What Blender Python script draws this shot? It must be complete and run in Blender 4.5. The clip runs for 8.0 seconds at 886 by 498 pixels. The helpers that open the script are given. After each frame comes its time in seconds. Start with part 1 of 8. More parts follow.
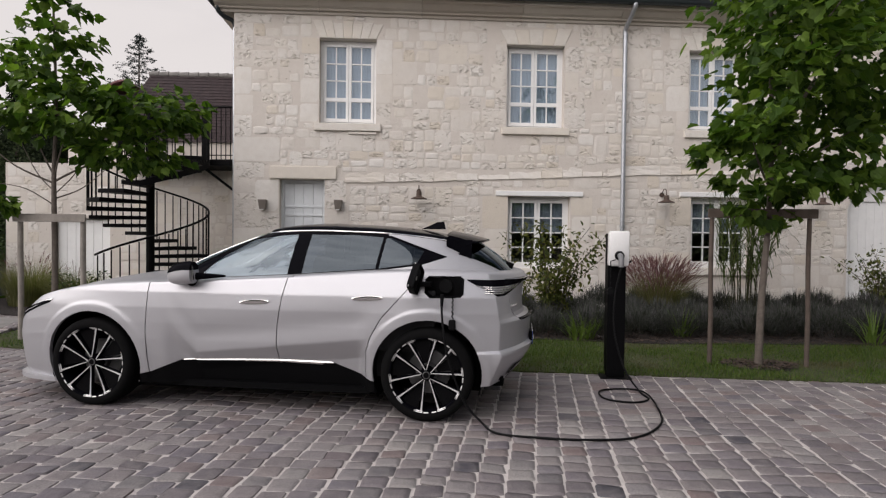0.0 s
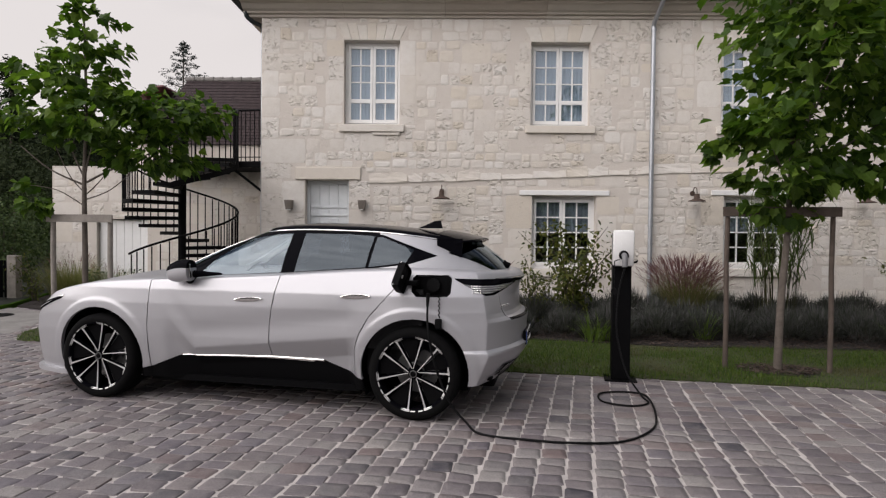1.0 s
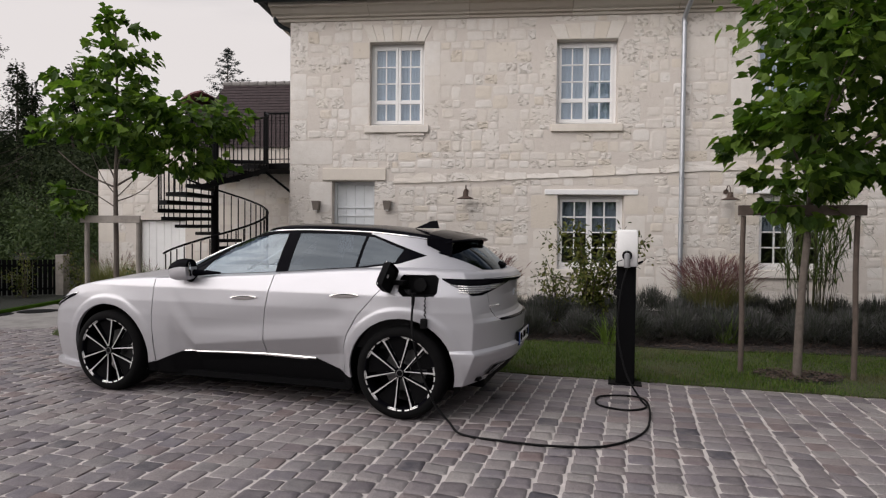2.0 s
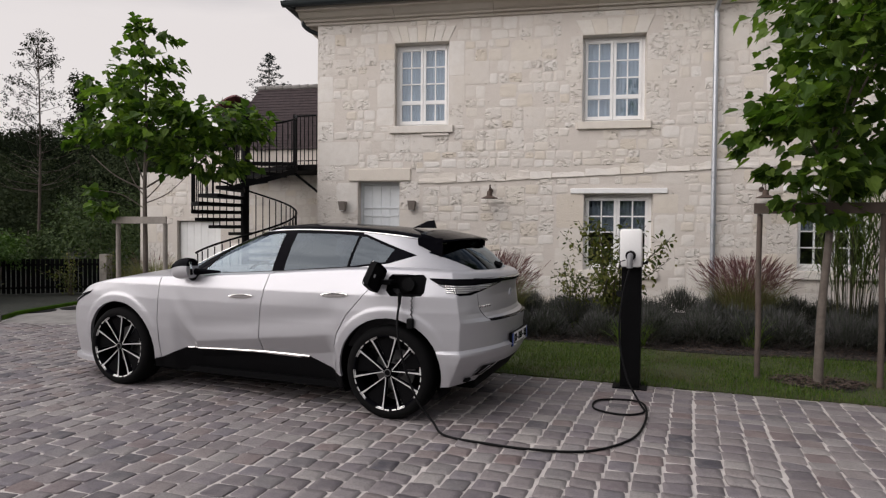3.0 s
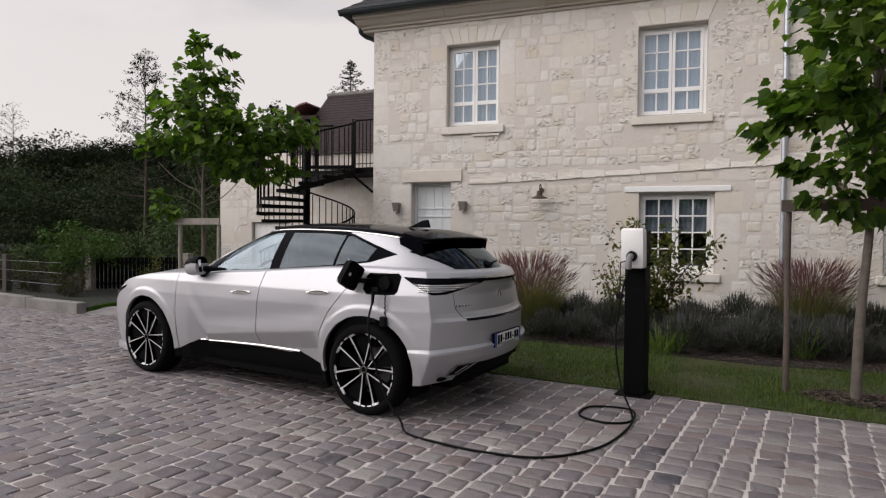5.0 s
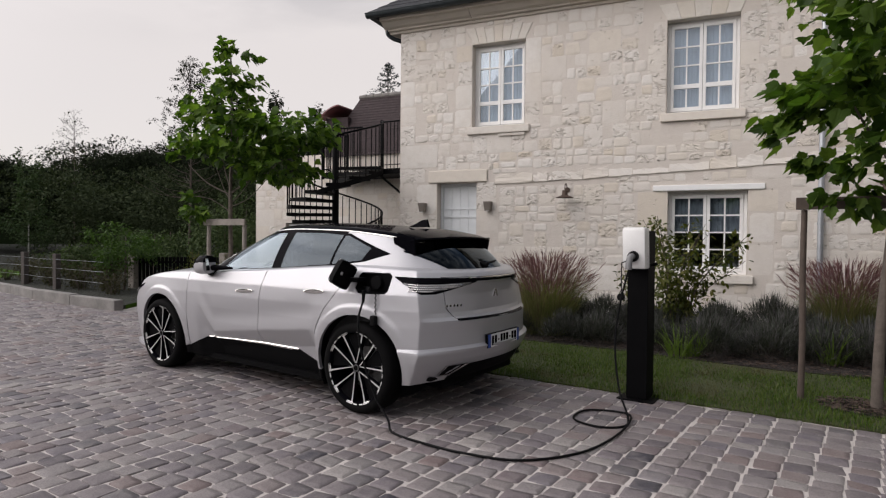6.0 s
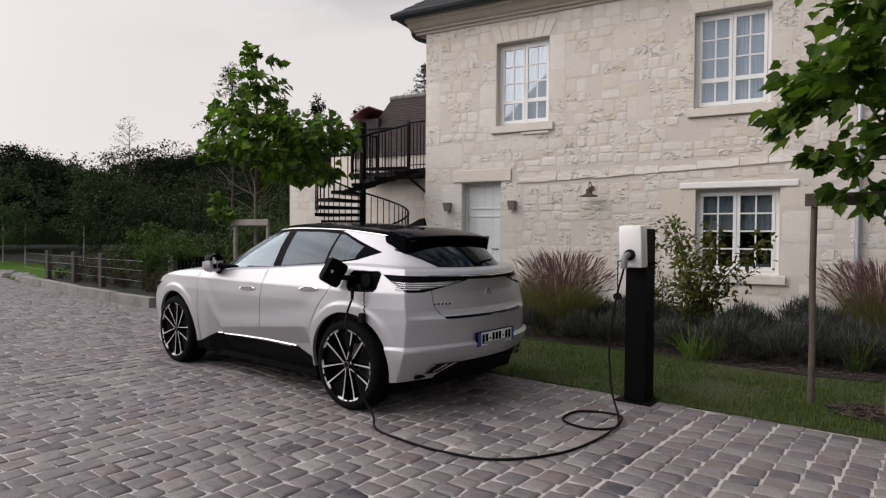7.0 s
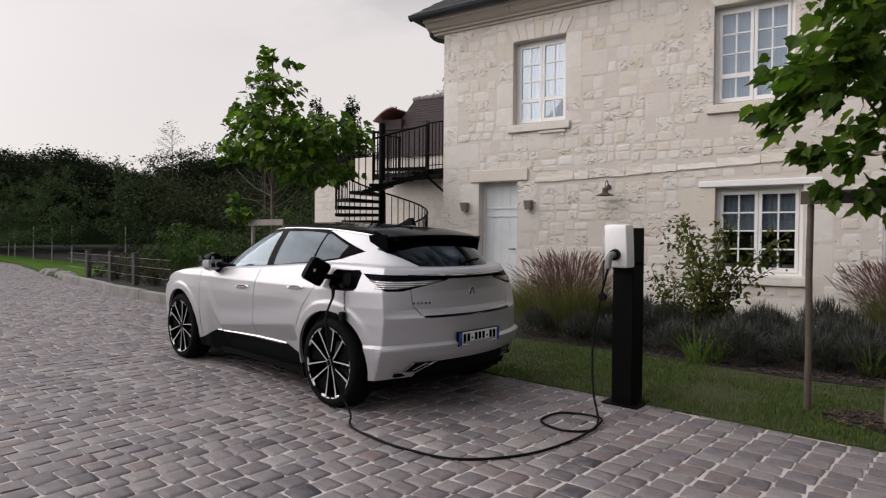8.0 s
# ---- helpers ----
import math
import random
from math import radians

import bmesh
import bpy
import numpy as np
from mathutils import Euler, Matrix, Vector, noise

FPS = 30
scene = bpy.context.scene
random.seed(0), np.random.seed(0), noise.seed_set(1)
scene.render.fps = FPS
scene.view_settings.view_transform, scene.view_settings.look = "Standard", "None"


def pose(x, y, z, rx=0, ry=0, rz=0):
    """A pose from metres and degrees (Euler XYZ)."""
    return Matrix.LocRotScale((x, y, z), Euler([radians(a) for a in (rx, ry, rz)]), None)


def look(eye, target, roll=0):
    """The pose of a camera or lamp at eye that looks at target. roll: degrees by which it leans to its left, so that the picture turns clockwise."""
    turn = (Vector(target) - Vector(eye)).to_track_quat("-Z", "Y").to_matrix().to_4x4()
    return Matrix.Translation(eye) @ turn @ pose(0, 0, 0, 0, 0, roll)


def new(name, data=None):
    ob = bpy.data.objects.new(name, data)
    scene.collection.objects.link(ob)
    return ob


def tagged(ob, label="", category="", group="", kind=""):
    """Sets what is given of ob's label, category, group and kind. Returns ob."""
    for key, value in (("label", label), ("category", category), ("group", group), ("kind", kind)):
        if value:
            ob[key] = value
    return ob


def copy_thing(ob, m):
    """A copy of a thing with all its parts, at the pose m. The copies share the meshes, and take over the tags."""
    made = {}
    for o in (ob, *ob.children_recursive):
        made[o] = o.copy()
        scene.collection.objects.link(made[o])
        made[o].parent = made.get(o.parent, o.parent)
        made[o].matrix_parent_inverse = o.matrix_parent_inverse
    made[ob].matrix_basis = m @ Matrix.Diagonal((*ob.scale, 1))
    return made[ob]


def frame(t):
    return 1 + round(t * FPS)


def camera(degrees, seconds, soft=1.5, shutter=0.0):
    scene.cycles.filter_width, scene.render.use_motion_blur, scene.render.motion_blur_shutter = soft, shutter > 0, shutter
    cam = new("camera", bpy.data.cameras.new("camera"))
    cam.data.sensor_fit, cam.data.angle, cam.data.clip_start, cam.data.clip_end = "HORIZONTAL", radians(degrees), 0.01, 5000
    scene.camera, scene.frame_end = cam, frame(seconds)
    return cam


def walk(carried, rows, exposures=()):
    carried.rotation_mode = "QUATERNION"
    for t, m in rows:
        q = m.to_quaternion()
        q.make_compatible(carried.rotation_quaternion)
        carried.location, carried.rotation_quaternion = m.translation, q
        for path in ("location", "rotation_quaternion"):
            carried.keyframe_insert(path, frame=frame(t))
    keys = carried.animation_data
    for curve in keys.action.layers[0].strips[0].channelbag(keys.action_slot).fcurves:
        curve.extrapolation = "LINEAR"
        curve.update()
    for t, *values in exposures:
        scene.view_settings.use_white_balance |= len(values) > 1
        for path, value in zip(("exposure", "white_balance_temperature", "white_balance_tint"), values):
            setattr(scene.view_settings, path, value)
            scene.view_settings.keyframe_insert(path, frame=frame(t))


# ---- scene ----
# camera and its walk
cam = camera(73.3, 8.0, soft=1.25)
PATH = [
    (0, (0.018, -0.233, 1.372), (0.142, 1.762, 1.329), 0.6),
    (0.5, (0.241, -0.233, 1.367), (0.284, 1.766, 1.324), 0.6),
    (1, (0.448, -0.231, 1.364), (0.419, 1.768, 1.321), 0.6),
    (1.5, (0.68, -0.225, 1.365), (0.569, 1.771, 1.322), 0.6),
    (3, (1.336, -0.123, 1.366), (0.987, 1.846, 1.321), 0.5),
    (3.5, (1.569, -0.071, 1.363), (1.136, 1.881, 1.319), 0.5),
    (4, (1.786, -0.025, 1.365), (1.276, 1.909, 1.32), 0.5),
    (4.5, (2.015, 0.035, 1.361), (1.424, 1.945, 1.317), 0.5),
    (6, (2.6, 0.276, 1.352), (1.787, 2.103, 1.31), 0.5),
    (6.5, (2.807, 0.368, 1.345), (1.919, 2.16, 1.304), 0.4),
    (7, (2.995, 0.462, 1.34), (2.042, 2.22, 1.298), 0.4),
    (7.5, (3.201, 0.571, 1.338), (2.185, 2.292, 1.296), 0.4),
    (8, (3.388, 0.685, 1.336), (2.32, 2.376, 1.294), 0.4),
]
walk(cam, [(t, look(eye, target, roll)) for t, eye, target, roll in PATH], exposures=[(0, 0.12, 6550, 14), (8, 0.12, 6550, 14)])

# ---- world, sun, exposure ----
world = bpy.data.worlds.new("overcast_sky")
scene.world = world
world.use_nodes = True
wn, wl = world.node_tree.nodes, world.node_tree.links
wn.clear()
SUN_DIR = Vector((-0.82, -0.54, 0.74)).normalized()
w_out = wn.new("ShaderNodeOutputWorld")
w_bg = wn.new("ShaderNodeBackground")
w_bg.inputs["Strength"].default_value = 1.0
w_sky = wn.new("ShaderNodeTexSky")
w_sky.sky_type = "NISHITA"
w_sky.sun_disc = False
w_sky.sun_elevation = math.asin(SUN_DIR.z)
w_sky.sun_rotation = math.atan2(SUN_DIR.x, SUN_DIR.y)
w_dim = wn.new("ShaderNodeVectorMath")
w_dim.operation = "SCALE"
w_dim.inputs["Scale"].default_value = 0.1
wl.new(w_sky.outputs["Color"], w_dim.inputs[0])
# broken cloud cover: soft noise on the sky dome, stretched towards the horizon
w_tc = wn.new("ShaderNodeTexCoord")
w_map = wn.new("ShaderNodeMapping")
w_map.inputs["Scale"].default_value = (1.0, 1.0, 3.2)
wl.new(w_tc.outputs["Generated"], w_map.inputs["Vector"])
w_noise = wn.new("ShaderNodeTexNoise")
w_noise.inputs["Scale"].default_value = 2.6
w_noise.inputs["Detail"].default_value = 5.0
w_noise.inputs["Roughness"].default_value = 0.55
w_noise.inputs["Distortion"].default_value = 0.3
wl.new(w_map.outputs["Vector"], w_noise.inputs["Vector"])
w_ramp = wn.new("ShaderNodeValToRGB")
w_ramp.color_ramp.elements[0].position, w_ramp.color_ramp.elements[0].color = 0.42, (0.115, 0.15, 0.205, 1)
w_ramp.color_ramp.elements[1].position, w_ramp.color_ramp.elements[1].color = 0.60, (0.86, 0.84, 0.82, 1)
wl.new(w_noise.outputs["Fac"], w_ramp.inputs["Fac"])
w_mix = wn.new("ShaderNodeMix")
w_mix.data_type = "RGBA"
w_mix.inputs["Factor"].default_value = 0.86
wl.new(w_dim.outputs[0], w_mix.inputs[6])
# towards the horizon the cover closes to an even pale haze
w_sep = wn.new("ShaderNodeSeparateXYZ")
wl.new(w_tc.outputs["Generated"], w_sep.inputs[0])
w_hz = wn.new("ShaderNodeMapRange")
w_hz.interpolation_type = "SMOOTHSTEP"
w_hz.inputs[1].default_value, w_hz.inputs[2].default_value = 0.25, 0.6
wl.new(w_sep.outputs["Z"], w_hz.inputs[0])
w_even = wn.new("ShaderNodeMix")
w_even.data_type = "RGBA"
w_even.inputs[6].default_value = (0.795, 0.752, 0.712, 1)
wl.new(w_hz.outputs[0], w_even.inputs[0])
wl.new(w_ramp.outputs["Color"], w_even.inputs[7])
wl.new(w_even.outputs[2], w_mix.inputs[7])
# the veiled sun brightens the cloud smoothly all round it
w_dot = wn.new("ShaderNodeVectorMath")
w_dot.operation = "DOT_PRODUCT"
w_dot.inputs[1].default_value = SUN_DIR
wl.new(w_tc.outputs["Generated"], w_dot.inputs[0])
w_glow = wn.new("ShaderNodeMapRange")
w_glow.interpolation_type = "SMOOTHSTEP"
w_glow.inputs[1].default_value, w_glow.inputs[2].default_value = 0.4, 1.0
w_glow.inputs[3].default_value, w_glow.inputs[4].default_value = 1.0, 1.4
wl.new(w_dot.outputs["Value"], w_glow.inputs[0])
w_mul = wn.new("ShaderNodeVectorMath")
w_mul.operation = "SCALE"
wl.new(w_mix.outputs[2], w_mul.inputs[0])
wl.new(w_glow.outputs[0], w_mul.inputs["Scale"])
wl.new(w_mul.outputs[0], w_bg.inputs["Color"])
wl.new(w_bg.outputs[0], w_out.inputs["Surface"])

sun = new("sun", bpy.data.lights.new("sun", "SUN"))
sun.data.energy, sun.data.angle, sun.data.color = 2.9, radians(80), (1.0, 0.965, 0.93)
sun.matrix_world = look((0, 0, 30), Vector((0, 0, 30)) - SUN_DIR)

# ---- materials ----
def material(name, rough=0.6, metal=0.0, spec=0.5):
    """A node material: returns it, its nodes, links and the Principled node."""
    m = bpy.data.materials.new(name)
    m.use_nodes = True
    n, l = m.node_tree.nodes, m.node_tree.links
    b = n["Principled BSDF"]
    b.inputs["Roughness"].default_value = rough
    b.inputs["Metallic"].default_value = metal
    b.inputs["Specular IOR Level"].default_value = spec
    return m, n, l, b


def noise_node(n, l, scale, detail=4.0, rough=0.6, vec=None, dist=0.0):
    t = n.new("ShaderNodeTexNoise")
    t.inputs["Scale"].default_value = scale
    t.inputs["Detail"].default_value = detail
    t.inputs["Roughness"].default_value = rough
    t.inputs["Distortion"].default_value = dist
    if vec is not None:
        l.new(vec, t.inputs["Vector"])
    return t.outputs["Fac"]


def place(n, world=True, scale=(1, 1, 1)):
    """Coordinates in metres: of the world, or of the object."""
    if world:
        out = n.new("ShaderNodeNewGeometry").outputs["Position"]
    else:
        out = n.new("ShaderNodeTexCoord").outputs["Object"]
    if scale == (1, 1, 1):
        return out
    v = n.new("ShaderNodeVectorMath")
    v.operation = "MULTIPLY"
    v.inputs[1].default_value = scale
    n.id_data.links.new(out, v.inputs[0])
    return v.outputs[0]


def ramp(n, l, fac, stops):
    r = n.new("ShaderNodeValToRGB")
    e = r.color_ramp.elements
    while len(e) < len(stops):
        e.new(0.5)
    for k, (p, c) in zip(e, stops):
        k.position, k.color = p, (*c, 1)
    l.new(fac, r.inputs["Fac"])
    return r.outputs["Color"]


def mixc(n, l, fac, a, b, mode="MIX"):
    m = n.new("ShaderNodeMix")
    m.data_type, m.blend_type = "RGBA", mode
    for sock, v in ((m.inputs[0], fac), (m.inputs[6], a), (m.inputs[7], b)):
        if isinstance(v, (int, float)):
            sock.default_value = v
        elif isinstance(v, tuple):
            sock.default_value = (*v, 1)
        else:
            l.new(v, sock)
    return m.outputs[2]


def math_node(n, l, op, a, b=0.0, clamp=False):
    m = n.new("ShaderNodeMath")
    m.operation, m.use_clamp = op, clamp
    for sock, v in ((m.inputs[0], a), (m.inputs[1], b)):
        if isinstance(v, (int, float)):
            sock.default_value = v
        else:
            l.new(v, sock)
    return m.outputs[0]


def bump(n, l, b, height, strength=0.3, dist=0.01):
    k = n.new("ShaderNodeBump")
    k.inputs["Strength"].default_value = strength
    k.inputs["Distance"].default_value = dist
    l.new(height, k.inputs["Height"])
    l.new(k.outputs["Normal"], b.inputs["Normal"])


def plain(name, col, rough=0.6, metal=0.0, var=0.12, scale=6.0, bump_s=0.15, bump_d=0.004, spec=0.5, world=True):
    """A surface of one colour with mottling at two scales and fine relief."""
    m, n, l, b = material(name, rough, metal, spec)
    p = place(n, world)
    f = noise_node(n, l, scale, 5, 0.65, p)
    g = noise_node(n, l, scale * 9, 3, 0.6, p)
    lo = tuple(c * (1 - var) for c in col)
    hi = tuple(min(1, c * (1 + var)) for c in col)
    c = ramp(n, l, f, [(0.3, lo), (0.7, hi)])
    c = mixc(n, l, 0.25, c, ramp(n, l, g, [(0.3, lo), (0.7, hi)]))
    l.new(c, b.inputs["Base Color"])
    rr = n.new("ShaderNodeMapRange")
    rr.inputs[3].default_value, rr.inputs[4].default_value = max(0.02, rough - 0.08), min(1, rough + 0.08)
    l.new(g, rr.inputs[0])
    l.new(rr.outputs[0], b.inputs["Roughness"])
    if bump_s:
        bump(n, l, b, g, bump_s, bump_d)
    return m


def stone_material(name, stops, rand="object", rough_relief=0.5, tint=(0.60, 0.54, 0.45), pitted=1.0):
    """Limestone: colour from piece to piece, mottled, ochre-stained, some pieces deeply pitted."""
    m, n, l, b = material(name, 0.92, 0, 0.2)
    p = place(n)
    if rand == "object":
        r = n.new("ShaderNodeObjectInfo").outputs["Random"]
    else:
        r = n.new("ShaderNodeNewGeometry").outputs["Random Per Island"]
    base = ramp(n, l, r, stops)
    big = noise_node(n, l, 0.9, 4, 0.6, p)
    mid = noise_node(n, l, 8, 5, 0.65, p)
    fine = noise_node(n, l, 75, 4, 0.7, p)
    c = mixc(n, l, ramp(n, l, mid, [(0.4, (0, 0, 0)), (0.75, (0.35, 0.35, 0.35))]), base, (0.56, 0.51, 0.455))
    c = mixc(n, l, ramp(n, l, big, [(0.5, (0, 0, 0)), (0.75, (0.45, 0.45, 0.45))]), c, tint)
    c = mixc(n, l, ramp(n, l, fine, [(0.6, (0, 0, 0)), (0.8, (0.35, 0.35, 0.35))]), c, (0.33, 0.29, 0.25))
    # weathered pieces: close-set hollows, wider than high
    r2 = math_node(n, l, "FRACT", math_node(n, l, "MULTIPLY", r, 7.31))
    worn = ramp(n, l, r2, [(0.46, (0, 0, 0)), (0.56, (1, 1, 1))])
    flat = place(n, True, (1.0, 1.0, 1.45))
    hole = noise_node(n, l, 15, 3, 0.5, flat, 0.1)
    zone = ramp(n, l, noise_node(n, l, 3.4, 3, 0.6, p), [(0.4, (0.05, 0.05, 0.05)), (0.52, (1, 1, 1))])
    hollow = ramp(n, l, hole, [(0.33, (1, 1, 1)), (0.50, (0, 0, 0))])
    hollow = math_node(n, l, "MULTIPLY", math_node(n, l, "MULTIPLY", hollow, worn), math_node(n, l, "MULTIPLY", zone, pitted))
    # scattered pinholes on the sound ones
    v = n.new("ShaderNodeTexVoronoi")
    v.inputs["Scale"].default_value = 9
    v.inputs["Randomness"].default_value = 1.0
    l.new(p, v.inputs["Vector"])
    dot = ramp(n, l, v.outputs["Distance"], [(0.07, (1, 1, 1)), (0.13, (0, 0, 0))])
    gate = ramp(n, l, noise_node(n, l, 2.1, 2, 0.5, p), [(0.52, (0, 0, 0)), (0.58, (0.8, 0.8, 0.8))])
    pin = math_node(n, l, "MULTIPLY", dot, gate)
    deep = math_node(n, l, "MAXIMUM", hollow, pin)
    # shade inside the hollows and pinholes is put into the colour
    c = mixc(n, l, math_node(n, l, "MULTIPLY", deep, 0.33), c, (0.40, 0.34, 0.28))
    l.new(c, b.inputs["Base Color"])
    h = math_node(n, l, "ADD", math_node(n, l, "MULTIPLY", mid, 0.5), math_node(n, l, "MULTIPLY", fine, 0.18))
    h = math_node(n, l, "SUBTRACT", h, math_node(n, l, "MULTIPLY", deep, 1.05))
    bump(n, l, b, h, rough_relief, 0.022)
    return m


LIMES = [(0.0, (0.66, 0.615, 0.565)), (0.3, (0.70, 0.665, 0.62)), (0.55, (0.67, 0.625, 0.575)), (0.75, (0.735, 0.705, 0.665)), (0.9, (0.64, 0.575, 0.49)), (1.0, (0.69, 0.65, 0.60))]
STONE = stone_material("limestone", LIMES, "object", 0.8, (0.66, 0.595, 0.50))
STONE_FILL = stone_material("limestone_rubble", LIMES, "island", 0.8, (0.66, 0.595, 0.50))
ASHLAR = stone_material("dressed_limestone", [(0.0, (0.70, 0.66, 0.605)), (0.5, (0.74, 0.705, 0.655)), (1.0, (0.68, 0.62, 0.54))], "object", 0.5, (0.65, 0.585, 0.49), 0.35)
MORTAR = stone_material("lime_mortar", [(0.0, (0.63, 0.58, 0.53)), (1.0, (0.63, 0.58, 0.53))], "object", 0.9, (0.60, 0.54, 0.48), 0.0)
WHITE_PAINT = plain("white_painted_wood", (0.82, 0.82, 0.81), 0.45, var=0.05, bump_s=0.05)
GREY_PAINT = plain("pale_grey_painted_wood", (0.70, 0.73, 0.75), 0.5, var=0.06, bump_s=0.08)
ZINC = plain("weathered_zinc", (0.42, 0.44, 0.47), 0.42, 0.7, 0.15, 5)
SLATE = plain("dark_slate", (0.028, 0.029, 0.033), 0.75, var=0.3, scale=3, spec=0.25)
BLACK_IRON = plain("black_painted_iron", (0.004, 0.004, 0.0045), 0.55, var=0.3, spec=0.06)
DARK_WOOD = plain("dark_weathered_wood", (0.07, 0.06, 0.055), 0.85, var=0.4, scale=18, bump_s=0.4)
OAK = plain("weathered_grey_wood", (0.25, 0.225, 0.20), 0.85, var=0.25, scale=9, bump_s=0.4)
BLACK_METAL = plain("black_powder_coat", (0.0035, 0.0035, 0.004), 0.55, var=0.2, bump_s=0.1, spec=0.06)
WHITE_PLASTIC = plain("white_gloss_plastic", (0.8, 0.8, 0.79), 0.25, var=0.02, bump_s=0)
BLACK_RUBBER = plain("black_rubber", (0.005, 0.005, 0.0055), 0.6, var=0.2, bump_s=0.1, spec=0.1)
RUST = plain("rusted_iron", (0.085, 0.058, 0.045), 0.7, 0.3, 0.35, 14)
TAUPE = plain("taupe_metal", (0.23, 0.20, 0.175), 0.5, 0.2, 0.1)
BARK = plain("pale_grey_bark", (0.115, 0.095, 0.08), 0.9, var=0.35, scale=16, bump_s=0.6, bump_d=0.008)
DARK_BARK = plain("dark_bark", (0.07, 0.055, 0.045), 0.9, var=0.35, scale=12, bump_s=0.6)
SOIL = plain("dark_bark_mulch", (0.02, 0.0135, 0.0115), 0.95, var=0.45, scale=14, bump_s=1.0, bump_d=0.03)
CONCRETE = plain("grey_concrete", (0.20, 0.19, 0.18), 0.9, var=0.35, scale=3, bump_s=0.4)
# sheer blind: the dimness of the room behind is put into its colour
DIM_BLIND = plain("dimmed_blind", (0.26, 0.285, 0.32), 0.9, var=0.1, scale=4, bump_s=0.2)
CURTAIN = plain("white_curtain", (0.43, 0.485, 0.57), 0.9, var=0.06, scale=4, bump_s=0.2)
# dimness inside the rooms is put into this plaster's colour
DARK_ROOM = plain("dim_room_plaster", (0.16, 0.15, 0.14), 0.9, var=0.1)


def window_glass():
    m = bpy.data.materials.new("window_glass")
    m.use_nodes = True
    n, l = m.node_tree.nodes, m.node_tree.links
    n.clear()
    out = n.new("ShaderNodeOutputMaterial")
    mix = n.new("ShaderNodeMixShader")
    tr = n.new("ShaderNodeBsdfTransparent")
    tr.inputs["Color"].default_value = (0.86, 0.9, 0.92, 1)
    gl = n.new("ShaderNodeBsdfGlossy")
    gl.inputs["Roughness"].default_value = 0.02
    gl.inputs["Color"].default_value = (0.86, 0.93, 1.0, 1)
    fw = n.new("ShaderNodeLayerWeight")
    fw.inputs["Blend"].default_value = 0.5
    fr = n.new("ShaderNodeMapRange")
    fr.inputs[3].default_value, fr.inputs[4].default_value = 0.11, 1.0
    l.new(math_node(n, l, "POWER", fw.outputs["Facing"], 4.5), fr.inputs[0])
    l.new(fr.outputs[0], mix.inputs[0])
    l.new(tr.outputs[0], mix.inputs[1])
    l.new(gl.outputs[0], mix.inputs[2])
    l.new(mix.outputs[0], out.inputs["Surface"])
    return m


GLASS = window_glass()


def cobble_material(rand):
    m, n, l, b = material("granite_sett" if rand == "object" else "granite_sett_far", 0.62, 0, 0.35)
    p = place(n)
    if rand == "object":
        r = n.new("ShaderNodeObjectInfo").outputs["Random"]
    else:
        r = n.new("ShaderNodeNewGeometry").outputs["Random Per Island"]
    base = ramp(n, l, r, [(0.0, (0.10, 0.088, 0.098)), (0.2, (0.195, 0.172, 0.172)), (0.36, (0.145, 0.127, 0.14)), (0.52, (0.222, 0.202, 0.20)), (0.66, (0.165, 0.124, 0.12)), (0.78, (0.13, 0.118, 0.135)), (0.92, (0.27, 0.25, 0.24)), (1.0, (0.04, 0.038, 0.052))])
    mid = noise_node(n, l, 11, 5, 0.65, p)
    fine = noise_node(n, l, 85, 4, 0.75, p)
    c = mixc(n, l, ramp(n, l, mid, [(0.4, (0, 0, 0)), (0.72, (0.4, 0.4, 0.4))]), base, (0.26, 0.235, 0.222))
    c = mixc(n, l, ramp(n, l, fine, [(0.45, (0, 0, 0)), (0.75, (0.62, 0.62, 0.62))]), c, (0.06, 0.053, 0.053))
    l.new(c, b.inputs["Base Color"])
    bump(n, l, b, math_node(n, l, "ADD", mid, math_node(n, l, "MULTIPLY", fine, 0.4)), 0.5, 0.012)
    return m


SETT = cobble_material("object")
SETT_FAR = cobble_material("island")
SAND = plain("sandy_joint", (0.45, 0.415, 0.395), 0.95, var=0.22, scale=5, bump_s=0.6, bump_d=0.01)


def foliage(name, cols, trans=0.35, rough=0.5, spec=0.25):
    m, n, l, b = material(name, rough, 0, spec)
    r = n.new("ShaderNodeNewGeometry").outputs["Random Per Island"]
    c = ramp(n, l, r, [(i / (len(cols) - 1), k) for i, k in enumerate(cols)])
    g = noise_node(n, l, 18, 3, 0.6, place(n))
    c = mixc(n, l, ramp(n, l, g, [(0.4, (0, 0, 0)), (0.8, (0.4, 0.4, 0.4))]), c, tuple(k * 0.55 for k in cols[0]))
    l.new(c, b.inputs["Base Color"])
    out = n["Material Output"]
    tl = n.new("ShaderNodeBsdfTranslucent")
    l.new(mixc(n, l, 1.0, c, (1.0, 1.15, 0.55), "MULTIPLY"), tl.inputs["Color"])
    mx = n.new("ShaderNodeMixShader")
    mx.inputs[0].default_value = trans
    l.new(b.outputs[0], mx.inputs[1])
    l.new(tl.outputs[0], mx.inputs[2])
    l.new(mx.outputs[0], out.inputs["Surface"])
    return m


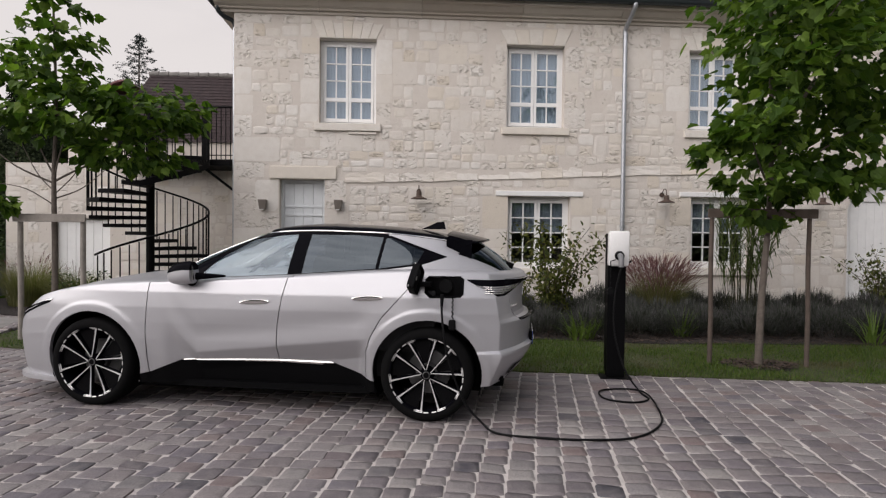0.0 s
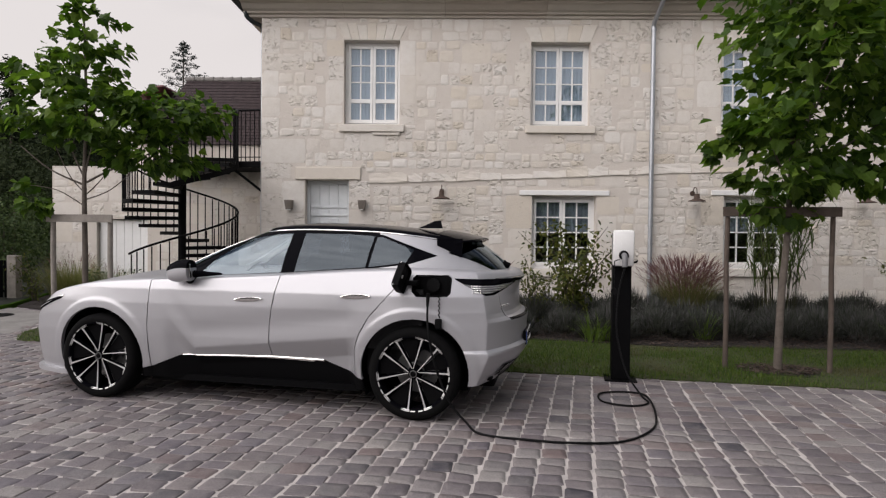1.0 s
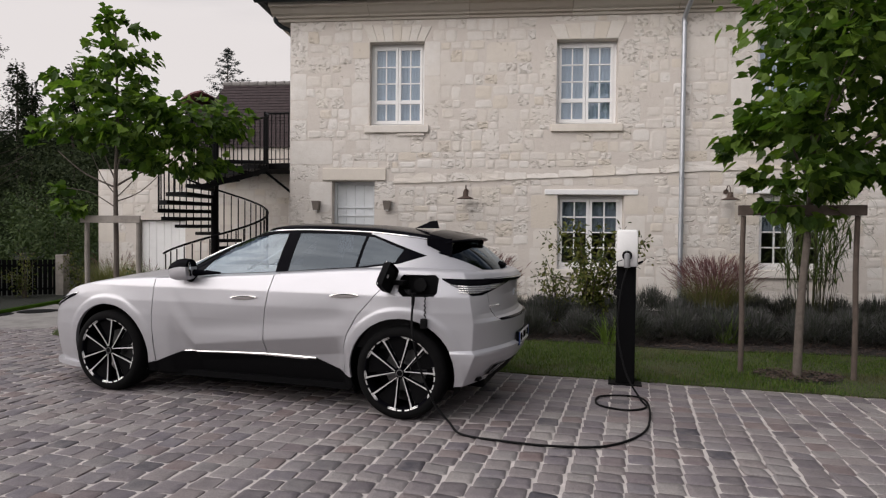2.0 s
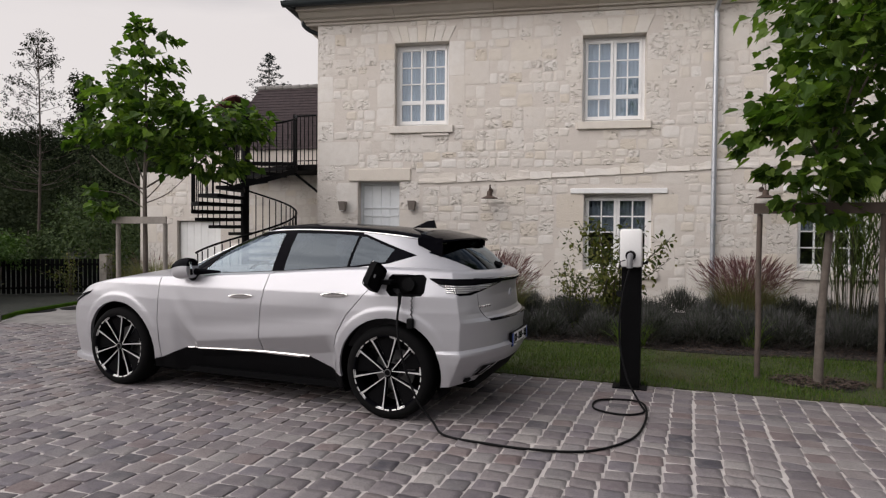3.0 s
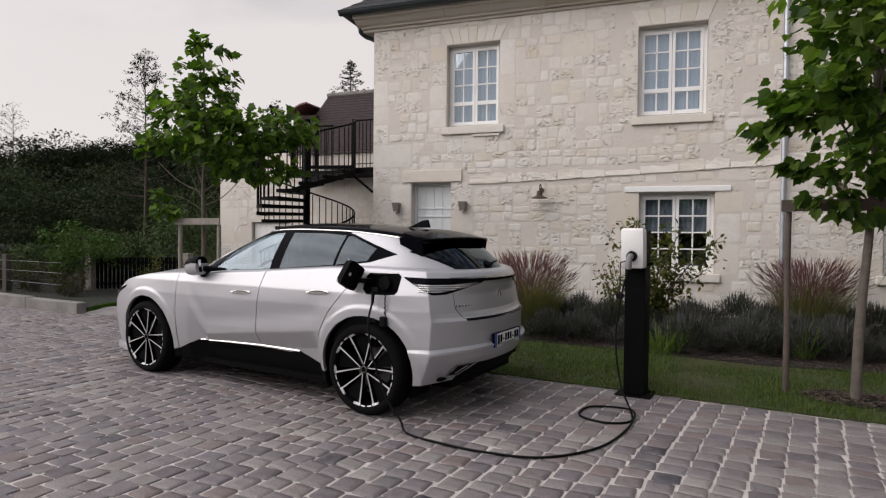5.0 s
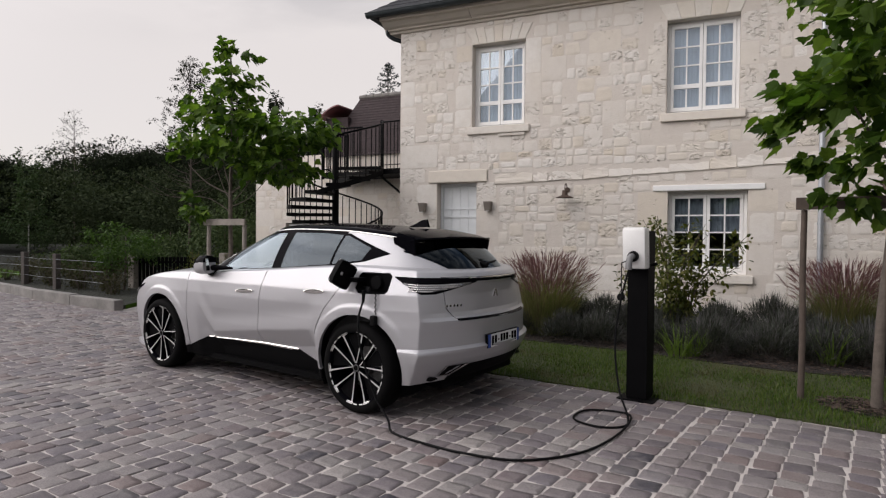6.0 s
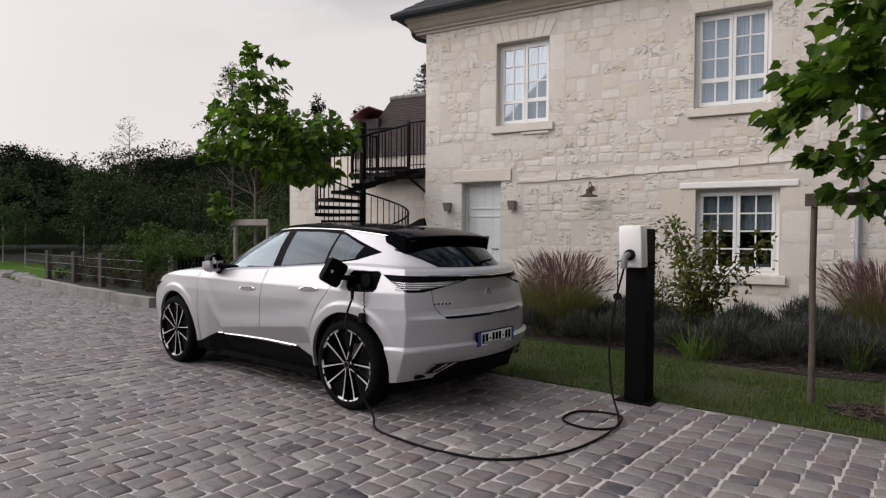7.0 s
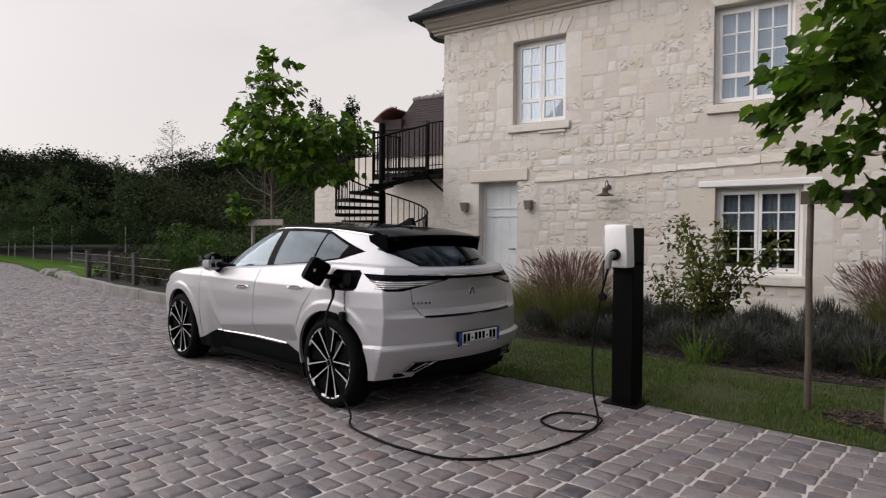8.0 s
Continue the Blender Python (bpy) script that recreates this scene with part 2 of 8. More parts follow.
LEAF = foliage("catalpa_leaf", [(0.029, 0.063, 0.010), (0.07, 0.132, 0.018), (0.17, 0.26, 0.042)], 0.48)
GRASS = foliage("lawn_grass", [(0.028, 0.062, 0.007), (0.064, 0.118, 0.013), (0.12, 0.15, 0.028)], 0.25)
DRY_GRASS = foliage("dry_lawn_grass", [(0.055, 0.062, 0.017), (0.095, 0.094, 0.037), (0.14, 0.124, 0.063)], 0.2)
LAVENDER = foliage("lavender_leaf", [(0.034, 0.043, 0.032), (0.07, 0.074, 0.064), (0.125, 0.115, 0.128)], 0.15, 0.9)
FOUNTAIN_GRASS = foliage("fountain_grass_blade", [(0.10, 0.115, 0.045), (0.17, 0.175, 0.075), (0.27, 0.235, 0.13)], 0.4)
PLUME = foliage("purple_plume", [(0.13, 0.058, 0.07), (0.25, 0.138, 0.145), (0.165, 0.08, 0.095)], 0.25, 0.9)
IRIS = foliage("iris_blade", [(0.085, 0.14, 0.03), (0.15, 0.215, 0.045)], 0.35)
ROSE_LEAF = foliage("rose_leaf", [(0.035, 0.055, 0.012), (0.09, 0.105, 0.022), (0.16, 0.15, 0.04)], 0.35)
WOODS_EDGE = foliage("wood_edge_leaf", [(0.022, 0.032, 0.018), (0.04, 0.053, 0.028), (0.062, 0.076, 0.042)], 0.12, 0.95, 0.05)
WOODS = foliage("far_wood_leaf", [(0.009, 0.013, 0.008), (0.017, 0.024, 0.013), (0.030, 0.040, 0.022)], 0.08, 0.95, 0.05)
SHRUB = foliage("shrub_leaf", [(0.028, 0.05, 0.016), (0.052, 0.082, 0.028), (0.08, 0.11, 0.04)], 0.15, 0.8)
BIRCH_LEAF = foliage("birch_leaf", [(0.024, 0.045, 0.019), (0.043, 0.073, 0.029), (0.066, 0.098, 0.04)], 0.2, 0.8)
CONIFER_NEEDLE = foliage("conifer_needle", [(0.018, 0.027, 0.026), (0.035, 0.048, 0.045), (0.055, 0.07, 0.068)], 0.05, 0.9)
STAKE_WOOD = plain("brown_stake_wood", (0.085, 0.064, 0.052), 0.85, var=0.3, scale=9, bump_s=0.4)
BRIGHT_SHRUB = foliage("bright_shrub_leaf", [(0.03, 0.065, 0.012), (0.05, 0.10, 0.018), (0.08, 0.14, 0.028)], 0.25, 0.7)
DRY_SHRUB = foliage("dry_shrub_leaf", [(0.03, 0.03, 0.016), (0.05, 0.052, 0.024), (0.075, 0.068, 0.035)], 0.2, 0.9)
GRASS_LEAF = foliage("silver_grass_leaf", [(0.045, 0.075, 0.018), (0.08, 0.12, 0.03), (0.14, 0.165, 0.06)], 0.3)
LAWN_FAR = plain("far_lawn", (0.045, 0.10, 0.008), 0.95, var=0.3, scale=2, bump_s=0.6, spec=0.08)
GROUND_GRASS = plain("lawn_soil", (0.038, 0.046, 0.013), 0.95, var=0.35, scale=4, bump_s=0.8, bump_d=0.02)

# ---- building helpers ----
def part(name, bm, mat, parent=None, label="", smooth=False):
    """Links a bmesh as one mesh object, under a thing or a part."""
    me = bpy.data.meshes.new(name)
    bmesh.ops.recalc_face_normals(bm, faces=bm.faces)
    if smooth:
        for f in bm.faces:
            f.smooth = True
    bm.to_mesh(me)
    bm.free()
    me.materials.append(mat)
    if smooth:
        me.set_sharp_from_angle(angle=radians(38))
    ob = new(name, me)
    if parent is not None:
        ob.parent = parent
    return tagged(ob, label)


def mesh_of(name, verts, faces, mat, parent=None, label="", smooth=False):
    me = bpy.data.meshes.new(name)
    me.from_pydata(verts, [], faces)
    me.materials.append(mat)
    if smooth:
        me.shade_smooth()
    me.update()
    ob = new(name, me)
    if parent is not None:
        ob.parent = parent
    return tagged(ob, label)


def empty(name, label, category, group="", kind="", at=(0, 0, 0)):
    ob = new(name)
    ob.location = at
    ob.empty_display_size = 0.2
    return tagged(ob, label, category, group, kind)


def box(bm, x0, x1, y0, y1, z0, z1, bevel=0.0, m=None):
    """Adds a box to a bmesh, its edges rounded by bevel."""
    tmp = bmesh.new()
    r = bmesh.ops.create_cube(tmp, size=1.0)
    for v in r["verts"]:
        v.co = Vector(((x0 + x1) / 2 + v.co.x * (x1 - x0), (y0 + y1) / 2 + v.co.y * (y1 - y0), (z0 + z1) / 2 + v.co.z * (z1 - z0)))
    if bevel:
        bmesh.ops.bevel(tmp, geom=tmp.edges[:], offset=bevel, segments=2, affect="EDGES", profile=0.6)
    add_to(bm, tmp, m)
    return bm


def add_to(bm, tmp, m=None):
    if m is not None:
        bmesh.ops.transform(tmp, matrix=m, verts=tmp.verts)
    me = bpy.data.meshes.new("tmp")
    tmp.to_mesh(me)
    tmp.free()
    bm.from_mesh(me)
    bpy.data.meshes.remove(me)


def rod(bm, a, b, r0, r1=None, seg=8):
    """A round bar from a to b."""
    a, b = Vector(a), Vector(b)
    tmp = bmesh.new()
    d = b - a
    bmesh.ops.create_cone(tmp, cap_ends=True, segments=seg, radius1=r0, radius2=r0 if r1 is None else r1, depth=d.length)
    add_to(bm, tmp, Matrix.Translation((a + b) / 2) @ d.to_track_quat("Z", "Y").to_matrix().to_4x4())
    return bm


def tube(bm, pts, r, seg=8, taper=None):
    """A round tube through points, each ring turned with the way."""
    pts = [Vector(p) for p in pts]
    rings = []
    up = Vector((0, 0, 1))
    prev = None
    for i, p in enumerate(pts):
        d = (pts[min(i + 1, len(pts) - 1)] - pts[max(i - 1, 0)]).normalized()
        if prev is None:
            side = d.cross(up if abs(d.z) < 0.9 else Vector((1, 0, 0))).normalized()
        else:
            side = (prev - d * prev.dot(d)).normalized()
        prev = side
        o = d.cross(side)
        rr = r if taper is None else taper[i]
        rings.append([bm.verts.new(p + (side * math.cos(2 * math.pi * k / seg) + o * math.sin(2 * math.pi * k / seg)) * rr) for k in range(seg)])
    for A, B in zip(rings, rings[1:]):
        for k in range(seg):
            bm.faces.new((A[k], A[(k + 1) % seg], B[(k + 1) % seg], B[k]))
    bm.faces.new(rings[0][::-1])
    bm.faces.new(rings[-1])
    return bm


def smooth_curve(pts, n=6):
    """Points on a Catmull-Rom curve through pts."""
    pts = [Vector(p) for p in pts]
    out = []
    for i in range(len(pts) - 1):
        p0, p1, p2, p3 = pts[max(i - 1, 0)], pts[i], pts[i + 1], pts[min(i + 2, len(pts) - 1)]
        for k in range(n):
            t = k / n
            out.append(0.5 * (2 * p1 + (p2 - p0) * t + (2 * p0 - 5 * p1 + 4 * p2 - p3) * t * t + (3 * p1 - p0 - 3 * p2 + p3) * t ** 3))
    return out + [pts[-1]]


def prism(bm, poly, z0, z1):
    """Extrudes a flat outline (x, y) from z0 to z1."""
    a = [bm.verts.new((x, y, z0)) for x, y in poly]
    b = [bm.verts.new((x, y, z1)) for x, y in poly]
    n = len(poly)
    bm.faces.new(a[::-1])
    bm.faces.new(b)
    for i in range(n):
        bm.faces.new((a[i], a[(i + 1) % n], b[(i + 1) % n], b[i]))
    return bm


def extrude_x(bm, prof, x0, x1):
    """Extrudes a profile (y, z) along x."""
    a = [bm.verts.new((x0, y, z)) for y, z in prof]
    b = [bm.verts.new((x1, y, z)) for y, z in prof]
    n = len(prof)
    bm.faces.new(a)
    bm.faces.new(b[::-1])
    for i in range(n):
        bm.faces.new((a[i], b[i], b[(i + 1) % n], a[(i + 1) % n]))
    return bm


# ---- ground ----
KERB = [(-6.85, 7.42), (-8.4, 7.66), (-10.0, 7.96), (-11.5, 8.42), (-13.1, 8.82), (-14.8, 9.2)]


def lawn_edge(x):
    return 5.80 - 0.165 * (x - 0.8) if x > 0.8 else 5.80 - 0.232 * (x - 0.8)


def sheet(name, poly, z, mat, label, category, cell=None):
    bm = bmesh.new()
    bm.faces.new([bm.verts.new((x, y, z)) for x, y in poly])
    if cell:
        bmesh.ops.triangulate(bm, faces=bm.faces)
    ob = part(name, bm, mat)
    return tagged(ob, label, category, kind="structure")


ground = sheet("ground", [(-600, -600), (600, -600), (600, 600), (-600, 600)], -0.08, GROUND_GRASS, "rough grassy ground reaching the far woods", "ground")
pave_poly = [(-40, -14), (14, -14), (14, lawn_edge(14)), (7, lawn_edge(7)), (0.8, lawn_edge(0.8)), (-5.0, lawn_edge(-5.0)), (-5.35, 7.75), (-5.9, 9.6), (-7.4, 10.4), (-7.2, 8.3), (-6.85, 7.42), *KERB[1:], (-17, 9.9), (-26, 12.6), (-40, 15)]
pavement = sheet("pavement", pave_poly, -0.005, SAND, "courtyard paved with grey and brown granite setts in sandy joints", "pavement")
lawn_poly = [(14, lawn_edge(14)), (14, 6.0), (6.2, 7.1), (3.3, 7.2), (1.5, 7.6), (-0.5, 7.9), (-3.0, 8.4), (-5.3, 9.0), (-5.35, 7.75), (-5.0, lawn_edge(-5.0)), (0.8, lawn_edge(0.8)), (7, lawn_edge(7))]
bm = bmesh.new()
prism(bm, lawn_poly, -0.06, 0.012)
lawn = tagged(part("lawn", bm, GROUND_GRASS), "clipped green lawn strip between setts and flower bed", "lawn", kind="structure")
bed_poly = [(14, 6.0), (14, 11.12), (-3.25, 11.12), (-3.4, 12.4), (-8.2, 12.4), (-7.4, 10.4), (-5.9, 9.6), (-5.3, 9.0), (-3.0, 8.4), (-0.5, 7.9), (1.5, 7.6), (3.3, 7.2), (6.2, 7.1)]
bm = bmesh.new()
prism(bm, bed_poly, -0.06, 0.022)
bed = tagged(part("flower_bed", bm, SOIL), "dark bark-mulched flower bed along the house wall", "flower bed", kind="structure")

# ---- house ----
WALL_Y, WALL_T = 11.11, 0.45
HX0, HX1, HTOP = -3.2, 13.5, 5.5
UPPER = [(-1.63, -0.57, 3.47, 5.06), (1.91, 3.03, 3.47, 5.04), (5.49, 6.57, 3.48, 5.03)]
LOWER = [(1.96, 3.18, 0.76, 2.15), (5.58, 6.80, 0.80, 2.18)]
DOOR = (-2.36, -1.52, 0.03, 2.41)
ARCH = (8.78, 11.2, 0.03, 2.62)
OPENINGS = UPPER + LOWER + [DOOR, ARCH]


def holed_wall(bm, x0, x1, z0, z1, y0, y1, holes):
    """A wall with rectangular openings that go through it."""
    xs = sorted({x0, x1, *[h[0] for h in holes], *[h[1] for h in holes]})
    zs = sorted({z0, z1, *[h[2] for h in holes], *[h[3] for h in holes]})
    solid = {}
    for i in range(len(xs) - 1):
        for k in range(len(zs) - 1):
            cx, cz = (xs[i] + xs[i + 1]) / 2, (zs[k] + zs[k + 1]) / 2
            solid[i, k] = not any(h[0] < cx < h[1] and h[2] < cz < h[3] for h in holes)
    cache = {}

    def v(x, y, z):
        key = (round(x, 4), round(y, 4), round(z, 4))
        if key not in cache:
            cache[key] = bm.verts.new((x, y, z))
        return cache[key]

    for (i, k), s in solid.items():
        if not s:
            continue
        a, b, c, d = xs[i], xs[i + 1], zs[k], zs[k + 1]
        bm.faces.new((v(a, y0, c), v(b, y0, c), v(b, y0, d), v(a, y0, d)))
        bm.faces.new((v(a, y1, c), v(a, y1, d), v(b, y1, d), v(b, y1, c)))
        if not solid.get((i - 1, k)):
            bm.faces.new((v(a, y0, c), v(a, y0, d), v(a, y1, d), v(a, y1, c)))
        if not solid.get((i + 1, k)):
            bm.faces.new((v(b, y0, c), v(b, y1, c), v(b, y1, d), v(b, y0, d)))
        if not solid.get((i, k - 1)):
            bm.faces.new((v(a, y0, c), v(a, y1, c), v(b, y1, c), v(b, y0, c)))
        if not solid.get((i, k + 1)):
            bm.faces.new((v(a, y0, d), v(b, y0, d), v(b, y1, d), v(a, y1, d)))
    return bm


house = empty("house", "two-storey pale limestone house with white casement windows", "house", at=(0, 0, 0))
bm = bmesh.new()
holed_wall(bm, HX0, HX1, -0.1, HTOP, WALL_Y, WALL_Y + WALL_T, OPENINGS)
# spandrels that turn the wide opening into a shallow arch
ax, ar = (ARCH[0] + ARCH[1]) / 2, (ARCH[1] - ARCH[0]) / 2
for sgn in (-1, 1):
    pts = [(ax + sgn * ar, ARCH[3])]
    for k in range(11):
        u = k / 10
        pts.append((ax + sgn * ar * (1 - u), 2.0 + 0.6 * math.sqrt(max(0, 1 - (1 - u) ** 2))))
    a = [bm.verts.new((x, WALL_Y + 0.001, z)) for x, z in pts]
    b = [bm.verts.new((x, WALL_Y + WALL_T - 0.001, z)) for x, z in pts]
    bm.faces.new(a)
    bm.faces.new(b[::-1])
    for i in range(len(pts)):
        j = (i + 1) % len(pts)
        bm.faces.new((a[i], b[i], b[j], a[j]))
wall_front = part("wall", bm, MORTAR, house, "lime-mortared rubble wall of cream limestone")
for lim in ((HX0, HX0 + WALL_T, WALL_Y + WALL_T, 18), (HX1 - WALL_T, HX1, WALL_Y + WALL_T, 18), (HX0, HX1, 18, 18.4)):
    bm = bmesh.new()
    box(bm, *lim, -0.1, HTOP)
    part("wall", bm, MORTAR, house)
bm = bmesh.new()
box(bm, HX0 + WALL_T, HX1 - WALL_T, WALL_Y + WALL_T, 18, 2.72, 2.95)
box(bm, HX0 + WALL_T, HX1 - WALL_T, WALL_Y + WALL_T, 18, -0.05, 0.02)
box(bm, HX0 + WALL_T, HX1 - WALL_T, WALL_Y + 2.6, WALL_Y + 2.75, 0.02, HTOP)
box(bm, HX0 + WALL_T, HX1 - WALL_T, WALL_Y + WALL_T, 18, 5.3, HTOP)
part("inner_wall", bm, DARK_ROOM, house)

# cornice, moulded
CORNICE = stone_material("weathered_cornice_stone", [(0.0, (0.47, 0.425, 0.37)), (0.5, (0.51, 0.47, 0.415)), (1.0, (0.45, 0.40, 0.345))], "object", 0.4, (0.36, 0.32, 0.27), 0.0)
CORN = [(0.02, 5.475), (-0.035, 5.475), (-0.05, 5.51), (-0.035, 5.525), (-0.09, 5.535), (-0.10, 5.565), (-0.16, 5.59), (-0.235, 5.65), (-0.25, 5.665), (-0.33, 5.675), (-0.34, 5.74), (0.02, 5.74)]
for seg in range(9):
    bm = bmesh.new()
    x0 = HX0 - 0.32 + seg * 1.9
    extrude_x(bm, [(WALL_Y + y, z) for y, z in CORN], x0, min(x0 + 1.894, HX1 + 0.3))
    part("cornice_block", bm, CORNICE, house, "moulded limestone cornice")
bm = bmesh.new()
box(bm, HX0 - 0.33, HX0 + 0.02, WALL_Y + 0.025, 18.4, 5.5, 5.74)
part("cornice", bm, CORNICE, house)
# darker copy of the zinc: the gutter's shade is put into its colour
DARKENED_ZINC = plain("darkened_zinc", (0.028, 0.037, 0.042), 0.5, 0.2, 0.2)
# half-round eaves gutter
gy, gz, gr = WALL_Y - 0.43, 5.80, 0.085
bm = bmesh.new()
prof = [(gy + gr * math.cos(a), gz + gr * math.sin(a)) for a in [math.pi + math.pi * k / 10 for k in range(11)]]
prof += [(gy + (gr - 0.008) * math.cos(a), gz + (gr - 0.008) * math.sin(a)) for a in [2 * math.pi - math.pi * k / 10 for k in range(11)]]
extrude_x(bm, prof, HX0 - 0.55, HX1 + 0.4)
rod(bm, (HX0 - 0.55, gy - gr, gz), (HX1 + 0.4, gy - gr, gz), 0.011)
part("gutter", bm, DARKENED_ZINC, house, "zinc eaves gutter, its shade put into the colour", smooth=True)
bm = bmesh.new()
prof = [(HX0 - 0.47 + gr * math.cos(a), gz + gr * math.sin(a)) for a in [math.pi + math.pi * k / 10 for k in range(11)]]
a = [bm.verts.new((x, gy, z)) for x, z in prof]
b = [bm.verts.new((x, 18.6, z)) for x, z in prof]
for i in range(10):
    bm.faces.new((a[i], a[i + 1], b[i + 1], b[i]))
bm.faces.new(a)
part("gutter", bm, DARKENED_ZINC, house)
# hipped slate roof in stepped courses
bm = bmesh.new()
ex0, ex1, ey0, ey1, ez = HX0 - 0.52, HX1 + 0.4, WALL_Y - 0.46, 18.9, 5.83
rise = 0.78
rows = 26
half = (ey1 - ey0) / 2
for k in range(rows):
    a, b = half * k / rows, half * (k + 1) / rows + 0.03
    za, zb = ez + rise * a + 0.012, ez + rise * b - 0.004
    lo = [(ex0 + a, ey0 + a), (ex1 - a, ey0 + a), (ex1 - a, ey1 - a), (ex0 + a, ey1 - a)]
    hi = [(ex0 + b, ey0 + b), (ex1 - b, ey0 + b), (ex1 - b, ey1 - b), (ex0 + b, ey1 - b)]
    L0 = [bm.verts.new((x, y, za - 0.012)) for x, y in lo]
    L1 = [bm.verts.new((x, y, za)) for x, y in lo]
    H = [bm.verts.new((x, y, zb)) for x, y in hi]
    for i in range(4):
        j = (i + 1) % 4
        bm.faces.new((L1[i], L1[j], H[j], H[i]))
        bm.faces.new((L0[i], L0[j], L1[j], L1[i]))
part("roof", bm, SLATE, house, "dark grey slate hipped roof")
bm = bmesh.new()
box(bm, ex0 + 0.02, ex1 - 0.02, ey0 + 0.05, ey1 - 0.05, 5.745, 5.80)
part("soffit", bm, SLATE, house)

# downpipes
def downpipe(x, y, ztop, zbot, swan):
    bm = bmesh.new()
    tube(bm, smooth_curve([(x + swan[0], gy, 5.76), (x + swan[0], gy, 5.68), (x + swan[0] * 0.5, (gy + y) / 2, 5.52), (x, y, 5.36), (x, y, 5.2)], 5), 0.042, 12)
    rod(bm, (x, y, 5.3), (x, y, zbot), 0.042, seg=14)
    p = part("downpipe", bm, ZINC, house, "grey zinc downpipe", smooth=True)
    for z in (5.25, 4.3, 2.45, 1.6):
        b2 = bmesh.new()
        rod(b2, (x, y, z - 0.02), (x, y, z + 0.02), 0.05, seg=14)
        box(b2, x - 0.012, x + 0.012, y, WALL_Y + 0.01, z - 0.012, z + 0.012)
        part("bracket", b2, ZINC, p)
    return p


downpipe(4.18, WALL_Y - 0.075, 5.7, 0.0, (0.05, 0))
bm = bmesh.new()
tube(bm, smooth_curve([(HX0 - 0.26, WALL_Y - 0.06, 5.6), (HX0 - 0.28, WALL_Y - 0.05, 5.5), (HX0 - 0.2, WALL_Y + 0.04, 5.42), (HX0 - 0.07, WALL_Y + 0.18, 5.38), (HX0 - 0.05, WALL_Y + 0.25, 5.28)], 6), 0.042, 12)
part("downpipe_neck", bm, DARKENED_ZINC, house, "dark zinc swan-neck pipe", smooth=True)
bm = bmesh.new()
rod(bm, (HX0 - 0.05, WALL_Y + 0.25, 5.3), (HX0 - 0.05, WALL_Y + 0.25, 0.0), 0.042, seg=12)
part("downpipe", bm, ZINC, house, "grey zinc downpipe", smooth=True)


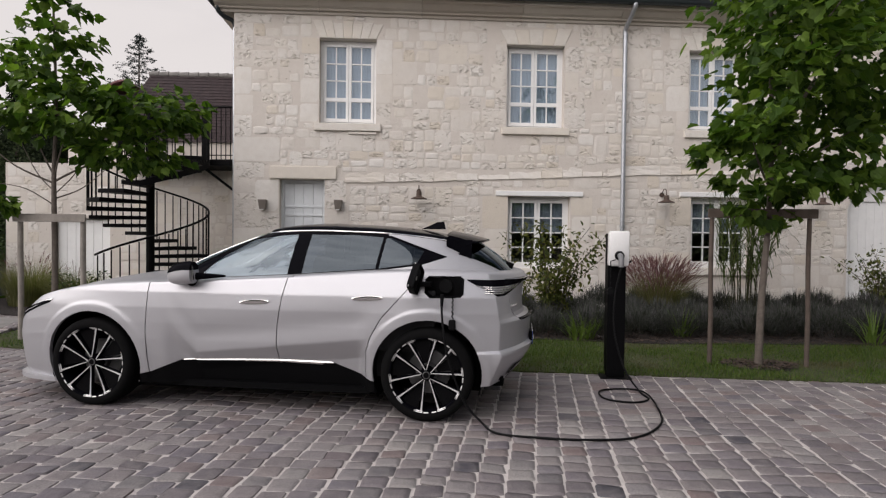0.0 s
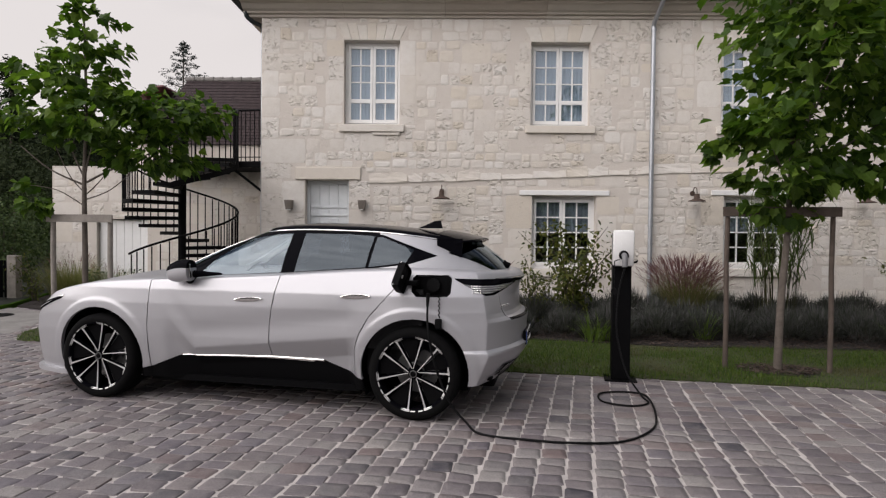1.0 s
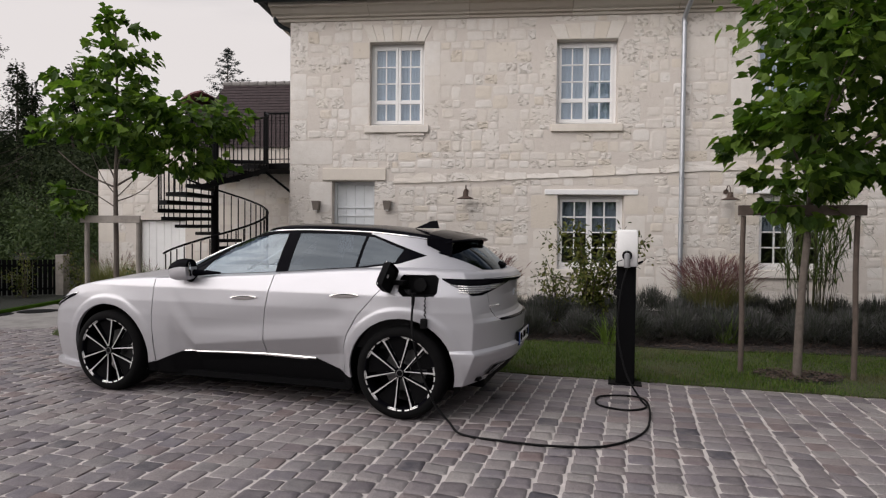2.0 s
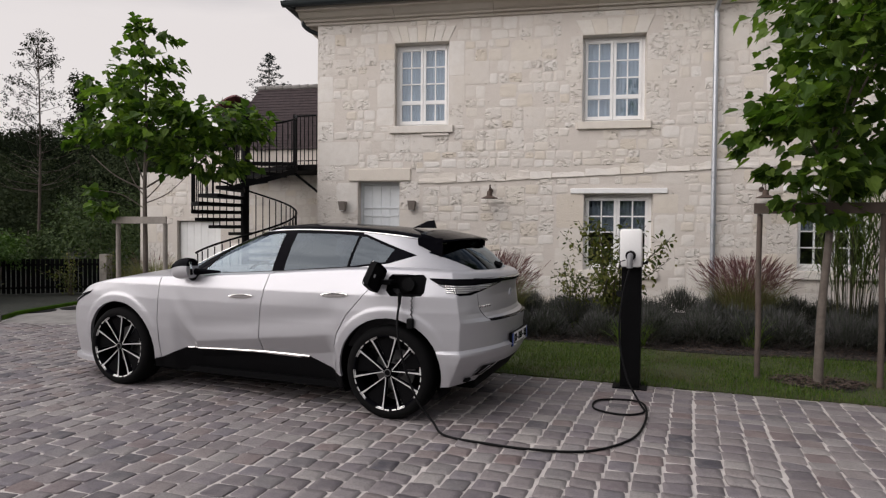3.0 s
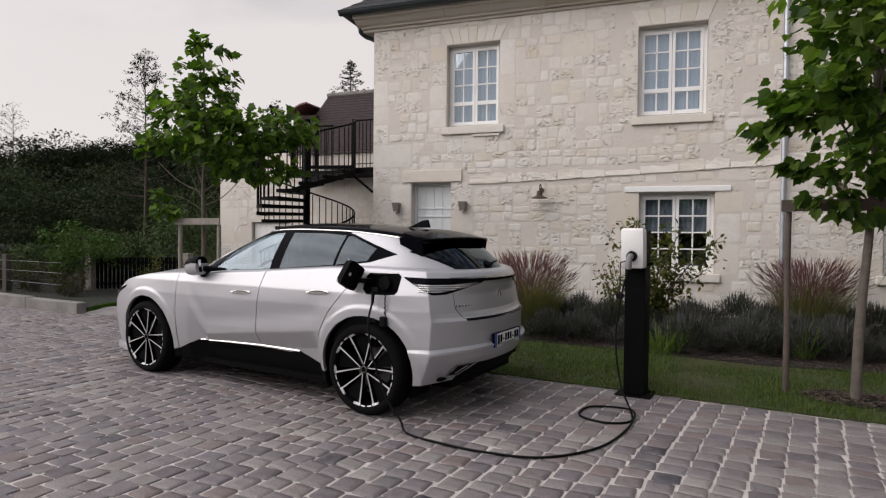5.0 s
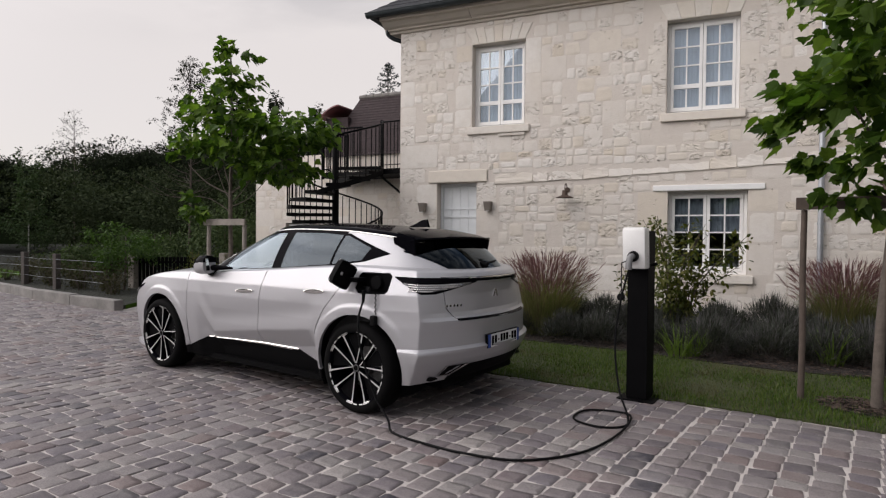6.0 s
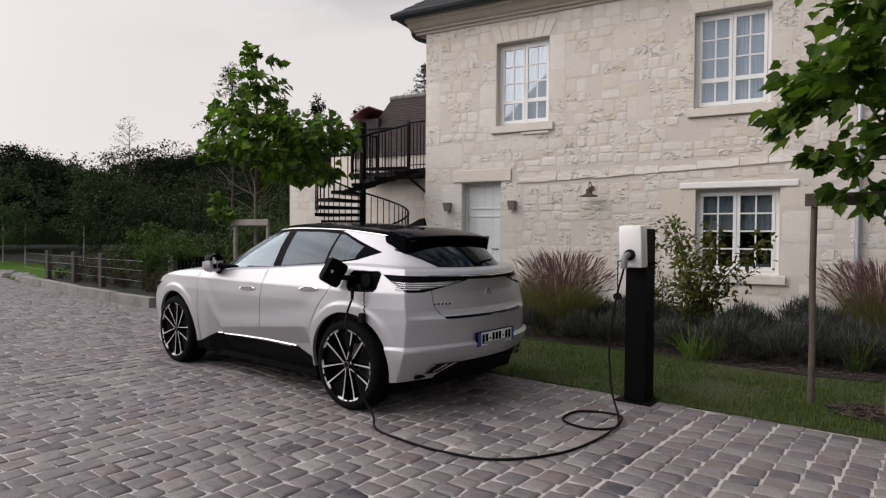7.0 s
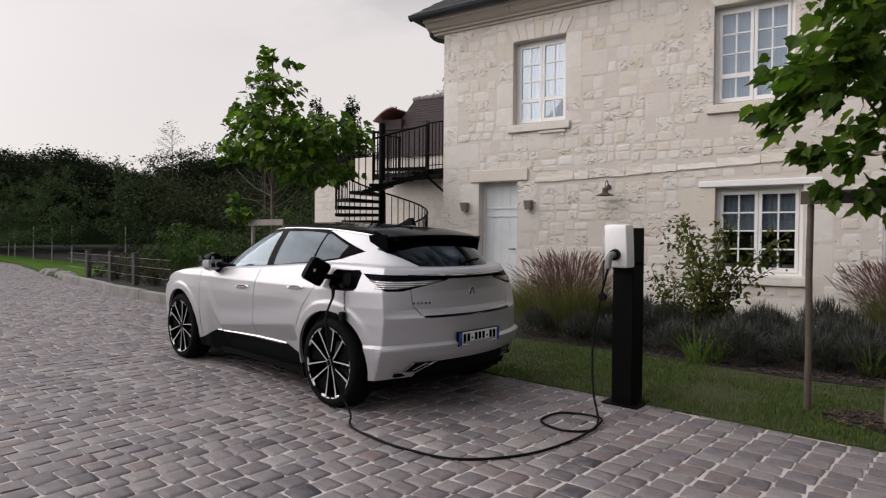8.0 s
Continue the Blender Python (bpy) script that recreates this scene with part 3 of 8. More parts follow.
# windows
def window(x0, x1, z0, z1, rows, low, curtain, sill, label):
    """A two-leaf casement in its opening; rows of panes, the lowest ones below a thicker rail if low."""
    yf = WALL_Y + 0.17
    w = new("window")
    w.parent = house
    tagged(w, label)
    bm = bmesh.new()
    fw = 0.055
    box(bm, x0, x0 + fw, yf, yf + 0.07, z0, z1, 0.006)
    box(bm, x1 - fw, x1, yf, yf + 0.07, z0, z1, 0.006)
    box(bm, x0 + fw, x1 - fw, yf, yf + 0.07, z1 - fw, z1, 0.006)
    box(bm, x0 + fw, x1 - fw, yf, yf + 0.07, z0, z0 + 0.05, 0.006)
    part("window_frame", bm, WHITE_PAINT, w)
    xm = (x0 + x1) / 2
    for a, b in ((x0 + fw + 0.003, xm - 0.003), (xm + 0.003, x1 - fw - 0.003)):
        bm = bmesh.new()
        st, y0, y1 = 0.05, yf - 0.012, yf + 0.04
        zb, zt = z0 + 0.053, z1 - fw - 0.003
        box(bm, a, a + st, y0, y1, zb, zt, 0.005)
        box(bm, b - st, b, y0, y1, zb, zt, 0.005)
        box(bm, a + st, b - st, y0, y1, zb, zb + 0.07, 0.005)
        box(bm, a + st, b - st, y0, y1, zt - 0.055, zt, 0.005)
        ia, ib, ic, id_ = a + st, b - st, zb + 0.07, zt - 0.055
        cells = []
        if low:
            zr = ic + (id_ - ic) * 0.235
            box(bm, ia, ib, y0, y1, zr, zr + 0.075, 0.005)
            cells.append((ic, zr, 1))
            cells.append((zr + 0.075, id_, rows - 1))
        else:
            cells.append((ic, id_, rows))
        mx = (ia + ib) / 2
        box(bm, mx - 0.012, mx + 0.012, y0 + 0.006, y1 - 0.006, ic, id_, 0.003)
        panes = []
        for c0, c1, nr in cells:
            for r in range(nr):
                p0, p1 = c0 + (c1 - c0) * r / nr, c0 + (c1 - c0) * (r + 1) / nr
                if r:
                    box(bm, ia, ib, y0 + 0.006, y1 - 0.006, p0 - 0.012, p0 + 0.012, 0.003)
                panes += [(ia, mx, p0, p1), (mx, ib, p0, p1)]
        part("casement", bm, WHITE_PAINT, w)
        for q0, q1, q2, q3 in panes:
            bm = bmesh.new()
            tl = random.uniform(-0.002, 0.002)
            box(bm, q0 + 0.004, q1 - 0.004, yf + 0.012 + tl, yf + 0.017 + tl, q2 + 0.004, q3 - 0.004)
            part("pane", bm, GLASS, w).visible_shadow = False
        bm = bmesh.new()
        box(bm, b - 0.03 if b < xm else a + 0.012, b - 0.012 if b < xm else a + 0.03, y0 - 0.012, y0, (z0 + z1) / 2 - 0.03, (z0 + z1) / 2 + 0.03, 0.004)
        part("handle", bm, WHITE_PAINT, w)
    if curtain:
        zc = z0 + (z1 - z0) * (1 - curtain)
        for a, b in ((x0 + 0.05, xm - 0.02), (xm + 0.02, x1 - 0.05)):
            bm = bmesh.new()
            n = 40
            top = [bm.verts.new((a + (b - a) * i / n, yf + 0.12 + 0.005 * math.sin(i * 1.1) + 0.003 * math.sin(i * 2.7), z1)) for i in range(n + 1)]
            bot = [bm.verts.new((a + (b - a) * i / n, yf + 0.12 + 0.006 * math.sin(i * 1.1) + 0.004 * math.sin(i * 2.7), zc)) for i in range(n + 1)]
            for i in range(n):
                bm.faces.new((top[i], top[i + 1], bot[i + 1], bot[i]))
            part("curtain", bm, CURTAIN if low else DIM_BLIND, w, "sheer white curtain" if low else "half-drawn sheer blind, the dark room's dimness put into its colour", smooth=True)
    if sill:
        bm = bmesh.new()
        box(bm, x0 - 0.09, x1 + 0.09, WALL_Y - 0.06, yf - 0.003, z0 - 0.14, z0 - 0.002, 0.012)
        part("window_sill", bm, ASHLAR, w, "limestone sill")
    return w


UL = "white eight-pane casement window with drawn sheer curtains"
for o in UPPER:
    window(*o, 4, True, 1.0, True, UL)
for o in LOWER:
    window(*o, 4, False, 0.5, True, "white ground-floor casement window with a dark room behind")

# white plastered timber lintels over the ground-floor windows
for (x0, x1, z0, z1) in LOWER:
    bm = bmesh.new()
    box(bm, x0 - 0.24, x1 + 0.24, WALL_Y - 0.03, WALL_Y + 0.1, z1 + 0.01, z1 + 0.105, 0.01)
    part("lintel", bm, WHITE_PAINT, house, "white painted lintel")
# stone lintel and jambs of the house door
bm = bmesh.new()
box(bm, -2.54, -1.30, WALL_Y - 0.035, WALL_Y + 0.08, 2.42, 2.655, 0.012)
part("lintel", bm, ASHLAR, house, "single-block limestone lintel")
bm = bmesh.new()
box(bm, DOOR[0] - 0.1, DOOR[1] + 0.1, WALL_Y - 0.25, WALL_Y + 0.3, -0.05, 0.03, 0.012)
part("threshold", bm, ASHLAR, house)


def plank_door(x0, x1, z0, z1, y, label):
    d = new("door")
    d.parent = house
    tagged(d, label)
    bm = bmesh.new()
    box(bm, x0, x0 + 0.06, y - 0.02, y + 0.06, z0, z1, 0.005)
    box(bm, x1 - 0.06, x1, y - 0.02, y + 0.06, z0, z1, 0.005)
    box(bm, x0 + 0.06, x1 - 0.06, y - 0.02, y + 0.06, z1 - 0.06, z1, 0.005)
    part("door_frame", bm, GREY_PAINT, d)
    n = max(4, int((x1 - x0 - 0.12) / 0.15))
    for k in range(n):
        a = x0 + 0.063 + (x1 - x0 - 0.126) * k / n
        b = x0 + 0.063 + (x1 - x0 - 0.126) * (k + 1) / n
        bm = bmesh.new()
        box(bm, a + 0.002, b - 0.002, y, y + 0.035, z0 + 0.01, z1 - 0.063, 0.005)
        part("board", bm, GREY_PAINT, d)
    for zz in (z1 - 0.52, z1 - 0.68):
        bm = bmesh.new()
        box(bm, x0 + 0.066, x1 - 0.066, y - 0.016, y, zz, zz + 0.035, 0.004)
        part("rail", bm, GREY_PAINT, d)
    bm = bmesh.new()
    rod(bm, (x1 - 0.13, y - 0.002, 1.1), (x1 - 0.13, y - 0.05, 1.1), 0.012)
    rod(bm, (x1 - 0.13, y - 0.05, 1.1), (x1 - 0.24, y - 0.05, 1.1), 0.01)
    part("door_handle", bm, BLACK_IRON, d)
    return d


plank_door(DOOR[0], DOOR[1], DOOR[2], DOOR[3], WALL_Y + 0.2, "closed pale grey plank door in a stone surround")
# arched coach door
d = new("door")
d.parent = house
tagged(d, "closed white double coach door under a shallow arch")
for a, b in ((ARCH[0] + 0.01, ax - 0.004), (ax + 0.004, ARCH[1] - 0.01)):
    n = 7
    for k in range(n):
        p, q = a + (b - a) * k / n, a + (b - a) * (k + 1) / n
        bm = bmesh.new()
        box(bm, p + 0.002, q - 0.002, WALL_Y + 0.16, WALL_Y + 0.2, 0.04, 2.15, 0.005)
        part("board", bm, WHITE_PAINT, d)
bm = bmesh.new()
box(bm, ARCH[0], ARCH[1], WALL_Y + 0.13, WALL_Y + 0.21, 2.155, 2.215, 0.006)
part("rail", bm, WHITE_PAINT, d)
bm = bmesh.new()
box(bm, ARCH[0], ARCH[1], WALL_Y + 0.17, WALL_Y + 0.21, 2.218, 2.62)
part("panel", bm, WHITE_PAINT, d)

# string course: a slightly rising band of blocks over the ground floor
def course_z(x):
    return float(np.interp(x, [-1.15, 0.45, 1.91, 2.62, 4.17, 5.87, 8.0, 13.5], [2.36, 2.41, 2.47, 2.50, 2.58, 2.63, 2.66, 2.66]))


x = -1.15
while x < 13.4:
    w = random.uniform(0.28, 0.8)
    x2 = min(x + w, 13.5)
    bm = bmesh.new()
    top = random.uniform(0.09, 0.2)
    box(bm, x + 0.004, x2 - 0.004, WALL_Y - 0.018, WALL_Y + 0.06, 0.0, top, 0.01)
    bmesh.ops.subdivide_edges(bm, edges=[q for q in bm.edges if q.calc_length() > 0.15], cuts=3, use_grid_fill=True)
    for v in bm.verts:
        k = v.co.z / top
        v.co.y += 0.018 * k + random.uniform(-0.007, 0.007) - (0.006 if k < 0.3 else 0)
        v.co.z += course_z(v.co.x) + random.uniform(-0.011, 0.011)
    part("course_block", bm, STONE, house)
    x = x2
# flat arches of wedge stones over the upper windows
for (x0, x1, z0, z1) in UPPER:
    n = random.choice((5, 7))
    for k in range(n):
        u0, u1 = k / n, (k + 1) / n
        bm = bmesh.new()
        b0, b1 = x0 + (x1 - x0) * u0, x0 + (x1 - x0) * u1
        t0, t1 = x0 - 0.14 + (x1 - x0 + 0.28) * u0, x0 - 0.14 + (x1 - x0 + 0.28) * u1
        h = 0.30 + random.uniform(-0.02, 0.05)
        vs = [bm.verts.new(c) for c in ((b0 + 0.004, WALL_Y - 0.010, z1 + 0.002), (b1 - 0.004, WALL_Y - 0.010, z1 + 0.002), (t1 - 0.004, WALL_Y - 0.012, z1 + h), (t0 + 0.004, WALL_Y - 0.012, z1 + h))]
        vb = [bm.verts.new(v.co + Vector((0, 0.06, 0))) for v in vs]
        bm.faces.new(vs)
        bm.faces.new(vb[::-1])
        for i in range(4):
            bm.faces.new((vs[i], vb[i], vb[(i + 1) % 4], vs[(i + 1) % 4]))
        bmesh.ops.bevel(bm, geom=bm.edges[:], offset=0.008, segments=1, affect="EDGES")
        part("voussoir", bm, ASHLAR, house)
# short ledge stone left under the first sill
bm = bmesh.new()
box(bm, -1.08, -0.56, WALL_Y - 0.04, WALL_Y + 0.05, 3.27, 3.318, 0.012)
part("ledge_stone", bm, ASHLAR, house)


# wall lamps
def wall_lamp(x, z):
    L = empty("wall_lamp", "small rusted-iron bracket lamp with a dished shade on the wall", "lamp", "wall lamps on the facade", at=(x, WALL_Y - 0.01, z))
    bm = bmesh.new()
    tube(bm, smooth_curve([(0, 0, 0.1), (0, -0.1, 0.2), (0, -0.2, 0.17), (0, -0.22, 0.06)], 6), 0.009, 8)
    part("bracket", bm, RUST, L, smooth=True)
    bm = bmesh.new()
    rod(bm, (0, -0.02, 0.1), (0, 0.008, 0.1), 0.045, seg=14)
    part("back_plate", bm, RUST, L)
    bm = bmesh.new()
    prof = [(0.0, 0.075), (0.045, 0.075), (0.05, 0.02), (0.055, -0.01), (0.1, -0.03), (0.15, -0.05), (0.155, -0.06), (0.145, -0.057), (0.05, -0.02), (0.0, -0.015)]
    ring = [[bm.verts.new((r * math.cos(2 * math.pi * k / 20), -0.22 + r * math.sin(2 * math.pi * k / 20), zz)) for k in range(20)] for r, zz in prof if r > 0]
    for A, B in zip(ring, ring[1:]):
        for k in range(20):
            bm.faces.new((A[k], A[(k + 1) % 20], B[(k + 1) % 20], B[k]))
    bm.faces.new(ring[0])
    bm.faces.new(ring[-1])
    part("shade", bm, RUST, L, smooth=True)
    return L


for x in (0.25, 4.98, 8.1):
    wall_lamp(x, 2.12)


def sconce(x, z):
    s = empty("wall_sconce", "boxy taupe metal up-and-down sconce beside the door", "lamp", "sconces beside the door", at=(x, WALL_Y - 0.005, z))
    bm = bmesh.new()
    vs = []
    for (yy, zz, hw) in ((0.0, -0.09, 0.055), (-0.1, -0.09, 0.055), (-0.14, 0.09, 0.075), (0.0, 0.09, 0.075)):
        vs.append([bm.verts.new((sx * hw, yy, zz)) for sx in (-1, 1)])
    for i in range(4):
        j = (i + 1) % 4
        bm.faces.new((vs[i][0], vs[i][1], vs[j][1], vs[j][0]))
    bm.faces.new([v[0] for v in vs])
    bm.faces.new([v[1] for v in vs][::-1])
    bmesh.ops.bevel(bm, geom=bm.edges[:], offset=0.006, segments=1, affect="EDGES")
    part("housing", bm, TAUPE, s)
    bm = bmesh.new()
    box(bm, -0.03, 0.03, -0.105, -0.03, -0.1, -0.088, 0.004)
    part("lens", bm, WHITE_PLASTIC, s)
    return s


sconce(-2.65, 1.93)
sconce(-1.26, 1.94)

# ---- annex with a terrace and a tiled roof ----
ANX_Y = 12.4
annex = empty("annex", "low cream stone annex with a plum-brown tiled roof", "house")
bm = bmesh.new()
ADOOR = (-7.15, -6.05, 0.0, 1.66)
holed_wall(bm, -8.1, HX0 - 0.003, -0.1, 2.78, ANX_Y, ANX_Y + 0.4, [ADOOR])
annex_wall = part("wall", bm, MORTAR, annex, "cream limestone rubble wall")
for lim in ((-8.1, -7.7, ANX_Y + 0.402, 17, -0.1, 2.78), (-7.698, HX0 - 0.003, ANX_Y + 0.402, 17, 2.6, 2.78), (-8.1, HX0 - 0.003, 17.002, 17.4, -0.1, 3.4), (-7.2, HX0 - 0.003, 13.0, 13.3, 2.785, 3.42)):
    bm = bmesh.new()
    box(bm, *lim)
    part("wall", bm, MORTAR, annex)
adoor = new("door")
adoor.parent = annex
tagged(adoor, "white painted plank door")
for k in range(6):
    a = ADOOR[0] + 0.02 + 1.06 * k / 6
    bm = bmesh.new()
    box(bm, a, a + 1.06 / 6 - 0.005, ANX_Y + 0.1, ANX_Y + 0.14, 0.0, 1.64, 0.006)
    part("board", bm, WHITE_PAINT, adoor)
TILE = plain("plum_brown_roof_tile", (0.032, 0.019, 0.021), 0.8, var=0.4, scale=9, bump_s=0.4, bump_d=0.01)
RED_LEAD = plain("dull_red_metal_capping", (0.16, 0.055, 0.06), 0.5, var=0.2)
# steep front slope with stepped tile rows; the end is hipped
r0y, r0z, r1y, r1z = 12.95, 3.35, 13.75, 4.97
rows = 22
bm = bmesh.new()
for k in range(rows):
    u0, u1 = k / rows, (k + 1) / rows + 0.012
    xl0, xl1 = -6.5 + 0.72 * u0, -6.5 + 0.72 * u1
    n = 44
    y0, z0_, y1, z1_ = r0y + (r1y - r0y) * u0 - 0.014, r0z + (r1z - r0z) * u0, r0y + (r1y - r0y) * u1, r0z + (r1z - r0z) * u1
    for i in range(n):
        a0, a1 = xl0 + (-3.203 - xl0) * i / n, xl0 + (-3.203 - xl0) * (i + 1) / n - 0.003
        b0, b1 = max(a0, xl1), max(a1, xl1)
        dy = random.uniform(-0.006, 0.004)
        q = [bm.verts.new(c) for c in ((a0, y0 + dy, z0_), (a1, y0 + dy, z0_), (b1, y1, z1_), (b0, y1, z1_))]
        bm.faces.new(q)
        w = [bm.verts.new((a0, y0 + dy + 0.02, z0_ - 0.004)), bm.verts.new((a1, y0 + dy + 0.02, z0_ - 0.004))]
        bm.faces.new((q[0], w[0], w[1], q[1]))
tagged(part("roof_tile", bm, TILE, annex), "plum-brown plain tiles", kind="stuff")
bm = bmesh.new()
v = [bm.verts.new(c) for c in ((-6.5, r0y, r0z), (-5.78, r1y, r1z), (-5.78, 14.6, r1z), (-6.5, 15.5, r0z))]
bm.faces.new(v)
v2 = [bm.verts.new(c) for c in ((-5.78, r1y, r1z), (HX0, r1y, r1z), (HX0, 14.6, r1z), (-5.78, 14.6, r1z))]
bm.faces.new(v2)
v3 = [bm.verts.new(c) for c in ((-6.48, r0y + 0.03, r0z), (HX0 - 0.01, r0y + 0.03, r0z), (HX0 - 0.01, r1y + 0.03, r1z), (-5.77, r1y + 0.03, r1z))]
bm.faces.new(v3)
part("roof", bm, TILE, annex, "plum-brown plain tiled roof")
for k in range(12):
    bm = bmesh.new()
    x0 = -5.83 + k * 0.2205
    rod(bm, (x0, r1y + 0.02, r1z + 0.01), (x0 + 0.214, r1y + 0.02, r1z + 0.018), 0.06, 0.07, seg=10)
    part("ridge_tile", bm, CONCRETE, annex)
# rounded red capping at the hip end
bm = bmesh.new()
n = 14
hood_ = [(-6.68 + 0.62 * k / n, 4.40 + 0.29 * math.sin(math.pi * 0.5 * k / n)) for k in range(n + 1)]
ring = [(x, z) for x, z in hood_] + [(x + 0.01, z - 0.035) for x, z in hood_[::-1]]
a = [bm.verts.new((x, 13.1, z)) for x, z in ring]
b = [bm.verts.new((x, 14.6, z)) for x, z in ring]
for k in range(len(ring)):
    j = (k + 1) % len(ring)
    bm.faces.new((a[k], a[j], b[j], b[k]))
bm.faces.new(a[::-1])
bm.faces.new(b)
part("capping", bm, RED_LEAD, annex, "dull red rounded metal capping", smooth=True)
bm = bmesh.new()
box(bm, -6.56, -5.9, 13.3, 14.5, 3.35, 4.40)
part("dormer_cheek", bm, TILE, annex)

# ---- car ----
def car_paint():
    m, n, l, b = material("pearl_silver_paint", 0.45, 0.52, 0.5)
    p = place(n, False)
    f = noise_node(n, l, 900, 2, 0.5, p)
    g = noise_node(n, l, 1.2, 3, 0.5, p)
    c = ramp(n, l, f, [(0.3, (0.415, 0.412, 0.432)), (0.7, (0.50, 0.497, 0.52))])
    c = mixc(n, l, ramp(n, l, g, [(0.4, (0, 0, 0)), (0.7, (0.12, 0.12, 0.12))]), c, (0.47, 0.466, 0.478))
    l.new(c, b.inputs["Base Color"])
    b.inputs["Coat Weight"].default_value = 0.45
    b.inputs["Coat Roughness"].default_value = 0.025
    return m


PAINT = car_paint()
GLOSS_BLACK = plain("gloss_black_paint", (0.004, 0.004, 0.0055), 0.1, var=0.1, bump_s=0, spec=0.012)
BLACK_PLASTIC = plain("black_plastic", (0.004, 0.004, 0.0045), 0.55, var=0.15, bump_s=0.15, bump_d=0.001, scale=40, spec=0.04)
CHROME = plain("bright_chrome", (0.78, 0.77, 0.75), 0.12, 1.0, 0.03, bump_s=0)
MACHINED = plain("machined_alloy", (0.62, 0.615, 0.61), 0.4, 0.35, 0.05, bump_s=0.03)
TYRE = plain("tyre_rubber", (0.006, 0.006, 0.0062), 0.8, var=0.2, scale=30, bump_s=0.2, bump_d=0.002, spec=0.05)
CABIN = plain("dark_cabin_trim", (0.02, 0.02, 0.022), 0.7, var=0.2, scale=20)
LEATHER = plain("grey_seat_leather", (0.09, 0.085, 0.08), 0.5, var=0.15, scale=20)
BRAKE = plain("brake_disc_steel", (0.2, 0.2, 0.2), 0.4, 0.8, 0.1)
PLATE_WHITE = plain("white_plate", (0.72, 0.72, 0.72), 0.35, var=0.03, bump_s=0)
PLATE_BLUE = plain("blue_plate_band", (0.03, 0.07, 0.28), 0.35, var=0.03, bump_s=0)
LENS_SILVER = plain("faceted_lens_silver", (0.22, 0.22, 0.23), 0.25, 0.6, 0.5, scale=70, bump_s=0.8, bump_d=0.004, world=False)
LAMP_WHITE = plain("pale_lamp_reflector", (0.62, 0.63, 0.65), 0.15, 0.3, 0.3, scale=60, bump_s=0.3)


def tinted(name, col, f0=0.04):
    m = bpy.data.materials.new(name)
    m.use_nodes = True
    n, l = m.node_tree.nodes, m.node_tree.links
    n.clear()
    out = n.new("ShaderNodeOutputMaterial")
    mix = n.new("ShaderNodeMixShader")
    tr = n.new("ShaderNodeBsdfTransparent")
    tr.inputs["Color"].default_value = (*col, 1)
    gl = n.new("ShaderNodeBsdfGlossy")
    gl.inputs["Roughness"].default_value = 0.01
    gl.inputs["Color"].default_value = (0.78, 0.9, 1.0, 1)
    fw = n.new("ShaderNodeLayerWeight")
    fw.inputs["Blend"].default_value = 0.5
    fr = n.new("ShaderNodeMapRange")
    fr.inputs[3].default_value, fr.inputs[4].default_value = f0, 1.0
    l.new(math_node(n, l, "POWER", fw.outputs["Facing"], 4.5), fr.inputs[0])
    l.new(fr.outputs[0], mix.inputs[0])
    l.new(tr.outputs[0], mix.inputs[1])
    l.new(gl.outputs[0], mix.inputs[2])
    l.new(mix.outputs[0], out.inputs["Surface"])
    return m


CAR_GLASS = tinted("car_glass", (0.62, 0.68, 0.70), 0.11)
DARK_GLASS = tinted("privacy_glass", (0.05, 0.055, 0.07), 0.06)
HATCH_GLASS = tinted("black_rear_glass", (0.03, 0.032, 0.04), 0.025)

CAR_YAW = math.atan2(0.1877, -0.982)
car = empty("car", "silver electric crossover with a black roof, charge flap open", "car")
CAR_AT = Vector((0.172, 4.112, 0)) + Vector((0.1877, 0.982, 0)) * 0.90
car.matrix_basis = Matrix.Translation(CAR_AT) @ Matrix.Rotation(CAR_YAW, 4, "Z")
RA, FA, HUB_Z = 0.0, 2.68, 0.348


def ip(x, xs, ys):
    return float(np.interp(x, xs, ys))


def soft(x, xs, ys):
    """Interpolation with the corners rounded off."""
    d = 0.12
    return (ip(x - d, xs, ys) + 2 * ip(x, xs, ys) + ip(x + d, xs, ys)) / 4


def z_sh(x):
    return soft(x, [-0.8, -0.4, 0.0, 0.4, 1.1, 1.8, 2.3, 2.7, 3.05, 3.3, 3.5], [1.065, 1.085, 1.10, 1.085, 1.035, 0.995, 0.975, 0.95, 0.89, 0.82, 0.77])


def z_bot(x):
    return ip(x, [-0.8, -0.45, 0.3, 2.3, 3.0, 3.6], [0.285, 0.265, 0.19, 0.19, 0.19, 0.2])


def side_w(z):
    return ip(z, [0.18, 0.3, 0.42, 0.55, 0.68, 0.8, 0.92, 1.02, 1.12], [0.83, 0.86, 0.882, 0.9, 0.91, 0.912, 0.90, 0.862, 0.82])


def crease_z(x):
    return ip(x, [0.45, 1.8], [0.60, 0.455])


def x_front(f):
    return ip(f, [0, 0.08, 0.3, 0.55, 0.75, 0.9, 1.0], [3.52, 3.535, 3.545, 3.55, 3.53, 3.47, 3.36])


def x_rear(f):
    return ip(f, [0, 0.1, 0.2, 0.30, 0.325, 0.45, 0.55, 0.568, 0.60, 0.64, 0.8, 0.9, 0.955, 1.0], [-0.64, -0.71, -0.765, -0.80, -0.765, -0.765, -0.775, -0.775, -0.715, -0.70, -0.692, -0.705, -0.74, -0.715])


def x_corner(f):
    return ip(f, [0, 0.28, 0.325, 0.57, 0.8, 1.0], [-0.46, -0.555, -0.53, -0.535, -0.50, -0.44])


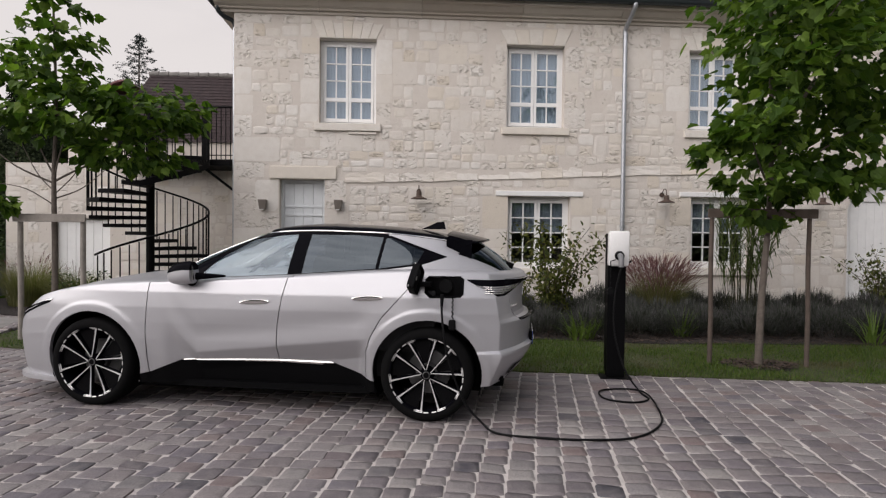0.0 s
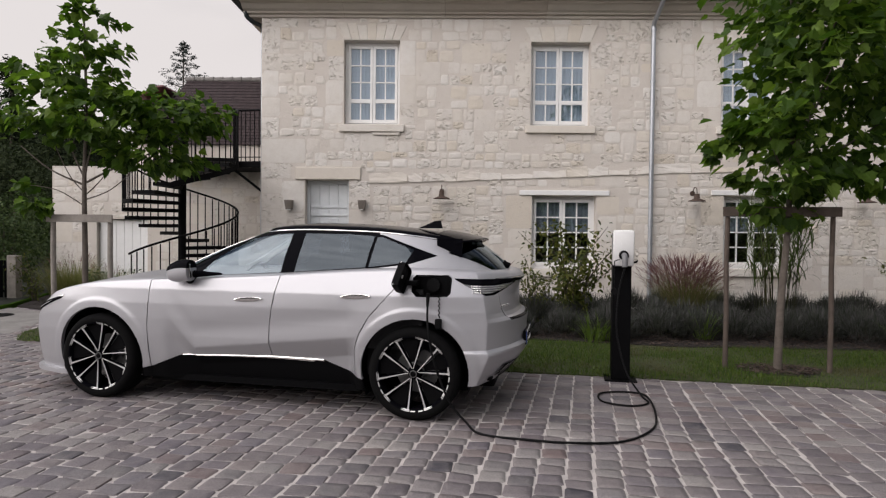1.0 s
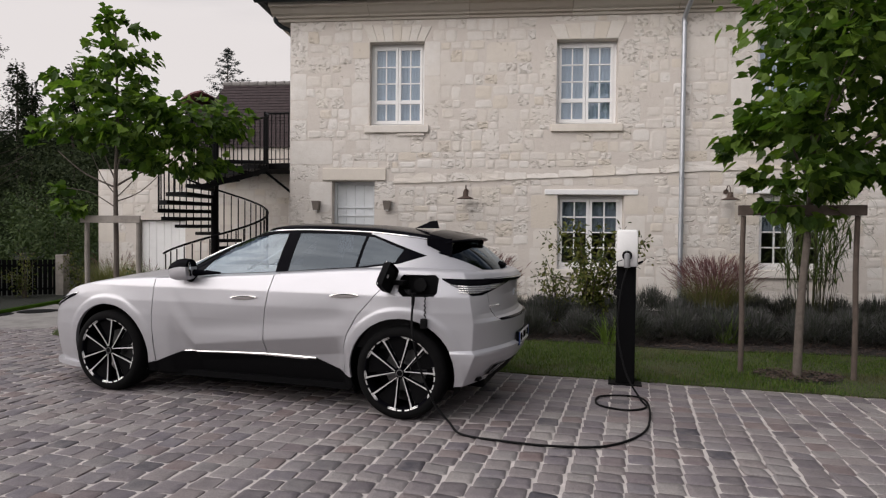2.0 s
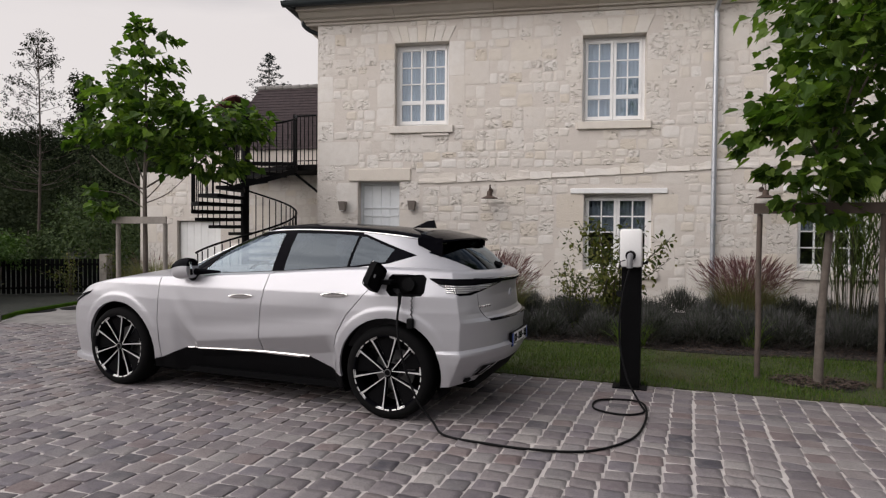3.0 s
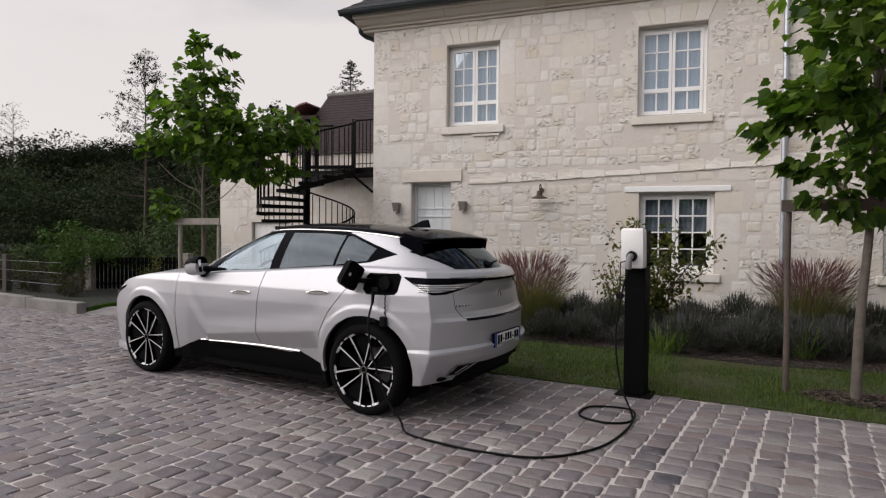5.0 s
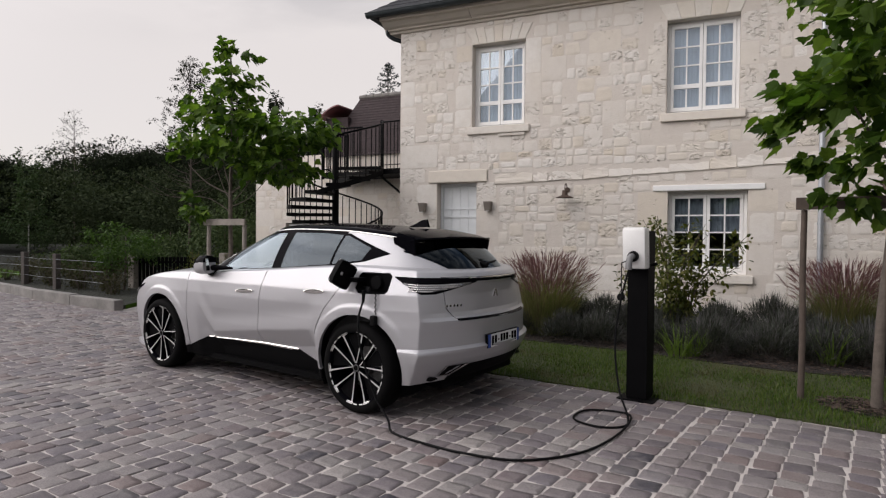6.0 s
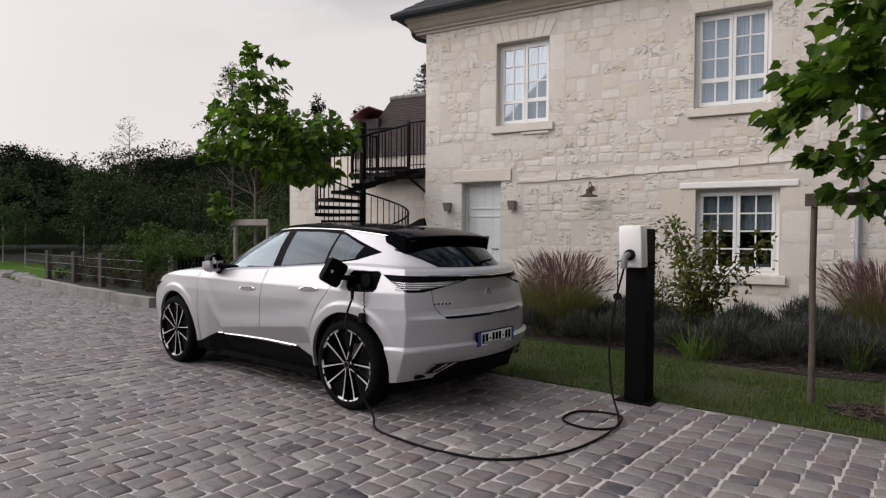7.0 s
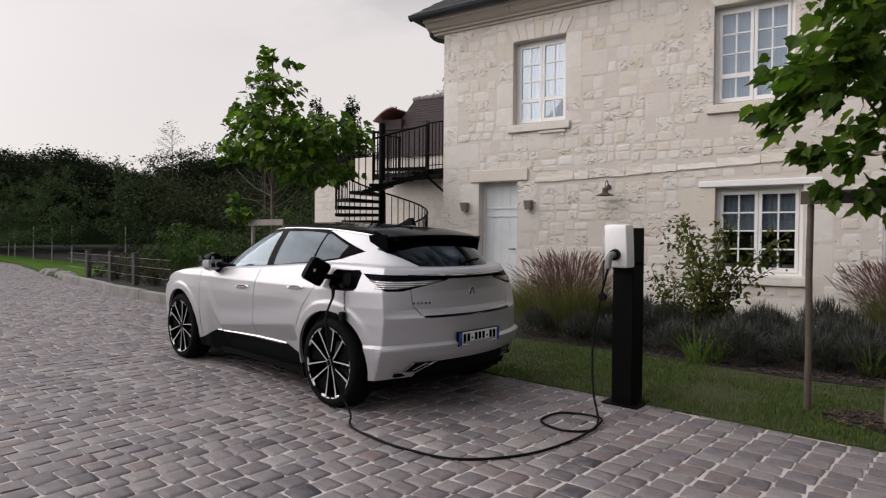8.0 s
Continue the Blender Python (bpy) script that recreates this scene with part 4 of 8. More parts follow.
def k_corner(f):
    return ip(f, [0, 0.30, 0.325, 0.57, 0.8, 1.0], [0.95, 0.918, 0.90, 0.872, 0.862, 0.85])


SIDE_U = 0.75


def rear_outline(u, f):
    """Plan of the rear half: a side that draws in to a firm corner, then the bowed tail; (x, share of the width)."""
    xc, kc, xr = x_corner(f), k_corner(f), x_rear(f)
    if u < SIDE_U:
        x = XM + (xc - XM) * u / SIDE_U
        return x, 1 - (1 - kc) * max(0, (0.2 - x) / (0.2 - xc)) ** 1.7
    v = 1 - min(1, (u - SIDE_U) / (1 - SIDE_U))
    return xc + (xr - xc) * (1 - v ** 2.2), kc * v


XM = 1.3


def body_point(th, f, off=0.0):
    """Outer skin of the lower body (left half): th runs 0 (nose) to pi (tail), f from sill to shoulder."""
    c, s = math.cos(th), math.sin(th)
    if c >= 0:
        n, a = 7.0, x_front(f) + off - XM
        x = XM + a * abs(c) ** (2 / n)
    else:
        n = 0
        u = (th - math.pi / 2) / (math.pi / 2)
        d = min(0.003, 1 - u)
        (xa, ka), (xb, kb), (xc, kc) = rear_outline(u - d, f), rear_outline(u, f), rear_outline(u + d, f)
        x, k = (xa + 2 * xb + xc) / 4, max(0, (ka + 2 * kb + kc) / 4)
        x -= off * min(1, max(0, (u - SIDE_U + 0.02) / 0.04))
    if n:
        k = abs(s) ** (2 / n)
    z = z_bot(x) + (z_sh(x) - z_bot(x)) * f
    w = side_w(z)
    w *= 1 - 0.05 * max(0, (x - 2.2) / 1.4) ** 2
    y = w * k
    side = min(1, max(0, (k - 0.6) / 0.3))
    # tuck under the door crease, between the wheels
    mid = min(1, max(0, (x - 0.42) / 0.1)) * min(1, max(0, (2.12 - x) / 0.12))
    cz = crease_z(x)
    if x > 1.8:
        cz = 0.455 + (x - 1.8) * 1.15
        mid *= min(1, max(0, (2.08 - x) / 0.28))
    d = max(0, cz - z)
    y -= side * mid * min(0.075, d * 0.5)
    # hollow above the crease and a firm shoulder
    y -= side * mid * 0.012 * math.exp(-((z - cz - 0.14) / 0.09) ** 2)
    # wheel arch flares
    for ax_ in (RA, FA):
        r = math.hypot(x - ax_, z - HUB_Z)
        q = min(1, max(0, (0.492 - r) / 0.026))
        y += side * (0.008 * math.exp(-((r - 0.42) / 0.11) ** 2) + 0.007 * q * q * (3 - 2 * q))
    # rear haunch
    y += side * 0.008 * math.exp(-((x + 0.05) / 0.5) ** 2 - ((z - 0.93) / 0.09) ** 2)
    # bumper wing: a ledge that stands proud round the rear corner
    if x < -0.42 and f < 0.325:
        y += 0.02 * min(1, (-0.42 - x) / 0.12) * k * min(1, (0.325 - f) / 0.02) * min(1, max(0, (f - 0.06) / 0.15))
    return Vector((x, y + (off * k if c != 0 else off), z))


def even_thetas(n, f):
    """Angles that divide the outline at level f into even lengths."""
    t = np.linspace(0, math.pi, 900)
    p = [body_point(a, f) for a in t]
    s = np.concatenate([[0], np.cumsum([(p[i + 1] - p[i]).length for i in range(899)])])
    return [float(np.interp(s[-1] * i / n, s, t)) for i in range(n + 1)]


def mirror_grid(rows, cap_rows, crown, close_bottom=False):
    """A skin from left-half rings (lists of points), mirrored, with a crowned lid over the last ring."""
    bm = bmesh.new()
    n = len(rows[0])
    L = [[bm.verts.new(p) for p in r] for r in rows]
    R = [[L[k][i] if i in (0, n - 1) else bm.verts.new((p.x, -p.y, p.z)) for i, p in enumerate(r)] for k, r in enumerate(rows)]
    for k in range(len(rows) - 1):
        for i in range(n - 1):
            bm.faces.new((L[k][i], L[k][i + 1], L[k + 1][i + 1], L[k + 1][i]))
            bm.faces.new((R[k][i + 1], R[k][i], R[k + 1][i], R[k + 1][i + 1]))
    top = []
    for i in range(n):
        a = rows[-1][i]
        if i in (0, n - 1):
            top.append([L[-1][i]])
            continue
        line = [L[-1][i]]
        for j in range(1, cap_rows):
            u = 1 - 2 * j / cap_rows
            line.append(bm.verts.new((a.x, a.y * u, a.z + crown(a.x) * (1 - u * u) * min(1, a.y / 0.3))))
        line.append(R[-1][i])
        top.append(line)
    for A, B in zip(top, top[1:]):
        if len(A) == 1 or len(B) == 1:
            one, many = (A, B) if len(A) == 1 else (B, A)
            for j in range(len(many) - 1):
                bm.faces.new((one[0], many[j], many[j + 1]))
        else:
            for j in range(len(A) - 1):
                bm.faces.new((A[j], A[j + 1], B[j + 1], B[j]))
    bmesh.ops.recalc_face_normals(bm, faces=bm.faces)
    return bm


def inside(poly, x, y):
    """Whether a point lies in a polygon."""
    r = False
    for i in range(len(poly)):
        (x0, y0), (x1, y1) = poly[i], poly[i - 1]
        if (y0 > y) != (y1 > y) and x < (x1 - x0) * (y - y0) / (y1 - y0) + x0:
            r = not r
    return r


def cut_region(bm, layer, poly, axes, ok, region, closed=True):
    """Scores the skin along a polygon's edges and marks the faces within as a region."""
    i0, i1 = axes
    n = len(poly)
    lo = [min(p[k] for p in poly) - 0.03 for k in (0, 1)]
    hi = [max(p[k] for p in poly) + 0.03 for k in (0, 1)]
    cand = set()
    for f in bm.faces:
        c = f.calc_center_median()
        if lo[0] - 0.05 < c[i0] < hi[0] + 0.05 and lo[1] - 0.05 < c[i1] < hi[1] + 0.05 and ok(c, f.normal):
            cand.add(f)
    for i in range(n if closed else n - 1):
        a, b = poly[i], poly[(i + 1) % n]
        ex0, ex1 = min(a[0], b[0]) - 0.07, max(a[0], b[0]) + 0.07
        ey0, ey1 = min(a[1], b[1]) - 0.07, max(a[1], b[1]) + 0.07
        fs = []
        for f in cand:
            c = f.calc_center_median()
            if ex0 < c[i0] < ex1 and ey0 < c[i1] < ey1:
                fs.append(f)
        fs.sort(key=lambda f: f.index)
        if not fs:
            continue
        co, no = [0.0] * 3, [0.0] * 3
        co[i0], co[i1] = a
        no[i0], no[i1] = -(b[1] - a[1]), b[0] - a[0]
        es = {e for f in fs for e in f.edges}
        vs = {v for f in fs for v in f.verts}
        cut = bmesh.ops.bisect_plane(bm, geom=list(vs) + list(es) + fs, dist=1e-5, plane_co=co, plane_no=no)
        for f in cut["geom"]:
            if isinstance(f, bmesh.types.BMFace):
                f.normal_update()
                cand.add(f)
        bm.faces.index_update()
    for f in bm.faces:
        c = f.calc_center_median()
        if lo[0] < c[i0] < hi[0] and lo[1] < c[i1] < hi[1] and ok(c, f.normal) and inside(poly, c[i0], c[i1]):
            f[layer] = region


def skin_part(bm, layer, region, ok, name, mat, parent, label="", gap=0.0036, flange=0.024):
    """Lifts a region off the skin as a panel with a shut gap and turned-in edges."""
    nb = bmesh.new()
    vm = {}
    for f in bm.faces:
        if f[layer] == region and ok(f.calc_center_median()):
            for v in f.verts:
                if v not in vm:
                    vm[v] = nb.verts.new(v.co)
            try:
                nb.faces.new([vm[v] for v in f.verts])
            except ValueError:
                pass
    if not nb.faces:
        nb.free()
        return None
    nb.normal_update()
    edge = [e for e in nb.edges if len(e.link_faces) == 1]
    shift, norm = {}, {}
    for e in edge:
        f = e.link_faces[0]
        d = (e.verts[1].co - e.verts[0].co)
        if d.length < 1e-6:
            continue
        inn = f.normal.cross(d.normalized())
        if inn.dot(f.calc_center_median() - e.verts[0].co) < 0:
            inn = -inn
        for v in e.verts:
            shift[v] = shift.get(v, Vector()) + inn
            norm[v] = norm.get(v, Vector()) + f.normal
    for v, s in shift.items():
        if s.length > 1e-6:
            v.co += s.normalized() * gap
    if flange:
        low = {v: nb.verts.new(v.co - norm[v].normalized() * flange) for v in shift}
        for e in edge:
            a, b = e.verts
            if a in low and b in low:
                try:
                    nb.faces.new((a, b, low[b], low[a]))
                except ValueError:
                    pass
    me = bpy.data.meshes.new(name)
    bmesh.ops.dissolve_degenerate(nb, dist=1e-5, edges=nb.edges)
    for f in nb.faces:
        f.smooth = True
    nb.to_mesh(me)
    nb.free()
    me.materials.append(mat)
    me.set_sharp_from_angle(angle=radians(34))
    ob = new(name, me)
    ob.parent = parent
    return tagged(ob, label)


# lower body skin
TH = even_thetas(290, 0.6)
TC = math.pi / 2 * (1 + SIDE_U)
TH = sorted([a for a in TH if abs(a - TC) > 0.012] + [TC - 0.0065, TC - 0.0045, TC - 0.002, TC, TC + 0.002, TC + 0.0045, TC + 0.0065])
LEV = sorted({round(k / 84, 4) for k in range(85)} | {0.55, 0.568, 0.60, 0.64, 0.955, 0.30, 0.325, 0.3125})
rows = [[body_point(t, f) for t in TH] for f in LEV]
for r in rows:
    r[0].y = r[-1].y = 0.0
for inset, lift in ((0.012, 0.012), (0.035, 0.02), (0.075, 0.026)):
    last = rows[-1]
    ring = []
    for t in TH:
        p = body_point(t, 1.0)
        k = 1 - inset / 0.9
        ring.append(Vector((XM + (p.x - XM) * (1 - inset / 2.2), p.y * k, p.z + lift)))
    ring[0].y = ring[-1].y = 0.0
    rows.append(ring)
body = mirror_grid(rows, 14, lambda x: ip(x, [-0.8, 0, 2.0, 2.6, 3.2, 3.5], [0.0, 0.0, 0.04, 0.05, 0.04, 0.01]))
reg = body.faces.layers.int.new("region")
SIDE = lambda c, nrm: abs(c.y) > 0.5 and -0.62 < c.x < 3.2 and abs(nrm.y) > 0.35
REAR = lambda c, nrm: c.x < -0.35 and nrm.x < -0.3


def circle(cx, cz, r, n=40):
    return [(cx + r * math.cos(2 * math.pi * k / n), cz + r * math.sin(2 * math.pi * k / n)) for k in range(n)]


BODY, ARCH_R, DOOR_F, DOOR_R, SILL, GATE, DIFF, PORT, HOOD, GRILLE = range(10)
front_door = [(2.19, 1.2), (2.195, 0.86), (2.215, 0.6), (2.20, 0.2), (1.158, 0.2), (1.148, 0.66), (1.05, 1.2)]
rear_door = [(1.158, 0.2), (1.148, 0.66), (1.05, 1.2), (0.05, 1.2), (0.10, 1.03), (0.22, 0.89), (0.34, 0.76), (0.42, 0.62), (0.46, 0.5), (0.47, 0.2)]
sill = [(2.30, 0.10), (2.30, 0.26), (2.19, 0.285), (1.95, 0.382), (1.55, 0.398), (1.156, 0.406), (0.73, 0.396), (0.44, 0.285), (0.30, 0.26), (0.30, 0.10)]
cut_region(body, reg, front_door, (0, 2), SIDE, DOOR_F)
cut_region(body, reg, rear_door, (0, 2), SIDE, DOOR_R)
cut_region(body, reg, sill, (0, 2), SIDE, SILL)
cut_region(body, reg, circle(RA, HUB_Z, 0.405), (0, 2), SIDE, ARCH_R)
cut_region(body, reg, circle(FA, HUB_Z, 0.405), (0, 2), SIDE, ARCH_R)
port_poly = [(-0.262, 0.945), (-0.24, 0.92), (-0.02, 0.92), (0.018, 0.955), (0.018, 1.05), (-0.005, 1.072), (-0.235, 1.072), (-0.262, 1.05)]
cut_region(body, reg, port_poly, (0, 2), lambda c, nrm: c.y > 0.5 and SIDE(c, nrm), PORT)
gate = [(-0.58, 1.045), (0.58, 1.045), (0.575, 0.82), (0.51, 0.735), (-0.51, 0.735), (-0.575, 0.82)]
cut_region(body, reg, gate, (1, 2), REAR, GATE)
diff = [(-0.56, 0.15), (0.56, 0.15), (0.525, 0.315), (0.405, 0.388), (-0.405, 0.388), (-0.525, 0.315)]
cut_region(body, reg, diff, (1, 2), REAR, DIFF)
hood = [(2.28, -0.74), (2.28, 0.74), (2.8, 0.75), (3.12, 0.70), (3.29, 0.5), (3.35, 0.0), (3.29, -0.5), (3.12, -0.70), (2.8, -0.75)]
cut_region(body, reg, hood, (0, 1), lambda c, nrm: c.x > 2.2 and nrm.z > 0.45, HOOD)
grille = [(-0.62, 0.32), (0.62, 0.32), (0.66, 0.55), (0.42, 0.72), (-0.42, 0.72), (-0.66, 0.55)]
cut_region(body, reg, grille, (1, 2), lambda c, nrm: c.x > 3.2 and nrm.x > 0.3, GRILLE)
LEFT, RIGHT, ALL = (lambda c: c.y > 0), (lambda c: c.y < 0), (lambda c: True)
body_ob = skin_part(body, reg, BODY, ALL, "body", PAINT, car, "pearl silver painted bodywork", flange=0.03)
for side in (LEFT, RIGHT):
    skin_part(body, reg, DOOR_F, side, "door", PAINT, car)
    skin_part(body, reg, DOOR_R, side, "door", PAINT, car)
    skin_part(body, reg, SILL, side, "sill_cladding", BLACK_PLASTIC, car, "black plastic sill cladding")
skin_part(body, reg, GATE, ALL, "tailgate", PAINT, car)
skin_part(body, reg, DIFF, ALL, "rear_diffuser", BLACK_PLASTIC, car, "black plastic diffuser")
skin_part(body, reg, HOOD, ALL, "bonnet", PAINT, car)
skin_part(body, reg, GRILLE, ALL, "grille", BLACK_PLASTIC, car, "black grille")
body.free()

# greenhouse skin
GXM = 0.85


def z_roof(x):
    return soft(x, [-0.45, -0.25, 0.0, 0.35, 0.9, 1.2, 1.45, 1.6], [1.30, 1.325, 1.365, 1.40, 1.418, 1.412, 1.385, 1.35])


def green_point(th, w):
    c, s = math.cos(th), math.sin(th)
    xf0, xr0, xf1, xr1 = 2.5, -0.665, 1.46, -0.34
    nb, nr = (4.2 if c >= 0 else 2.7), 3.4
    def plan(xf, xr, n, W):
        a = (xf - GXM) if c >= 0 else (GXM - xr)
        return GXM + math.copysign(a * abs(c) ** (2 / n), c), W * abs(s) ** (2 / n)
    x0, y0 = plan(xf0, xr0, nb, 0.79)
    x1, y1 = plan(xf1, xr1, nr, 0.60)
    z0, z1 = z_sh(x0) - 0.035, z_roof(x1)
    x, y, z = x0 + (x1 - x0) * w, y0 + (y1 - y0) * w, z0 + (z1 - z0) * w
    b = 4 * w * (1 - w)
    y += 0.028 * b * abs(s) ** 0.6
    x += (0.04 if c > 0 else -0.015) * b * abs(c)
    return Vector((x, y, z + 0.012 * b * abs(c)))


t = np.linspace(0, math.pi, 900)
p = [green_point(a, 0.6) for a in t]
sl = np.concatenate([[0], np.cumsum([(p[i + 1] - p[i]).length for i in range(899)])])
GTH = [float(np.interp(sl[-1] * i / 130, sl, t)) for i in range(131)]
rows = [[green_point(a, w) for a in GTH] for w in [k / 18 for k in range(19)]]
for inset, lift in ((0.01, 0.010), (0.03, 0.020), (0.07, 0.028)):
    rows.append([Vector((GXM + (q.x - GXM) * (1 - inset / 1.3), q.y * (1 - inset / 0.6), q.z + lift)) for q in [green_point(a, 1.0) for a in GTH]])
for r in rows:
    r[0].y = r[-1].y = 0.0
green = mirror_grid(rows, 12, lambda x: ip(x, [-0.4, 0.2, 1.0, 1.5], [0.0, 0.022, 0.03, 0.015]))
greg = green.faces.layers.int.new("region")
GSIDE = lambda c, nrm: abs(c.y) > 0.3 and abs(nrm.y) > 0.25
ROOF, QUARTER, TRIM, GF, GR_, GQ, SCREEN, HATCH, STRIP = range(9)
# strip line over the windows and the silver quarter behind them
S_LINE = [(2.32, 0.98), (2.10, 1.07), (1.83, 1.215), (1.5, 1.365), (1.2, 1.398), (0.9, 1.405), (0.35, 1.39), (0.0, 1.352), (-0.25, 1.305), (-0.5, 1.255)]
cut_region(green, greg, [(-1.0, 0.9), (-1.0, 1.16), (-0.5, 1.255), (-0.25, 1.305), (0.0, 1.352), (0.35, 1.39), (0.36, 0.9)], (0, 2), GSIDE, QUARTER)
dlo = [(1.93, 1.0), (1.72, 1.195), (1.47, 1.342), (1.2, 1.382), (0.916, 1.39), (0.6, 1.388), (0.323, 1.37), (-0.12, 1.212), (0.08, 1.148), (0.38, 1.108), (1.12, 1.05)]
cut_region(green, greg, dlo, (0, 2), GSIDE, TRIM)
cut_region(green, greg, [(1.875, 1.02), (1.71, 1.18), (1.46, 1.327), (1.2, 1.367), (1.075, 1.374), (1.115, 1.065)], (0, 2), GSIDE, GF)
cut_region(green, greg, [(1.0, 1.072), (0.965, 1.376), (0.6, 1.373), (0.385, 1.358), (0.42, 1.118)], (0, 2), GSIDE, GR_)
cut_region(green, greg, [(0.395, 1.12), (0.362, 1.352), (0.32, 1.352), (0.06, 1.255), (0.11, 1.158)], (0, 2), GSIDE, GQ)
cut_region(green, greg, [(-0.60, 1.0), (-0.66, 1.06), (-0.50, 1.375), (0.50, 1.375), (0.66, 1.06), (0.60, 1.0)], (1, 2), lambda c, nrm: c.x > 1.2 and nrm.x > 0.25, SCREEN)
cut_region(green, greg, [(-0.70, 1.33), (0.70, 1.33), (0.41, 1.098), (-0.41, 1.098)], (1, 2), lambda c, nrm: c.x < -0.2 and nrm.x < -0.15, HATCH)
cut_region(green, greg, [(-0.9, 0.95), (0.9, 0.95), (0.41, 1.098), (-0.41, 1.098)], (1, 2), lambda c, nrm: c.x < -0.3 and nrm.x < -0.3, QUARTER)
skin_part(green, greg, ROOF, ALL, "roof", GLOSS_BLACK, car, "gloss black roof", gap=0.0, flange=0.02)
for side in (LEFT, RIGHT):
    skin_part(green, greg, QUARTER, side, "quarter_panel", PAINT, car, gap=0.0005, flange=0.01)
    skin_part(green, greg, TRIM, side, "window_trim", GLOSS_BLACK, car, "gloss black window surround", gap=0.0005, flange=0.02)
    skin_part(green, greg, GF, side, "window", CAR_GLASS, car, "clear front door glass", gap=0.001, flange=0.0)
    skin_part(green, greg, GR_, side, "window", DARK_GLASS, car, "dark tinted rear door glass", gap=0.001, flange=0.0)
    skin_part(green, greg, GQ, side, "window", DARK_GLASS, car, "dark tinted quarter glass", gap=0.001, flange=0.0)
skin_part(green, greg, SCREEN, ALL, "windscreen", CAR_GLASS, car, "clear windscreen", gap=0.001, flange=0.0)
skin_part(green, greg, HATCH, ALL, "rear_window", HATCH_GLASS, car, "dark tinted rear glass", gap=0.001, flange=0.0)
green.free()

# bright strip that follows the window line from the screen pillar to the spoiler
G_DENSE = np.array([tuple(green_point(a, w)) for a in np.linspace(0.15, math.pi - 0.15, 400) for w in np.linspace(0, 1, 90)])


def green_y(x, z):
    d = (G_DENSE[:, 0] - x) ** 2 + (G_DENSE[:, 2] - z) ** 2
    k = np.argsort(d)[:6]
    return float((G_DENSE[k, 1] / (d[k] + 1e-7)).sum() / (1 / (d[k] + 1e-7)).sum())


SX, SZ = [p[0] for p in S_LINE][::-1], [p[1] for p in S_LINE][::-1]
for s in (1, -1):
    bm = bmesh.new()
    prev = None
    for i in range(71):
        x = 2.2 + (-0.28 - 2.2) * i / 70
        z = soft(x, SX, SZ) + 0.002
        y = green_y(x, z)
        h = 0.005 if x > 0.3 else 0.005 + 0.006 * (0.3 - x) / 0.6
        ring = [bm.verts.new((x, s * (y + dy), z + dz)) for dy, dz in ((-0.006, -h), (0.005, -h * 0.9), (0.007, 0), (0.003, h), (-0.008, h))]
        if prev:
            for k in range(5):
                bm.faces.new((prev[k], prev[(k + 1) % 5], ring[(k + 1) % 5], ring[k]))
        prev = ring
    part("roof_strip", bm, CHROME, car, "bright strip over the windows", smooth=True)

# spoiler over the rear glass
bm = bmesh.new()
n = 24
sect = []
for k in range(n + 1):
    y = -0.575 + 1.15 * k / n
    e = abs(y) / 0.575
    x0, x1 = -0.10, -0.40 + 0.10 * e ** 4
    zt0, zt1 = 1.418 - 0.035 * e * e, 1.352 - 0.022 * e * e
    sect.append([bm.verts.new(c) for c in ((x0, y * 0.92, zt0), ((x0 + x1) / 2, y * 0.96, (zt0 + zt1) / 2 + 0.006), (x1, y, zt1), (x1 - 0.006, y, zt1 - 0.012), (x1 + 0.04, y, zt1 - 0.026), (x0 - 0.04, y * 0.93, zt0 - 0.05))])
for A, B in zip(sect, sect[1:]):
    for i in range(6):
        bm.faces.new((A[i], A[(i + 1) % 6], B[(i + 1) % 6], B[i]))
bm.faces.new(sect[0])
bm.faces.new(sect[-1][::-1])
part("spoiler", bm, GLOSS_BLACK, car, "gloss black roof spoiler", smooth=True)
# black fins that close the ends of the spoiler down to the glass
REAR_SKIN = G_DENSE[G_DENSE[:, 0] < -0.12]


def rear_skin_x(y, z):
    return float(REAR_SKIN[np.argmin((REAR_SKIN[:, 1] - y) ** 2 + (REAR_SKIN[:, 2] - z) ** 2), 0])


for s in (1, -1):
    bm = bmesh.new()
    prev = None
    for i in range(9):
        u = i / 8
        z = 1.345 - 0.145 * u
        y = 0.572 - 0.03 * u
        xi = rear_skin_x(y, z)
        xo = min(xi - 0.004, -0.305 + (rear_skin_x(0.542, 1.2) - 0.006 + 0.305) * u)
        ring = [bm.verts.new((x, s * (y + d), z)) for x, d in ((xi + 0.02, 0.008), (xo, 0.004), (xo, -0.012), (xi + 0.02, -0.016))]
        if prev:
            for k in range(4):
                bm.faces.new((prev[k], prev[(k + 1) % 4], ring[(k + 1) % 4], ring[k]))
        else:
            bm.faces.new(ring)
        prev = ring
    bm.faces.new(prev[::-1])
    part("spoiler_fin", bm, GLOSS_BLACK, car, smooth=True)
# shark-fin aerial
bm = bmesh.new()
prof = [(0.16, 0.0), (0.09, 0.03), (0.02, 0.062), (-0.04, 0.068), (-0.055, 0.0)]
A = [bm.verts.new((0.03 + x, 0.018 if z < 0.01 else 0.006, 1.432 + z)) for x, z in prof]
B = [bm.verts.new((0.03 + x, -0.018 if z < 0.01 else -0.006, 1.432 + z)) for x, z in prof]
bm.faces.new(A)
bm.faces.new(B[::-1])
for i in range(5):
    bm.faces.new((A[i], B[i], B[(i + 1) % 5], A[(i + 1) % 5]))
part("aerial", bm, GLOSS_BLACK, car, "black shark-fin aerial")


